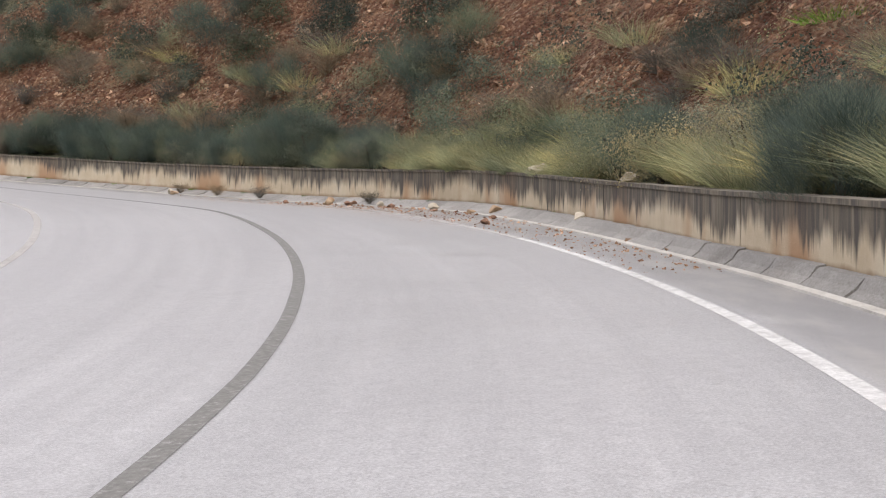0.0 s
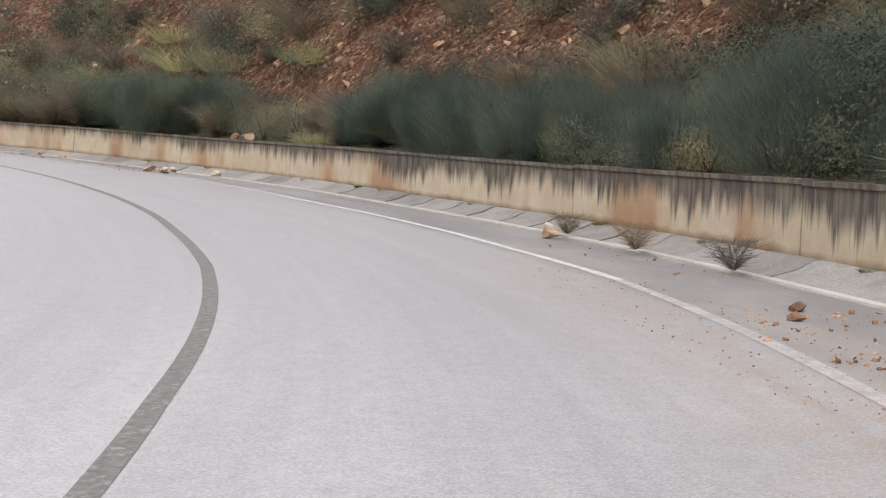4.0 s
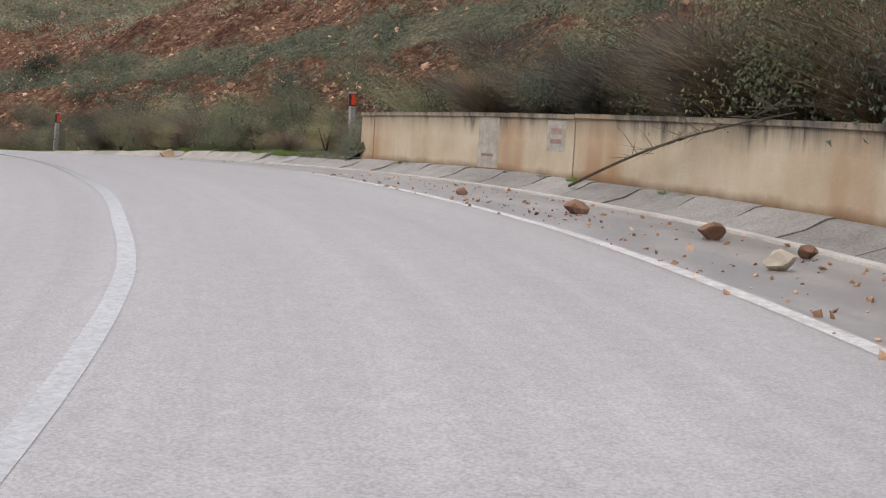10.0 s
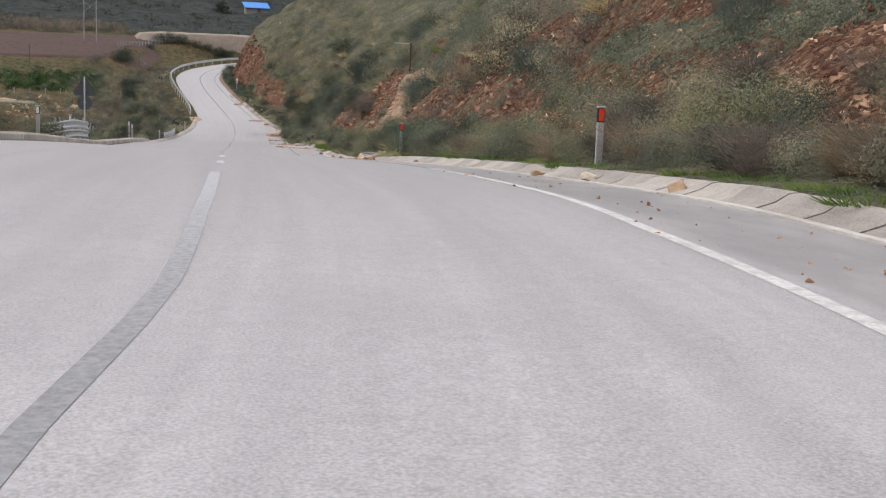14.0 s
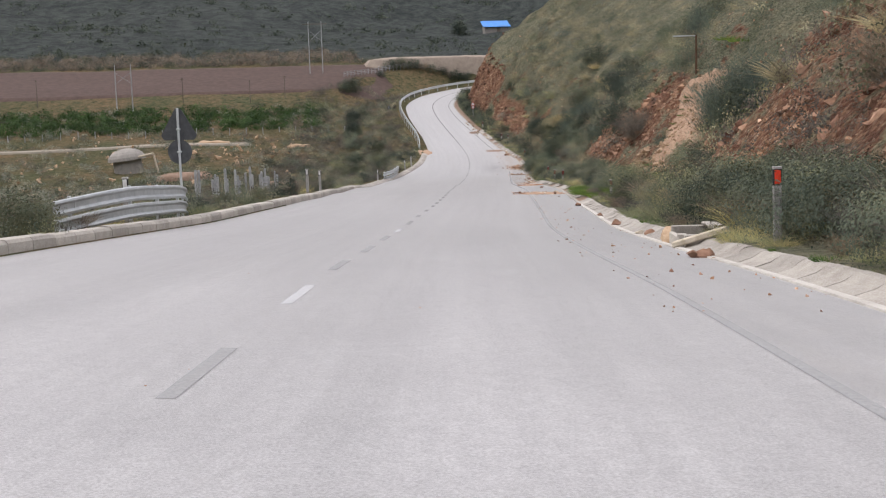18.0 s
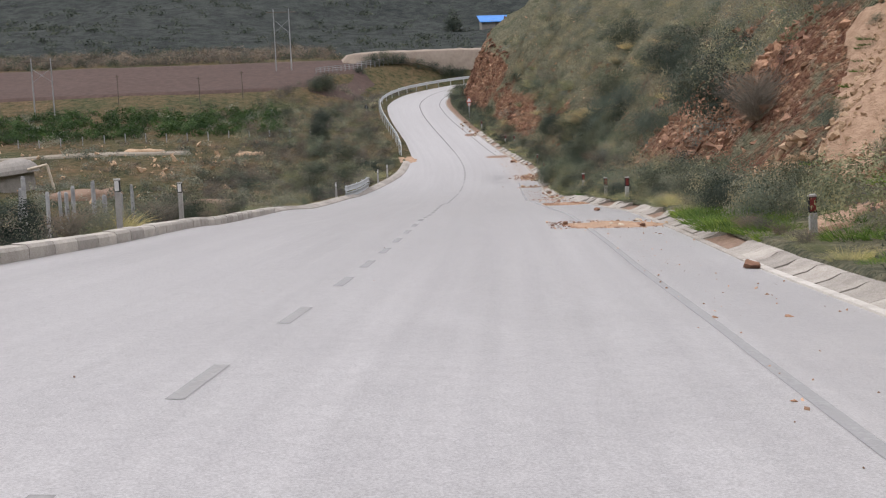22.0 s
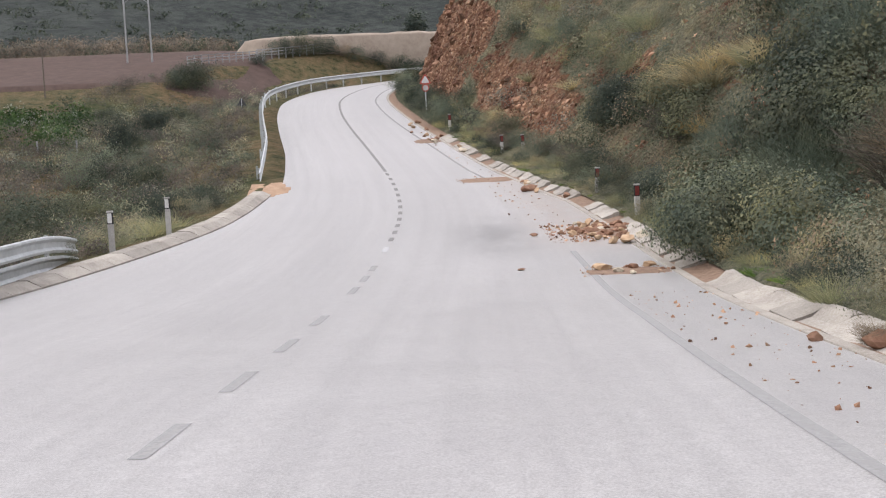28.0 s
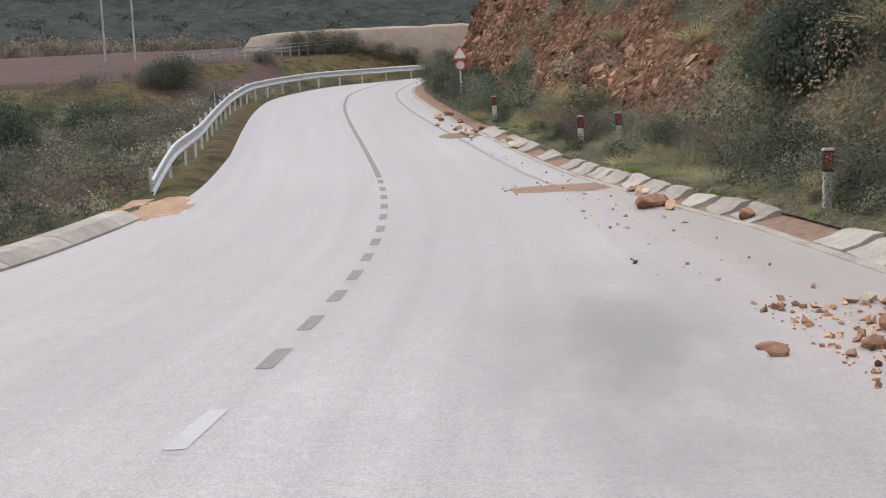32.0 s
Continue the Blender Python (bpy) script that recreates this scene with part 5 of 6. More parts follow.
zoned("verge", "over the rough verge below the kerb", verge_zones(2400, 0.3, 0.95, 0.9), 250, 0.033)
joined_clumps("valley_scrub", "dull green bushes scattered over the valley floor", "scrub", plain_spots(rs, 1100, -203, -95, -10, 60, 0.35, 1.1), M["grey_scrub"], rs, 150, 0.05)
joined_clumps("valley_dark_scrub", "dark round bushes scattered over the valley floor", "scrub", plain_spots(rs, 300, -206, -95, -10, 62, 0.5, 1.3, 0.9), M["dark_shrub"], rs, 190, 0.05)
joined_clumps("valley_brush", "brown dry brush over the valley floor", "scrub", plain_spots(rs, 1000, -204, -95, -10, 60, 0.35, 1.0, 0.5), M["brush"], rs, 120, 0.05)
joined_clumps("orchard", "dense dark green rows of low orchard trees", "orchard", plain_spots(rs, 900, -202.5, -189, -40, 46.5, 0.7, 1.0, 1.2), M["orchard"], rs, 150, 0.08)
joined_clumps("field_trees", "bare brown trees and hedges behind the fields", "trees", plain_spots(rs, 520, -252, -234, -60, 55, 0.7, 1.7, 1.0), M["brush"], rs, 150, 0.07)
joined_clumps("dark_hedge", "dark evergreen hedges behind the fields", "trees", plain_spots(rs, 260, -262, -234, -60, 56, 0.6, 1.5, 0.9), M["dark_shrub"], rs, 150, 0.07)


def far_spots(rnd, n):
    out = []
    dep = bpy.context.evaluated_depsgraph_get()
    for _ in range(n):
        a, r = radians(rnd.uniform(148, 205)), 190 + 420 * rnd.random() ** 1.3
        x, y = -60 + r * math.cos(a), 20 + r * math.sin(a)
        hit, p, _, _, _, _ = scene.ray_cast(dep, (x, y, 900), (0, 0, -1))
        if hit:
            q = rnd.uniform(0.5, 1.5) * (0.6 + r / 320)
            out.append(((x, y, p.z - 0.4), q, q * rnd.uniform(0.5, 0.9)))
    return out


bpy.context.view_layer.update()
joined_clumps("far_hill_scrub", "dark scrub and small trees on the far hill", "scrub", far_spots(rs, 3000), M["dark_shrub"], rs, 26, 0.13)


# ---------------------------------------------------------------- stones
def rock_mesh(seed, mat, sub=2, flat=0.7):
    rnd = random.Random(seed)
    bm = bmesh.new()
    bmesh.ops.create_icosphere(bm, subdivisions=sub, radius=0.5)
    off = rnd.uniform(0, 50)
    cuts = [Vector((rnd.uniform(-1, 1), rnd.uniform(-1, 1), rnd.uniform(-1, 1))).normalized() for _ in range(11)]
    lim = [rnd.uniform(0.2, 0.36) for _ in cuts]
    for v in bm.verts:
        for c, l in zip(cuts, lim):
            k = v.co.dot(c)
            if k > l:
                v.co -= c * (k - l) * 0.98
        v.co *= 1.12 + 0.16 * vnoise(v.co.x * 5 + off, v.co.y * 5, v.co.z * 5)
        v.co.z *= flat
    me = bpy.data.meshes.new("rock")
    bm.to_mesh(me)
    bm.free()
    me.materials.append(mat)
    return me


ROCKS = {(k, n): rock_mesh(40 + i * 7 + n, M[k], 2, 0.6 + 0.1 * n) for i, k in enumerate(("stone_red", "stone_pale", "stone_orange")) for n in range(3)}
WORDS = {"stone_red": "red-brown angular rock fallen on the roadside", "stone_pale": "pale limestone rock lying at the gutter", "stone_orange": "orange-tan broken rock lying on the shoulder"}


def rock(s, d, size, kind, h=0.0, rnd=random.Random(12), stretch=1.0, squat=1.0):
    ob = new("rock", ROCKS[kind, rnd.randrange(3)])
    sc = size * rnd.uniform(0.9, 1.1)
    lift = sc * 0.22 * squat
    ob.matrix_basis = stand(s, d, h + lift, rnd.uniform(0, 360)) @ Matrix.Diagonal((sc * stretch, sc, sc * squat, 1))
    return tagged(ob, WORDS[kind], "rock", group="fallen rocks")


R_, P_, O_ = "stone_red", "stone_pale", "stone_orange"
for row in [(20, 3.94, 0.24, R_), (18.9, 5.2, 0.5, P_), (25, 5.1, 0.28, P_), (29, 4.57, 0.34, O_), (28.4, 4.75, 0.3, R_), (22.5, 5.3, 0.38, O_), (23, 4.96, 0.22, O_), (29.2, 5.4, 0.22, R_),
            (38, 5.25, 0.32, P_), (37.4, 4.95, 0.26, O_), (31, 4.49, 0.16, R_), (30.5, 4.2, 0.14, R_), (26.6, 4.9, 0.2, R_), (27.6, 5.2, 0.24, P_), (21.2, 4.6, 0.15, R_), (18.2, 5.35, 0.3, O_), (17.0, 5.4, 0.22, P_),
            (53.0, 4.18, 0.4, O_, 0.0, random.Random(5), 1.15, 0.72), (53.9, 4.75, 0.2, O_), (52.2, 4.15, 0.16, R_), (52.35, 4.3, 0.14, R_), (51.5, 5.2, 0.3, P_), (53.4, 5.05, 0.26, P_), (53.9, 5.1, 0.2, P_), (65.5, 4.65, 0.3, R_), (64.5, 4.86, 0.2, R_), (64, 4.33, 0.28, P_), (67.5, 4.4, 0.32, R_), (62.6, 4.95, 0.2, O_),
            (60.3, 5.2, 0.26, O_), (59.2, 5.25, 0.3, O_), (69.5, 4.1, 0.18, R_), (81.5, 5.25, 0.36, O_), (81.9, 5.5, 0.3, R_), (86.5, 5.1, 0.22, P_), (96, 5.3, 0.28, P_), (92.5, 5.35, 0.3, O_), (98.2, 5.1, 0.26, O_), (96.8, 5.5, 0.2, P_),
            (119.8, 5.0, 0.3, R_, 0.0, random.Random(6), 1.1, 0.8), (120.0, 5.15, 0.24, R_), (119.7, 4.85, 0.2, R_), (124.5, 5.3, 0.45, O_), (126, 5.6, 0.4, O_), (127.5, 5.4, 0.3, R_), (112, 5.3, 0.18, R_), (133, 5.2, 0.34, R_), (138, 5.15, 0.2, R_), (145, 4.9, 0.25, R_), (128, 5.2, 0.2, P_),
            (160, 4.3, 0.2, R_), (172.5, 4.2, 0.14, R_), (178.4, 5.7, 0.42, O_, 0.15), (179.2, 5.95, 0.34, P_, 0.2), (193.6, 5.0, 0.24, R_, 0.03, random.Random(6), 1.0, 1.0), (194.3, 4.72, 0.16, R_), (186.4, 4.8, 0.2, R_), (187.0, 5.1, 0.28, R_), (186.8, 4.5, 0.12, R_),
            (203.0, 3.75, 0.36, O_, 0.0, random.Random(3), 1.2, 0.7), (202.8, 4.2, 0.24, R_), (203.2, 4.5, 0.2, O_), (206.9, 4.6, 0.4, O_, 0.0, random.Random(4), 1.1, 0.9), (207.3, 4.95, 0.34, P_), (207.0, 4.35, 0.24, O_), (209.8, 4.75, 0.34, R_), (208.9, 2.95, 0.13, R_), (209.0, 3.5, 0.16, R_), (203.5, 2.5, 0.16, R_, 0.0, random.Random(8), 1.5, 0.4), (209.1, 2.98, 0.15, R_, 0.0, random.Random(9), 1.3, 0.6), (219.0, 3.75, 0.5, R_, 0.0, random.Random(10), 1.0, 0.8),
            (218.7, 3.62, 0.42, R_, 0.0, random.Random(2), 1.0, 0.85), (218.4, 3.9, 0.22, O_), (216.8, 4.5, 0.3, R_), (220.4, 3.9, 0.26, O_), (230.2, 3.4, 0.34, P_), (231.4, 3.5, 0.26, O_), (234.6, 3.1, 0.28, R_)]:
    rock(*row)
for s, size, kind in ((21.5, 0.42, P_), (21.9, 0.3, P_), (17.2, 0.36, P_), (51.5, 0.42, O_), (52.1, 0.3, O_)):
    rock(s, slope_base(s) - 0.1, size, kind, float(table(WALL_TOP, s)) - 0.03)

# fallen heaps beside the far gutter
rs = random.Random(52)
for s0, d0, ds, dd, n, big in ((209.2, 4.3, 1.3, 0.62, 84, 0.25), (202.8, 4.2, 0.45, 0.6, 14, 0.2), (153.8, 4.0, 1.0, 0.9, 12, 0.16), (219.6, 4.0, 1.0, 0.4, 10, 0.24), (237, 3.0, 4.0, 0.5, 22, 0.3), (187.4, 4.9, 0.8, 0.4, 10, 0.18), (181.5, 5.0, 1.0, 0.3, 9, 0.2), (192.0, 5.0, 1.2, 0.3, 10, 0.16)):
    for k in range(n):
        rock(s0 + rs.gauss(0, ds * 0.55), d0 + rs.gauss(0, dd * 0.55), big * rs.uniform(0.3, 1.0), rs.choice([R_, R_, R_, R_, O_, O_, P_]), 0.0, rs)


def earth_patch(name, s0, s1, d0, d1, h, mat, label, seed):
    """A thin uneven spill of soil on the paving."""
    ns, nd = 22, 12
    v = []
    for i in range(ns):
        for j in range(nd):
            a, b = i / (ns - 1) * 2 - 1, j / (nd - 1) * 2 - 1
            s, d = (s0 + s1) / 2 + a * (s1 - s0) / 2, (d0 + d1) / 2 + b * (d1 - d0) / 2
            q = math.sqrt(a * a + b * b) + 0.35 * vnoise(s * 1.3, d * 1.6, seed)
            z = h * max(0.0, 1 - q) ** 0.7 * (0.7 + 0.6 * vnoise(s * 4, d * 4, seed + 9)) if q < 1 else 0
            v.append(at(s, d, z - 0.012 if q >= 1 else max(z, 0.003) + 0.004))
    return tagged(new(name, mesh(name, v, grid_faces(ns, nd, True), mat, None, True)), label, "soil")


earth_patch("soil_spill", 152.7, 154.7, 3.0, 5.0, 0.05, M["sand"], "washed orange soil spilled over the shoulder", 1)
earth_patch("stony_patch", 167.2, 170.3, 3.4, 4.85, 0.06, M["sand"], "flat heap of orange gravel on the shoulder", 2)
earth_patch("soil_spill", 202.3, 203.3, 3.5, 4.8, 0.05, M["earth"], "red soil and stones spilled at the gutter", 3)
earth_patch("soil_spill", 208.0, 210.6, 3.8, 5.0, 0.06, M["earth"], "heap of red soil under fallen stones", 4)
earth_patch("soil_spill", 221.5, 222.7, 2.0, 4.1, 0.012, M["earth"], "thin orange soil washed across the shoulder", 5)
earth_patch("soil_spill", 233.4, 234.8, 2.0, 3.3, 0.015, M["earth"], "thin orange soil washed across the shoulder", 6)
earth_patch("soil_spill", 187.5, 188.05, 4.3, 5.1, 0.015, M["earth"], "orange soil washed out of the broken gutter", 7)
earth_patch("soil_spill", 220.6, 224.4, -4.5, -3.2, 0.04, M["sand"], "sandy soil at the gap in the kerb", 8)


def pebbles(name, label, spots, mat):
    base = [Vector(q) * 0.55 for q in ((1, 0.2, 0.1), (0.1, 1, -0.1), (-1, 0.1, 0.15), (-0.1, -1, 0.05), (0.15, 0.1, 0.9), (0.55, 0.6, 0.45), (-0.1, -0.1, -0.8))]
    tri = [(0, 5, 4), (5, 1, 4), (0, 1, 5), (1, 2, 4), (2, 3, 4), (3, 0, 4), (1, 0, 6), (2, 1, 6), (3, 2, 6), (0, 3, 6)]
    rnd = random.Random(len(spots))
    v, f = [], []
    for (x, y, z), size in spots:
        o, ph = len(v), rnd.uniform(0, 60)
        sx, sy, sz = size * rnd.uniform(0.7, 1.4), size * rnd.uniform(0.7, 1.3), size * rnd.uniform(0.45, 0.9)
        turn = Euler((rnd.uniform(-1.1, 1.1), rnd.uniform(-1.1, 1.1), ph)).to_matrix()
        for b in base:
            k = 1 + 0.35 * math.sin(b.x * 9 + ph) * math.cos(b.y * 8 + ph * 2)
            c = turn @ Vector((b.x * sx * k, b.y * sy * k, b.z * sz * k))
            v.append((x + c.x, y + c.y, z + c.z + sz * 0.12))
        f += [tuple(i + o for i in t) for t in tri]
    return tagged(new(name, mesh(name, v, f, mat)), label, "gravel", kind="stuff")


spots = []
for s0, s1, d0, d1, n, big in ((12, 31, 3.5, 5.3, 1500, 0.05), (14, 31, 4.6, 5.5, 260, 0.1), (20, 34, 2.9, 4.0, 1300, 0.02), (32, 37, 4.4, 5.2, 30, 0.06), (52, 56, 3.4, 5.2, 60, 0.06), (58, 73, 3.5, 5.1, 520, 0.06), (76, 99, 3.4, 5.2, 110, 0.06),
                              (112, 140, 3.2, 5.1, 110, 0.07), (140, 152, 3.4, 5.0, 50, 0.05), (167.3, 170.2, 3.45, 4.8, 1200, 0.045), (152.6, 155.0, 2.7, 4.9, 420, 0.06), (221.4, 222.8, 2.0, 4.0, 150, 0.045), (207.4, 210.8, 3.2, 5.0, 620, 0.07), (202.2, 203.6, 3.4, 4.8, 160, 0.05), (140, 156, 3.2, 5.0, 70, 0.03), (170, 200, 3.7, 4.8, 420, 0.05), (171, 186, 3.5, 4.8, 160, 0.06), (210, 240, 2.6, 3.8, 160, 0.07), (100, 200, -1.5, 2.2, 30, 0.025)):
    for _ in range(n):
        s, d = rs.uniform(s0, s1), rs.uniform(d0, d1)
        spots.append((at(s, d, 0.02 if big == 0.045 and s0 == 167.3 else 0.0).tolist(), big * (0.25 + 0.9 * rs.random() ** 2.5)))
pebbles("roadside_gravel", "scattered small stones and grit along the shoulder", spots, M["stone"])
spots = []
for _ in range(23000):
    s = rs.uniform(-4, 112) if rs.random() < 0.8 else rs.uniform(112, 250)
    row = cut_row(s)
    e = row[0] + rs.random() ** 1.2 * (11 if s < 112 else 8)
    p = slope_point(s, e, 0.02)
    if vnoise(s * 0.35, e * 0.5, 8) + 0.25 * rs.uniform(-1, 1) < -0.16:
        continue
    spots.append((p.tolist(), (0.06 + (0.22 if s < 70 else 0.14) * rs.random() ** 4) * (1.0 if s < 112 else 1.2)))
vs = []
for _ in range(260):
    x, y = rs.uniform(-188, -150), rs.uniform(5, 50)
    if rs.random() < 0.5:
        x, y = rs.gauss(-176, 5), rs.gauss(36, 8)
    vs.append(((x, y, ground_height(x, y) + 0.1), 0.12 + 0.5 * rs.random() ** 3))
pebbles("valley_rubble", "pale rubble stones strewn over the waste ground", vs, M["stone_orange"])
crags = []
for _ in range(6000):
    if rs.random() < 0.27:
        s, e = rs.uniform(242, 266), rs.uniform(0.9, 4.2)
    elif rs.random() < 0.58:
        a, b, c, d = rs.choices(OUTCROPS, [q[2] * q[3] for q in OUTCROPS])[0]
        s, e = a + rs.gauss(0, c * 0.45), b + rs.gauss(0, d * 0.45)
    else:
        s, e = rs.uniform(112, 172), rs.uniform(1.9, 6.5)
        if 155 < s < 163:
            continue
    crags.append((slope_point(s, e, 0.08).tolist(), 0.1 + 0.38 * rs.random() ** 2.5))
pebbles("broken_rock", "broken brown rock faces breaking through the bank", crags, M["crag"])
for _ in range(3800):
    s = rs.uniform(64, 112)
    e = rs.uniform(1.9, 4.2) if rs.random() < 0.6 else rs.uniform(6.2, 8.4)
    spots.append((slope_point(s, e, 0.02).tolist(), 0.06 + 0.18 * rs.random() ** 3))
pebbles("scree", "broken red-brown and tan scree stones on the cutting", spots, M["stone"])


# ---------------------------------------------------------------- roadside furniture
def delineator(m, reflector, cap, label):
    top = tagged(new("delineator_post"), label, "marker post", group="marker posts")
    bm = bmesh.new()
    box(bm, 0, 0, 0.38, 0.08, 0.115, 0.96, 0.012)
    part("post_body", bm, M["post"], top)
    bm = bmesh.new()
    box(bm, 0, 0, 0.97, 0.082, 0.117, 0.24, 0.01)
    band = part("post_band", bm, M[cap], top)
    bm = bmesh.new()
    box(bm, -0.046, 0, 0.975, 0.014, 0.088, 0.2, 0.004)
    part("reflector", bm, M[reflector], band, "bright reflector strip")
    bm = bmesh.new()
    box(bm, 0, 0, 1.105, 0.09, 0.125, 0.035, 0.006)
    part("post_cap", bm, M["post"], top)
    top.matrix_basis = m
    return top


right_post = dull_post = None
for s, d, lean in ((77.6, 7.0, -2), (87.7, 6.0, 2), (98.3, 6.15, 0), (119.5, 6.05, -1), (147.3, 6.3, -2), (164.5, 5.6, 1), (169.0, 5.5, 0), (181.0, 5.85, 0), (192.6, 6.05, 1), (210.2, 5.05, 0), (215.8, 5.15, 2), (226.2, 4.9, -2), (227.6, 4.4, 0), (236, 3.9, 0)):
    e = max(0.05, d - slope_base(s))
    m = stand(s, slope_base(s) + e, hill_height(s, e) - (0.45 if s > 200 else 0.28 if 179 < s < 190 else 0.5 if 140 < s < 170 else 0.13 if 80 < s < 100 else 0.26 if 190 < s < 200 else 0.0), 0, lean)
    if s > 200 or 140 < s < 182:
        if dull_post is None:
            dull_post = delineator(m, "dark_red", "black", "grey concrete marker post with a dull dark red reflector")
        else:
            copy_thing(dull_post, m)
    elif right_post is None:
        right_post = delineator(m, "red", "black", "grey concrete marker post with a red reflector beside the gutter")
    else:
        copy_thing(right_post, m @ Matrix.Scale(0.84 if s > 190 else 1.0, 4))
left_post = None
for s, d in ((105.5, 0.4), (118.8, 0.45), (127.5, 0.5), (153.8, 0.4), (160.3, 0.4), (197.2, 0.15), (208.5, 0.15), (212.0, 0.2)):
    p = verge_point(s, d) - np.array([0.0, 0.0, 0.25 if s > 190 else 0.05])
    m = Matrix.Translation(p.tolist()) @ Matrix.Rotation(heading(s), 4, "Z")
    if left_post is None:
        left_post = delineator(m, "white", "black", "grey marker post with a black and white head on the verge")
    else:
        copy_thing(left_post, m)

BEAM = [(0.0, -0.155), (0.035, -0.14), (0.05, -0.1), (0.0, -0.05), (0.0, 0.05), (0.05, 0.1), (0.035, 0.14), (0.0, 0.155)]


def guardrail(name, pts, label, post_gap=2.0, foot=0.75, rows=1):
    """A corrugated beam on posts along pts, each (place, outward normal)."""
    top = tagged(new(name), label, "guardrail")
    top.location = pts[0][0]
    inv = Vector(pts[0][0])
    for row in range(rows):
        v = []
        for p, n in pts:
            for sgn in (1, -1):
                for q, z in (BEAM if sgn == 1 else BEAM[::-1]):
                    w = Vector(p) - inv + Vector(n) * (q + (0.006 if sgn == 1 else 0.0))
                    v.append((w.x, w.y, w.z + z - row * 0.36))
        k = 2 * len(BEAM)
        f = []
        for i in range(len(pts) - 1):
            for j in range(k):
                f.append((i * k + j, i * k + (j + 1) % k, (i + 1) * k + (j + 1) % k, (i + 1) * k + j))
        f += [tuple(range(k)), tuple(range((len(pts) - 1) * k + k - 1, (len(pts) - 1) * k - 1, -1))]
        part("beam", mesh("beam", v, f, M["steel"], None, False), None, top)
    acc = post_gap
    for i in range(1, len(pts) - 1):
        acc += (Vector(pts[i][0]) - Vector(pts[i - 1][0])).length
        if acc >= post_gap:
            acc = 0
            p, n = Vector(pts[i][0]) - inv, Vector(pts[i][1])
            ang = math.atan2(n.y, n.x)
            bm = bmesh.new()
            box(bm, p.x - n.x * 0.12, p.y - n.y * 0.12, p.z - foot / 2 + 0.02, 0.06, 0.1, foot + 0.3, 0.008, Matrix.Rotation(ang, 4, "Z"))
            part("rail_post", bm, M["steel"], top)
            bm = bmesh.new()
            box(bm, p.x - n.x * 0.045, p.y - n.y * 0.045, p.z, 0.1, 0.08, 0.2, 0.006, Matrix.Rotation(ang, 4, "Z"))
            part("spacer", bm, M["steel"], top)
    return top


def rail_points(s0, s1, off, height, flare0=0.0, flare1=0.0, dip0=0.0, dip1=0.0, step=0.5, run=3.0, line=None):
    out = []
    for s in np.arange(s0, s1 + 1e-6, step):
        a = max(0.0, 1 - (s - s0) / run)
        b = max(0.0, 1 - (s1 - s) / run)
        d = (float(table(LEFT, s)) if line is None else line) - off - flare0 * a * a - flare1 * b * b
        p = at(s, d, height - dip0 * a * a - dip1 * b * b)
        h = heading(s)
        out.append((p.tolist(), (math.sin(h), -math.cos(h), 0.0)))
    return out


guardrail("guardrail", rail_points(125.0, 133.4, 0.5, 0.78, 0.9, 0.5, 0.3, 0.22), "short galvanised double-wave guardrail with bent ends", 2.0, 0.7, 2)
guardrail("guardrail", rail_points(198.6, 207.6, 0.6, 0.62, 0.5, 0.1, 0.1, 0.25, line=-5.35), "short galvanised guardrail with bent ends by the kerb", 2.0, 0.6, 2)
guardrail("guardrail", rail_points(225.2, 296, 0.7, 0.62, 0.1, 0, 0.5, 0), "long galvanised guardrail following the bend", 2.0, 0.6, 1)


def road_sign(m, height, back):
    top = tagged(new("road_sign"), "grey-backed triangle over a round road sign on one pole" if back else "red-rimmed warning triangle over a round sign on one pole", "road sign")
    bm = bmesh.new()
    cyl(bm, 0, 0, -0.3, height, 0.032, None, 12)
    part("pole", bm, M["steel"], top)
    x = 0.04
    size = 0.85 if back else 0.5

    def plate(name, pts, mat, xx, label=""):
        v = [(xx, a, b) for a, b in pts] + [(xx + 0.014, a, b) for a, b in pts]
        n = len(pts)
        f = [tuple(range(n)), tuple(range(2 * n - 1, n - 1, -1))] + [(i, i + n, (i + 1) % n + n, (i + 1) % n) for i in range(n)]
        return part(name, mesh(name, v, f, mat), None, top, label)

    def tri(r):
        out = []
        for k in range(3):
            a0 = math.pi / 2 + k * 2.0944
            for t in (-0.16, 0.0, 0.16):
                out.append((math.cos(a0 + t) * r * (0.97 if t else 1.0), height - size * 0.58 + math.sin(a0 + t) * r * (0.97 if t else 1.0)))
        return out

    disc = lambda r: [(math.cos(k * 0.2618) * r, height - size * 1.28 + math.sin(k * 0.2618) * r) for k in range(24)]
    if back:
        plate("triangle_plate", tri(size * 0.577), M["signback"], x)
        plate("round_plate", disc(size * 0.36), M["signback"], x)
        for z in (height - size * 0.62, height - size * 1.28):
            bm = bmesh.new()
            box(bm, -0.005, 0, z, 0.09, 0.1, 0.05, 0.008)
            part("clamp", bm, M["steel"], top)
    else:
        plate("triangle_plate", tri(size * 0.577), M["sign_red"], -x - 0.014, "red-rimmed triangle plate")
        plate("triangle_face", tri(size * 0.4), M["white"], -x - 0.03)
        plate("round_plate", disc(size * 0.36), M["sign_red"], -x - 0.014, "red-rimmed round plate")
        plate("round_face", disc(size * 0.26), M["white"], -x - 0.03)
    top.matrix_basis = m
    return top


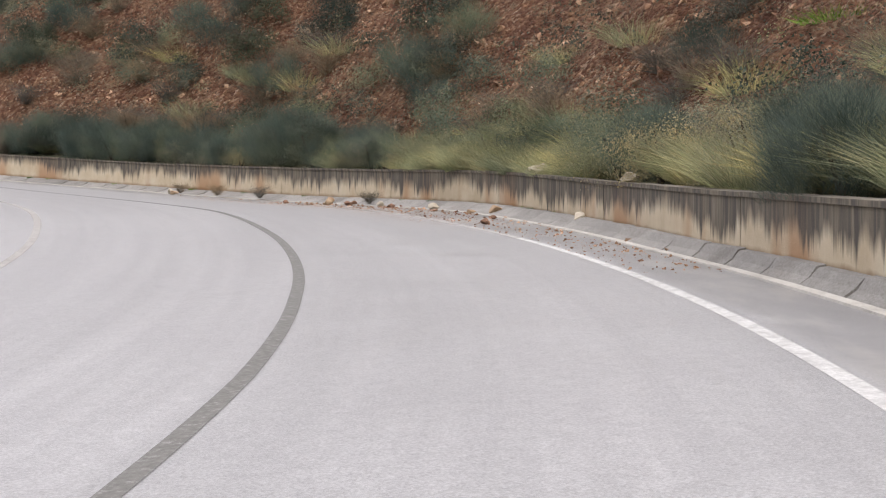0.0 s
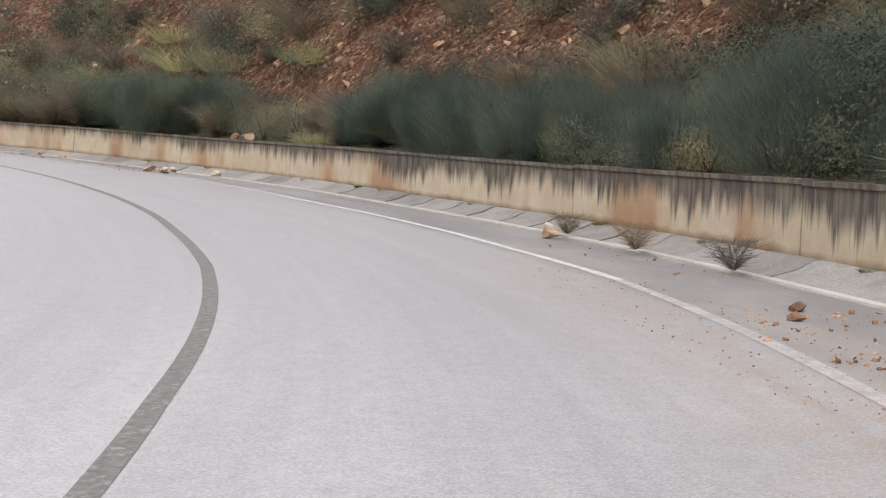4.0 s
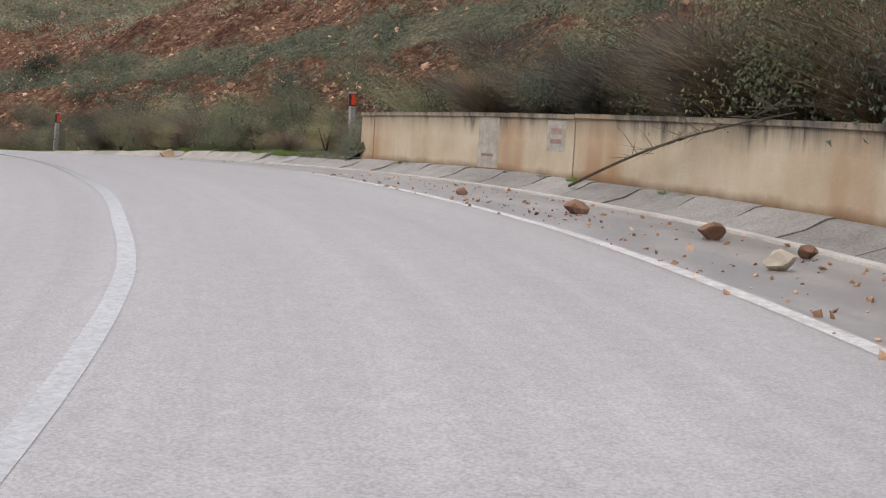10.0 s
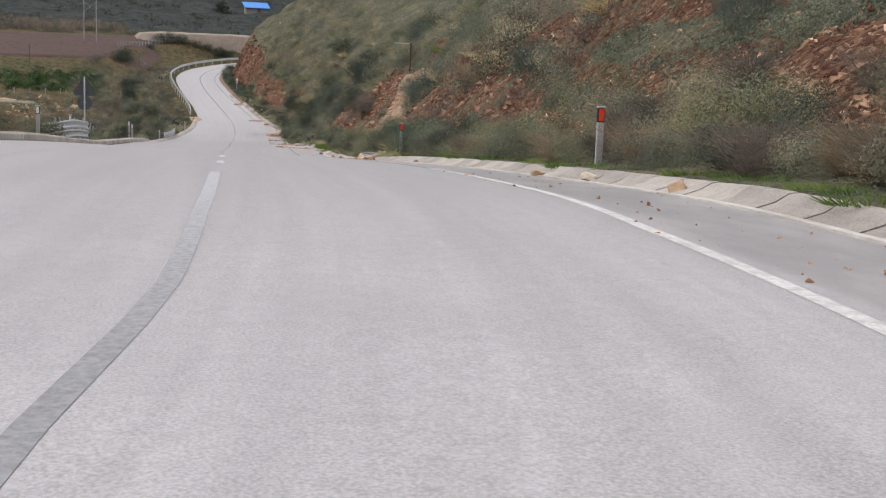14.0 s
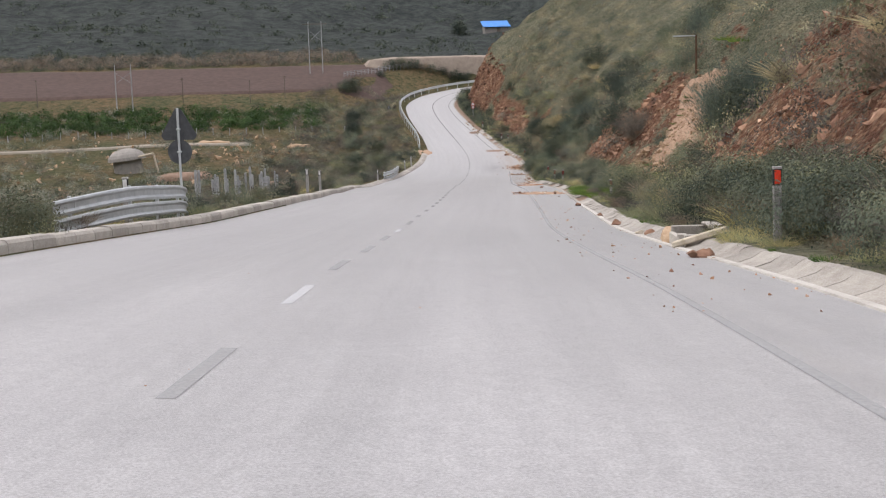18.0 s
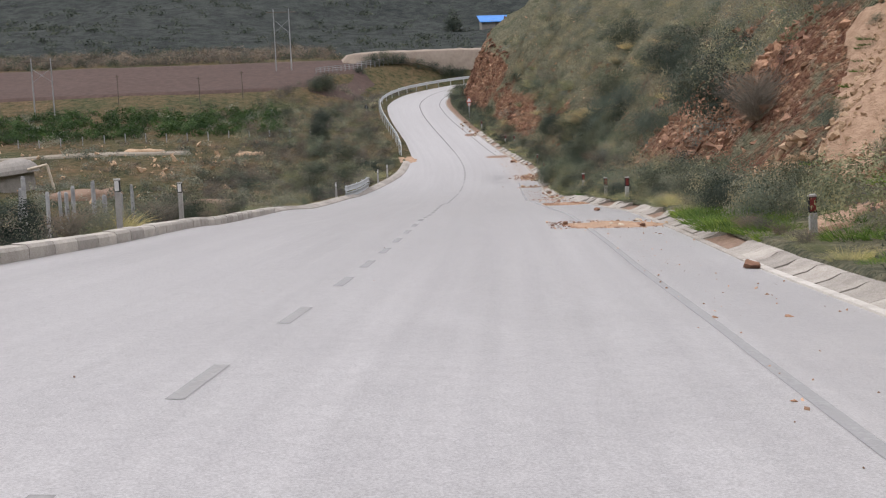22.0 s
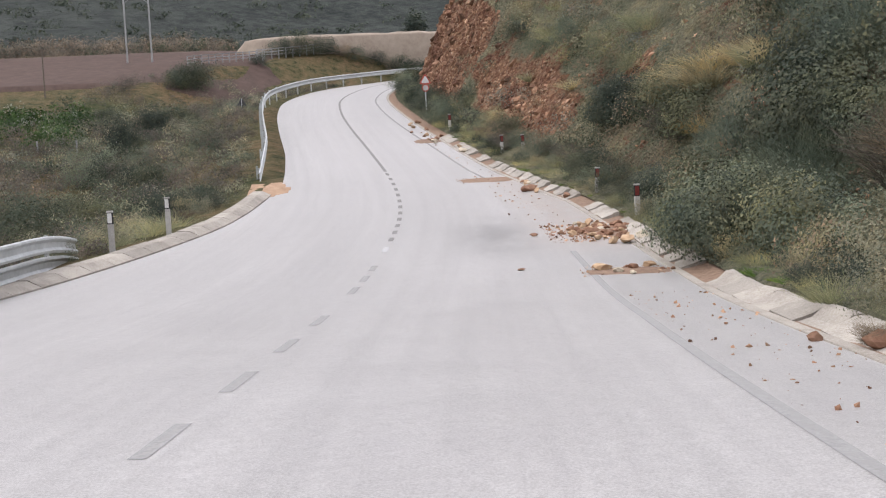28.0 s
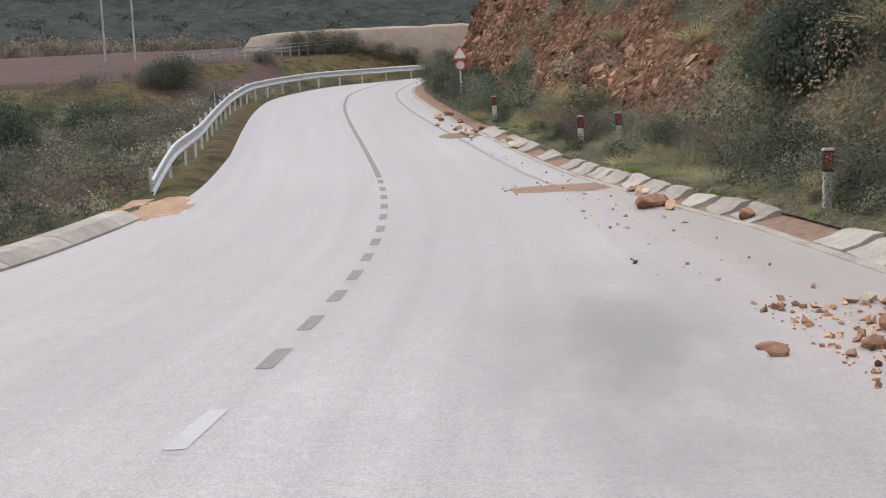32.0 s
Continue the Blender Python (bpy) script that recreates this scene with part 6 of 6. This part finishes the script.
road_sign(Matrix.Translation((-77.2, 37.1, 0.6)) @ Matrix.Rotation(heading(131), 4, "Z"), 3.0, True)
e = 0.15
road_sign(stand(242.2, slope_base(242.2) + e, hill_height(242.2, e), 0), 1.95, False)
p = verge_point(252, 1.6)
road_sign(Matrix.Translation(p.tolist()) @ Matrix.Rotation(heading(250), 4, "Z"), 1.3, True).scale = (0.6, 0.6, 0.6)


def inlet(s):
    top = tagged(new("drain_inlet"), "beige concrete drain inlet box with a dark slot", "drain")
    for name, (cx, cy, cz, sx, sy, sz), mat in (("side_wall", (-0.8, -0.35, 0.2, 0.14, 0.95, 0.5), "kerb"), ("side_wall", (0.8, -0.35, 0.2, 0.14, 0.95, 0.5), "kerb"),
                                               ("back_wall", (0, -0.84, 0.24, 1.74, 0.14, 0.58), "kerb"), ("front_sill", (0, 0.12, 0.12, 1.5, 0.12, 0.34), "kerb"),
                                               ("cover_beam", (0, -0.66, 0.5, 1.76, 0.2, 0.08), "kerb"), ("pit_floor", (0, -0.35, 0.02, 1.5, 0.85, 0.06), "rust"), ("pier", (-0.62, 0.14, 0.2, 0.2, 0.2, 0.5), "kerb")):
        bm = bmesh.new()
        box(bm, cx, cy, cz, sx, sy, sz, 0.018)
        part(name, bm, M[mat], top)
    top.matrix_basis = stand(s, float(table(STRIP, s)) + 0.3, 0.0) @ Matrix.Diagonal((0.85, 0.8, 0.62, 1))
    bm = bmesh.new()
    box(bm, 0, 0, 0, 0.95, 0.2, 0.1, 0.02)
    me = bpy.data.meshes.new("broken_slab")
    bm.to_mesh(me)
    bm.free()
    me.materials.append(M["stone_pale"])
    ob = tagged(new("broken_slab", me), "pale broken concrete slab leaning on the drain inlet", "slab")
    ob.matrix_basis = stand(s - 1.0, float(table(STRIP, s)) + 0.4, 0.2, 68) @ Matrix.Rotation(radians(18), 4, "Y")


inlet(123.3)


def wall_mark(s, w, h0, h1, dark):
    o = float(table(STRIP, s) + table(WALL_OFF, s))
    top = tagged(new("painted_mark"), "pale painted patch with faded grey writing on the wall", "marking")
    v = [at(s + a, o - 0.004, h) for a, h in ((-w / 2, h0), (w / 2, h0), (w / 2, h1), (-w / 2, h1))]
    part("patch", mesh("patch", v, [(0, 1, 2, 3)], M["limewash"]), None, top)
    for k, (a, b) in enumerate(dark):
        v = [at(s + x, o - 0.008, h) for x, h in ((-w * 0.3, a), (w * 0.3, a), (w * 0.3, b), (-w * 0.3, b))]
        part("writing_bar", mesh("writing_bar", v, [(0, 1, 2, 3)], M["faint_red"]), None, top)


wall_mark(72.0, 0.5, 0.2, 0.92, ((0.36, 0.4),))
wall_mark(70.4, 0.42, 0.5, 0.9, ((0.6, 0.66), (0.72, 0.8)))


def branch():
    top = tagged(new("fallen_branch"), "long thin bare branch leaning on the wall", "branch")
    a, b = Vector(at(69.6, 5.55, 0.12)), Vector(at(66.2, 5.86, 1.06))
    v, f = [], []
    n = 6
    for k in range(12):
        t = k / 11
        c = a.lerp(b, t) + Vector((0, 0, 0.12 * math.sin(t * 3.1)))
        r = 0.016 * (1 - 0.75 * t) + 0.004
        for j in range(n):
            q = j * 6.283 / n
            v.append(c + Vector((math.cos(q) * r, math.sin(q) * r * 0.5, math.sin(q) * r)))
    for k in range(11):
        for j in range(n):
            f.append((k * n + j, k * n + (j + 1) % n, (k + 1) * n + (j + 1) % n, (k + 1) * n + j))
    part("bough", mesh("bough", v, f, M["bark"]), None, top)
    rnd = random.Random(4)
    tv, tf = blades(60, rnd, lambda q: (a.lerp(b, q.uniform(0.3, 1.0)) + Vector((0, 0, 0.1)), (q.uniform(-1, 1), q.uniform(-1, 1), q.uniform(-0.3, 1)), q.uniform(0.2, 0.55)), 0.006, 0.1)
    part("twig", mesh("twig", tv, tf, M["brush"]), None, top)


branch()

# ---------------------------------------------------------------- valley things
def flat_patch(name, corners, mat, label, category, lift=0.06, n=24, kind="structure"):
    v = []
    (x0, y0), (x1, y1), (x2, y2), (x3, y3) = corners
    for i in range(n):
        for j in range(n):
            a, b = i / (n - 1), j / (n - 1)
            x = (x0 * (1 - a) + x1 * a) * (1 - b) + (x3 * (1 - a) + x2 * a) * b
            y = (y0 * (1 - a) + y1 * a) * (1 - b) + (y3 * (1 - a) + y2 * a) * b
            w = 0.8 * vnoise(x * 0.2, y * 0.2, 7)
            rim = min(a, 1 - a, b, 1 - b)
            v.append((x + w, y, ground_height(x + w, y) + (lift if rim > 0.01 else -0.4)))
    return tagged(new(name, mesh(name, v, grid_faces(n, n), mat, None, True)), label, category, kind=kind)


flat_patch("farm_track", [(-176.0, -20), (-179.4, 40.5), (-180.9, 40.5), (-178.2, -20)], M["white_track"], "pale gravel farm track across the valley", "track", 0.16)
flat_patch("ploughed_field", [(-208.5, -50), (-211.5, 60), (-231, 63), (-232, -50)], M["field"], "red-brown ploughed field", "field", 0.2)


def mound(name, x, y, lx, ly, h, mat, label, seed, lift=0.0, rough=0.35):
    n = 26
    base = ground_height(x, y) + lift
    v = []
    for i in range(n):
        for j in range(n):
            a, b = i / (n - 1) * 2 - 1, j / (n - 1) * 2 - 1
            q = max(0.0, 1 - (abs(a) ** 4 + abs(b) ** 4))
            px, py = x + a * lx, y + b * ly
            v.append((px, py, (ground_height(px, py) if q == 0 else base) - 0.1 + h * q ** 0.45 * (0.8 + rough * vnoise(px * 0.8, py * 0.8, seed))))
    return tagged(new(name, mesh(name, v, grid_faces(n, n), mat, None, True)), label, "mound")


mound("sand_bank", -230, 66.5, 2.6, 11.2, 0.9, M["bank_sand"], "long pale sand embankment", 2, 0.45, 0.14)
mound("earth_mound", -150.5, 41.2, 1.7, 2.2, 0.9, M["earth"], "mound of orange earth on waste ground", 3)
mound("earth_mound", -157.0, 32.5, 1.6, 2.6, 0.8, M["earth"], "mound of orange earth on waste ground", 4)
mound("earth_mound", -181.0, 34.5, 0.9, 1.8, 0.5, M["stone_orange"], "low heap of tan rubble by the track", 5)
mound("earth_mound", -177.5, 43.5, 0.8, 1.4, 0.4, M["stone_orange"], "low heap of tan rubble by the track", 6)
for x, y, size in ((-226.5, 68.6, 1.5), (-226.8, 60.0, 1.5), (-226.8, 61.2, 1.55), (-226.8, 58.8, 1.45), (-226.8, 62.6, 1.35), (-226.8, 65.0, 1.0), (-226.8, 66.6, 1.2), (-226.8, 70.4, 1.2), (-226.8, 63.8, 1.15), (-226.8, 72.4, 1.0), (-226.8, 67.8, 1.1), (-226.8, 69.4, 1.0), (-226.8, 71.4, 1.15), (-221.5, 57.0, 0.9)):
    plant("brush" if 1.05 < size < 1.18 else "dark_shrub", (x, y, ground_height(x, y) - 0.1), size * 1.3, rs)


def field_fence(x0, y0, x1, y1, n, height):
    top = tagged(new("field_fence"), "pale weathered rail fence round a field plot", "fence", group="field fences")
    a, b = Vector((x0, y0, ground_height(x0, y0))), Vector((x1, y1, ground_height(x1, y1)))
    rnd = random.Random(n)
    tops = []
    for k in range(n):
        q = a.lerp(b, k / (n - 1))
        q.z = ground_height(q.x, q.y) + 0.15
        bm = bmesh.new()
        box(bm, q.x, q.y, q.z + height / 2 - 0.2, 0.09, 0.09, height + 0.4 + rnd.uniform(-0.06, 0.08), 0.01)
        part("post", bm, M["stake"], top)
        tops.append(q)
    for f in (0.35, 0.65, 0.95):
        v = []
        for q in tops:
            z = q.z + height * f + rnd.uniform(-0.02, 0.02)
            v += [(q.x + 0.05, q.y, z - 0.03), (q.x + 0.05, q.y, z + 0.03), (q.x + 0.02, q.y, z + 0.03), (q.x + 0.02, q.y, z - 0.03)]
        faces = [(k * 4 + j, k * 4 + (j + 1) % 4, k * 4 + 4 + (j + 1) % 4, k * 4 + 4 + j) for k in range(n - 1) for j in range(4)]
        part("rail", mesh("rail", v, faces, M["stake"]), None, top)


field_fence(-220.5, 51.7, -223.5, 57.4, 12, 0.75)
field_fence(-224.6, 57.0, -227.4, 62.2, 10, 0.75)


def bunker(x, y):
    top = tagged(new("bunker"), "small domed concrete bunker tilted on the field", "bunker")
    z = ground_height(x, y) + 0.2
    bm = bmesh.new()
    cyl(bm, 0, 0, -0.6, 1.05, 1.35, 1.3, 20)
    part("bunker_wall", bm, M["bunker"], top)
    bm = bmesh.new()
    bmesh.ops.create_uvsphere(bm, u_segments=24, v_segments=12, radius=1.75)
    bmesh.ops.delete(bm, geom=[v for v in bm.verts if v.co.z < -0.05], context="VERTS")
    bmesh.ops.scale(bm, vec=(1, 1, 0.62), verts=bm.verts)
    bmesh.ops.translate(bm, vec=(0, 0, 1.0), verts=bm.verts)
    part("dome", bm, M["bunker"], top)
    for a, b in (((1.3, 1.2, 1.2), (1.8, 2.6, 1.35)), ((1.8, 2.6, 1.35), (1.9, 2.8, -0.4))):
        bm = bmesh.new()
        va, vb = Vector(a), Vector(b)
        cyl(bm, 0, 0, 0, (vb - va).length, 0.09, 0.09, 8)
        bmesh.ops.transform(bm, matrix=Matrix.Translation(va) @ (vb - va).to_track_quat("Z", "Y").to_matrix().to_4x4(), verts=bm.verts)
        part("broken_beam", bm, M["stone_pale"], top)
    top.matrix_basis = Matrix.Translation((x, y, z - 0.1)) @ Matrix.Rotation(radians(6), 4, "X")


bunker(-162.5, 27.2)
stake = None
rs = random.Random(9)
for k in range(24):
    s = 147.0 + k * 0.95 + rs.uniform(-0.2, 0.2)
    p = verge_point(s, 3.6 + 0.4 * math.sin(k * 1.7))
    m = Matrix.Translation(p.tolist()) @ Matrix.Rotation(rs.uniform(-0.05, 0.05), 4, "Y") @ Matrix.Rotation(rs.uniform(0, 1), 4, "Z")
    if stake is None:
        stake = tagged(new("fence_stake"), "slim grey concrete fence stake in the weeds", "fence post", group="fence stakes")
        bm = bmesh.new()
        box(bm, 0, 0, 0.7, 0.09, 0.09, 1.7, 0.012)
        part("stake_body", bm, M["stake"], stake)
        bm = bmesh.new()
        box(bm, 0, 0, 1.56, 0.07, 0.07, 0.05, 0.01)
        part("stake_head", bm, M["stake"], stake)
        stake.matrix_basis = m
    else:
        copy_thing(stake, m).scale = (1, 1, rs.uniform(0.75, 1.1))
field_stake = None
for k in range(34):
    y = -12 + k * 1.85
    x = -186.6 + 0.5 * math.sin(k)
    m = Matrix.Translation((x, y, ground_height(x, y) - 0.05))
    if field_stake is None:
        field_stake = tagged(new("field_stake"), "small pale field fence stake by the orchard", "fence post", group="orchard fence stakes")
        bm = bmesh.new()
        box(bm, 0, 0, 0.4, 0.08, 0.08, 0.9, 0.01)
        part("stake_body", bm, M["stake"], field_stake)
        field_stake.matrix_basis = m
    else:
        copy_thing(field_stake, m)


def pole_pair(x, y, gap, height, tone):
    top = tagged(new("power_pole"), "twin-leg timber power pole with a cross brace", "power pole", group="power poles")
    for dy in (0, gap):
        bm = bmesh.new()
        cyl(bm, 0, dy, -0.5, height, 0.075, 0.05, 10)
        part("pole_leg", bm, M[tone], top)
    for z0, z1 in ((height * 0.62, height * 0.84), (height * 0.84, height * 0.62)):
        bm = bmesh.new()
        va, vb = Vector((0, 0, z0)), Vector((0, gap, z1))
        cyl(bm, 0, 0, 0, (vb - va).length, 0.02, 0.02, 6)
        bmesh.ops.transform(bm, matrix=Matrix.Translation(va) @ (vb - va).to_track_quat("Z", "Y").to_matrix().to_4x4(), verts=bm.verts)
        part("brace", bm, M[tone], top)
    bm = bmesh.new()
    box(bm, 0, gap / 2, height * 0.95, 0.06, gap * 1.9, 0.09, 0.01)
    part("crossarm", bm, M["timber"], top)
    top.location = (x, y, ground_height(x, y) - 0.05)


pole_pair(-224, 47.1, 1.85, 7.6, "stake")
pole_pair(-201.5, 22.3, 1.9, 6.2, "stake")
for x, y, h in ((-207, 30.0, 3.2), (-206, 38.5, 3.0), (-208, 43.0, 3.0), (-207, 12.0, 3.6)):
    top = tagged(new("single_pole"), "thin single pole standing in the fields", "pole")
    bm = bmesh.new()
    cyl(bm, 0, 0, -0.4, h, 0.05, 0.035, 8)
    part("pole_shaft", bm, M["timber"], top)
    bm = bmesh.new()
    box(bm, 0, 0, h * 0.93, 0.05, 0.5, 0.06, 0.008)
    part("crossarm", bm, M["timber"], top)
    top.location = (x, y, ground_height(x, y) - 0.05)


def arm_post():
    s, e = 162.9, 6.6
    p = slope_point(s, e)
    top = tagged(new("arm_post"), "rusty pole with one horizontal arm on the hillside", "pole")
    bm = bmesh.new()
    cyl(bm, 0, 0, -0.3, 1.9, 0.06, 0.05, 10)
    part("pole_shaft", bm, M["rust"], top)
    bm = bmesh.new()
    box(bm, 0, 0.55, 1.86, 0.06, 1.15, 0.06, 0.01)
    part("arm", bm, M["steel"], top)
    top.matrix_basis = Matrix.Translation(p.tolist()) @ Matrix.Rotation(heading(s), 4, "Z")


arm_post()


def path_up():
    """A bare sandy track worn up the bank, with two smaller patches."""
    n, k = 44, 26
    v = []
    for i in range(n):
        a = i / (n - 1)
        far = np.interp(a, [0, 0.25, 0.5, 0.8, 1], [157.0, 158.8, 160.9, 162.9, 162.0]), np.interp(a, [0, 0.5, 0.8, 1], [3.5, 5.1, 6.0, 7.2])
        low = np.interp(a, [0, 0.5, 0.8, 1], [153.9, 156.6, 159.0, 160.6]), np.interp(a, [0, 0.5, 0.8, 1], [3.6, 5.8, 7.0, 7.7])
        for j in range(k):
            w = j / (k - 1)
            u = -0.12 + 1.24 * w
            s, e = low[0] * (1 - u) + far[0] * u, low[1] * (1 - u) + far[1] * u
            rim = min(w, 1 - w) + 0.13 * fbm(s * 1.1, e * 1.1, 3.0, 4)
            v.append(slope_point(s, e, (-0.1 - 0.09 * fbm(s * 2.2, e * 2.2, 6.0, 4)) if rim > 0.09 and 0.02 < a < 0.98 else 0.22))
    tagged(new("sandy_path", mesh("sandy_path", v, grid_faces(n, k, True), M["sand"], None, True)), "bare sandy orange path climbing the bank", "path", kind="structure")
    for s0, e0, ls, le, seed in ((149.0, 1.6, 1.6, 0.8, 5),):
        n = 16
        v = []
        for i in range(n):
            for j in range(n):
                a, b = i / (n - 1) * 2 - 1, j / (n - 1) * 2 - 1
                s, e = s0 + a * ls + b * 0.5, max(0.1, e0 + b * le + a * 0.6)
                q = math.sqrt(a * a + b * b) + 0.5 * vnoise(s * 1.1, e * 1.4, seed)
                v.append(slope_point(s, e, -0.08 if q < 0.85 else 0.25))
        tagged(new("sandy_patch", mesh("sandy_patch", v, grid_faces(n, n, True), M["sand"], None, True)), "bare sandy orange patch worn into the bank", "soil", kind="structure")


path_up()
grit = []
rs = random.Random(404)
for _ in range(900):
    a, u = rs.random(), rs.random() if rs.random() < 0.5 else rs.choice((0.0, 1.0)) + rs.gauss(0, 0.1)
    s, e = (153.9 + 6.7 * a) * (1 - u) + (157.0 + 5.6 * a) * u, (3.6 + 4.0 * a) * (1 - u) + (3.5 + 3.4 * a) * u
    grit.append((slope_point(s, e, -0.1).tolist(), 0.04 + 0.2 * rs.random() ** 5))
for _ in range(260):
    s, e = rs.uniform(154.5, 160), rs.uniform(2.3, 3.8)
    grit.append((slope_point(s, e, -0.02).tolist(), 0.1 + 0.35 * rs.random() ** 3))
pebbles("path_stones", "loose orange-tan stones on the sandy path", grit, M["stone_orange"])
for _ in range(26):
    a, u = rs.random(), rs.choice((-0.12, 1.12)) + rs.gauss(0, 0.05)
    s, e = (153.9 + 6.7 * a) * (1 - u) + (157.0 + 5.6 * a) * u, (3.6 + 4.0 * a) * (1 - u) + (3.5 + 3.4 * a) * u
    plant(rs.choice(["green_grass", "shrub", "green_grass", "pale_shrub"]), slope_point(s, e), rs.uniform(0.4, 0.7), rs)


def far_house(x, y):
    bpy.context.view_layer.update()
    _, p, _, _, _, _ = scene.ray_cast(bpy.context.evaluated_depsgraph_get(), (x, y, 900), (0, 0, -1))
    top = tagged(new("shed"), "far low shed with a bright blue sheet roof", "shed")
    bm = bmesh.new()
    box(bm, 0, 0, 0.6, 3.0, 6.0, 2.0, 0.02)
    part("shed_wall", bm, M["bunker"], top)
    bm = bmesh.new()
    box(bm, 0, 0, 2.1, 4.4, 7.0, 0.12, 0.02, Matrix.Rotation(radians(22), 4, "Y"))
    part("shed_roof", bm, M["blue"], top)
    bm = bmesh.new()
    box(bm, 1.52, 0.5, 0.7, 0.06, 0.9, 1.6, 0.01)
    part("shed_door", bm, M["timber"], top)
    top.location = (x, y, p.z - 0.1)
    top.scale = (0.8, 0.8, 0.8)
    rnd = random.Random(2)
    tree = tagged(new("round_tree"), "dark rounded evergreen tree near the shed", "tree")
    tv, tf = leaves(900, rnd, crown_centres(rnd, 40, 2.6, 4.4), 0.45, 0.26)
    part("crown", mesh("crown", tv, tf, M["dark_shrub"]), None, tree)
    bm = bmesh.new()
    cyl(bm, 0, 0, -0.5, 2.2, 0.25, 0.14, 8)
    part("trunk", bm, M["bark"], tree)
    tree.location = (x - 2, y - 7.0, p.z - 0.6)
    tree.scale = (0.75, 0.75, 0.75)


far_house(-291, 87.6)
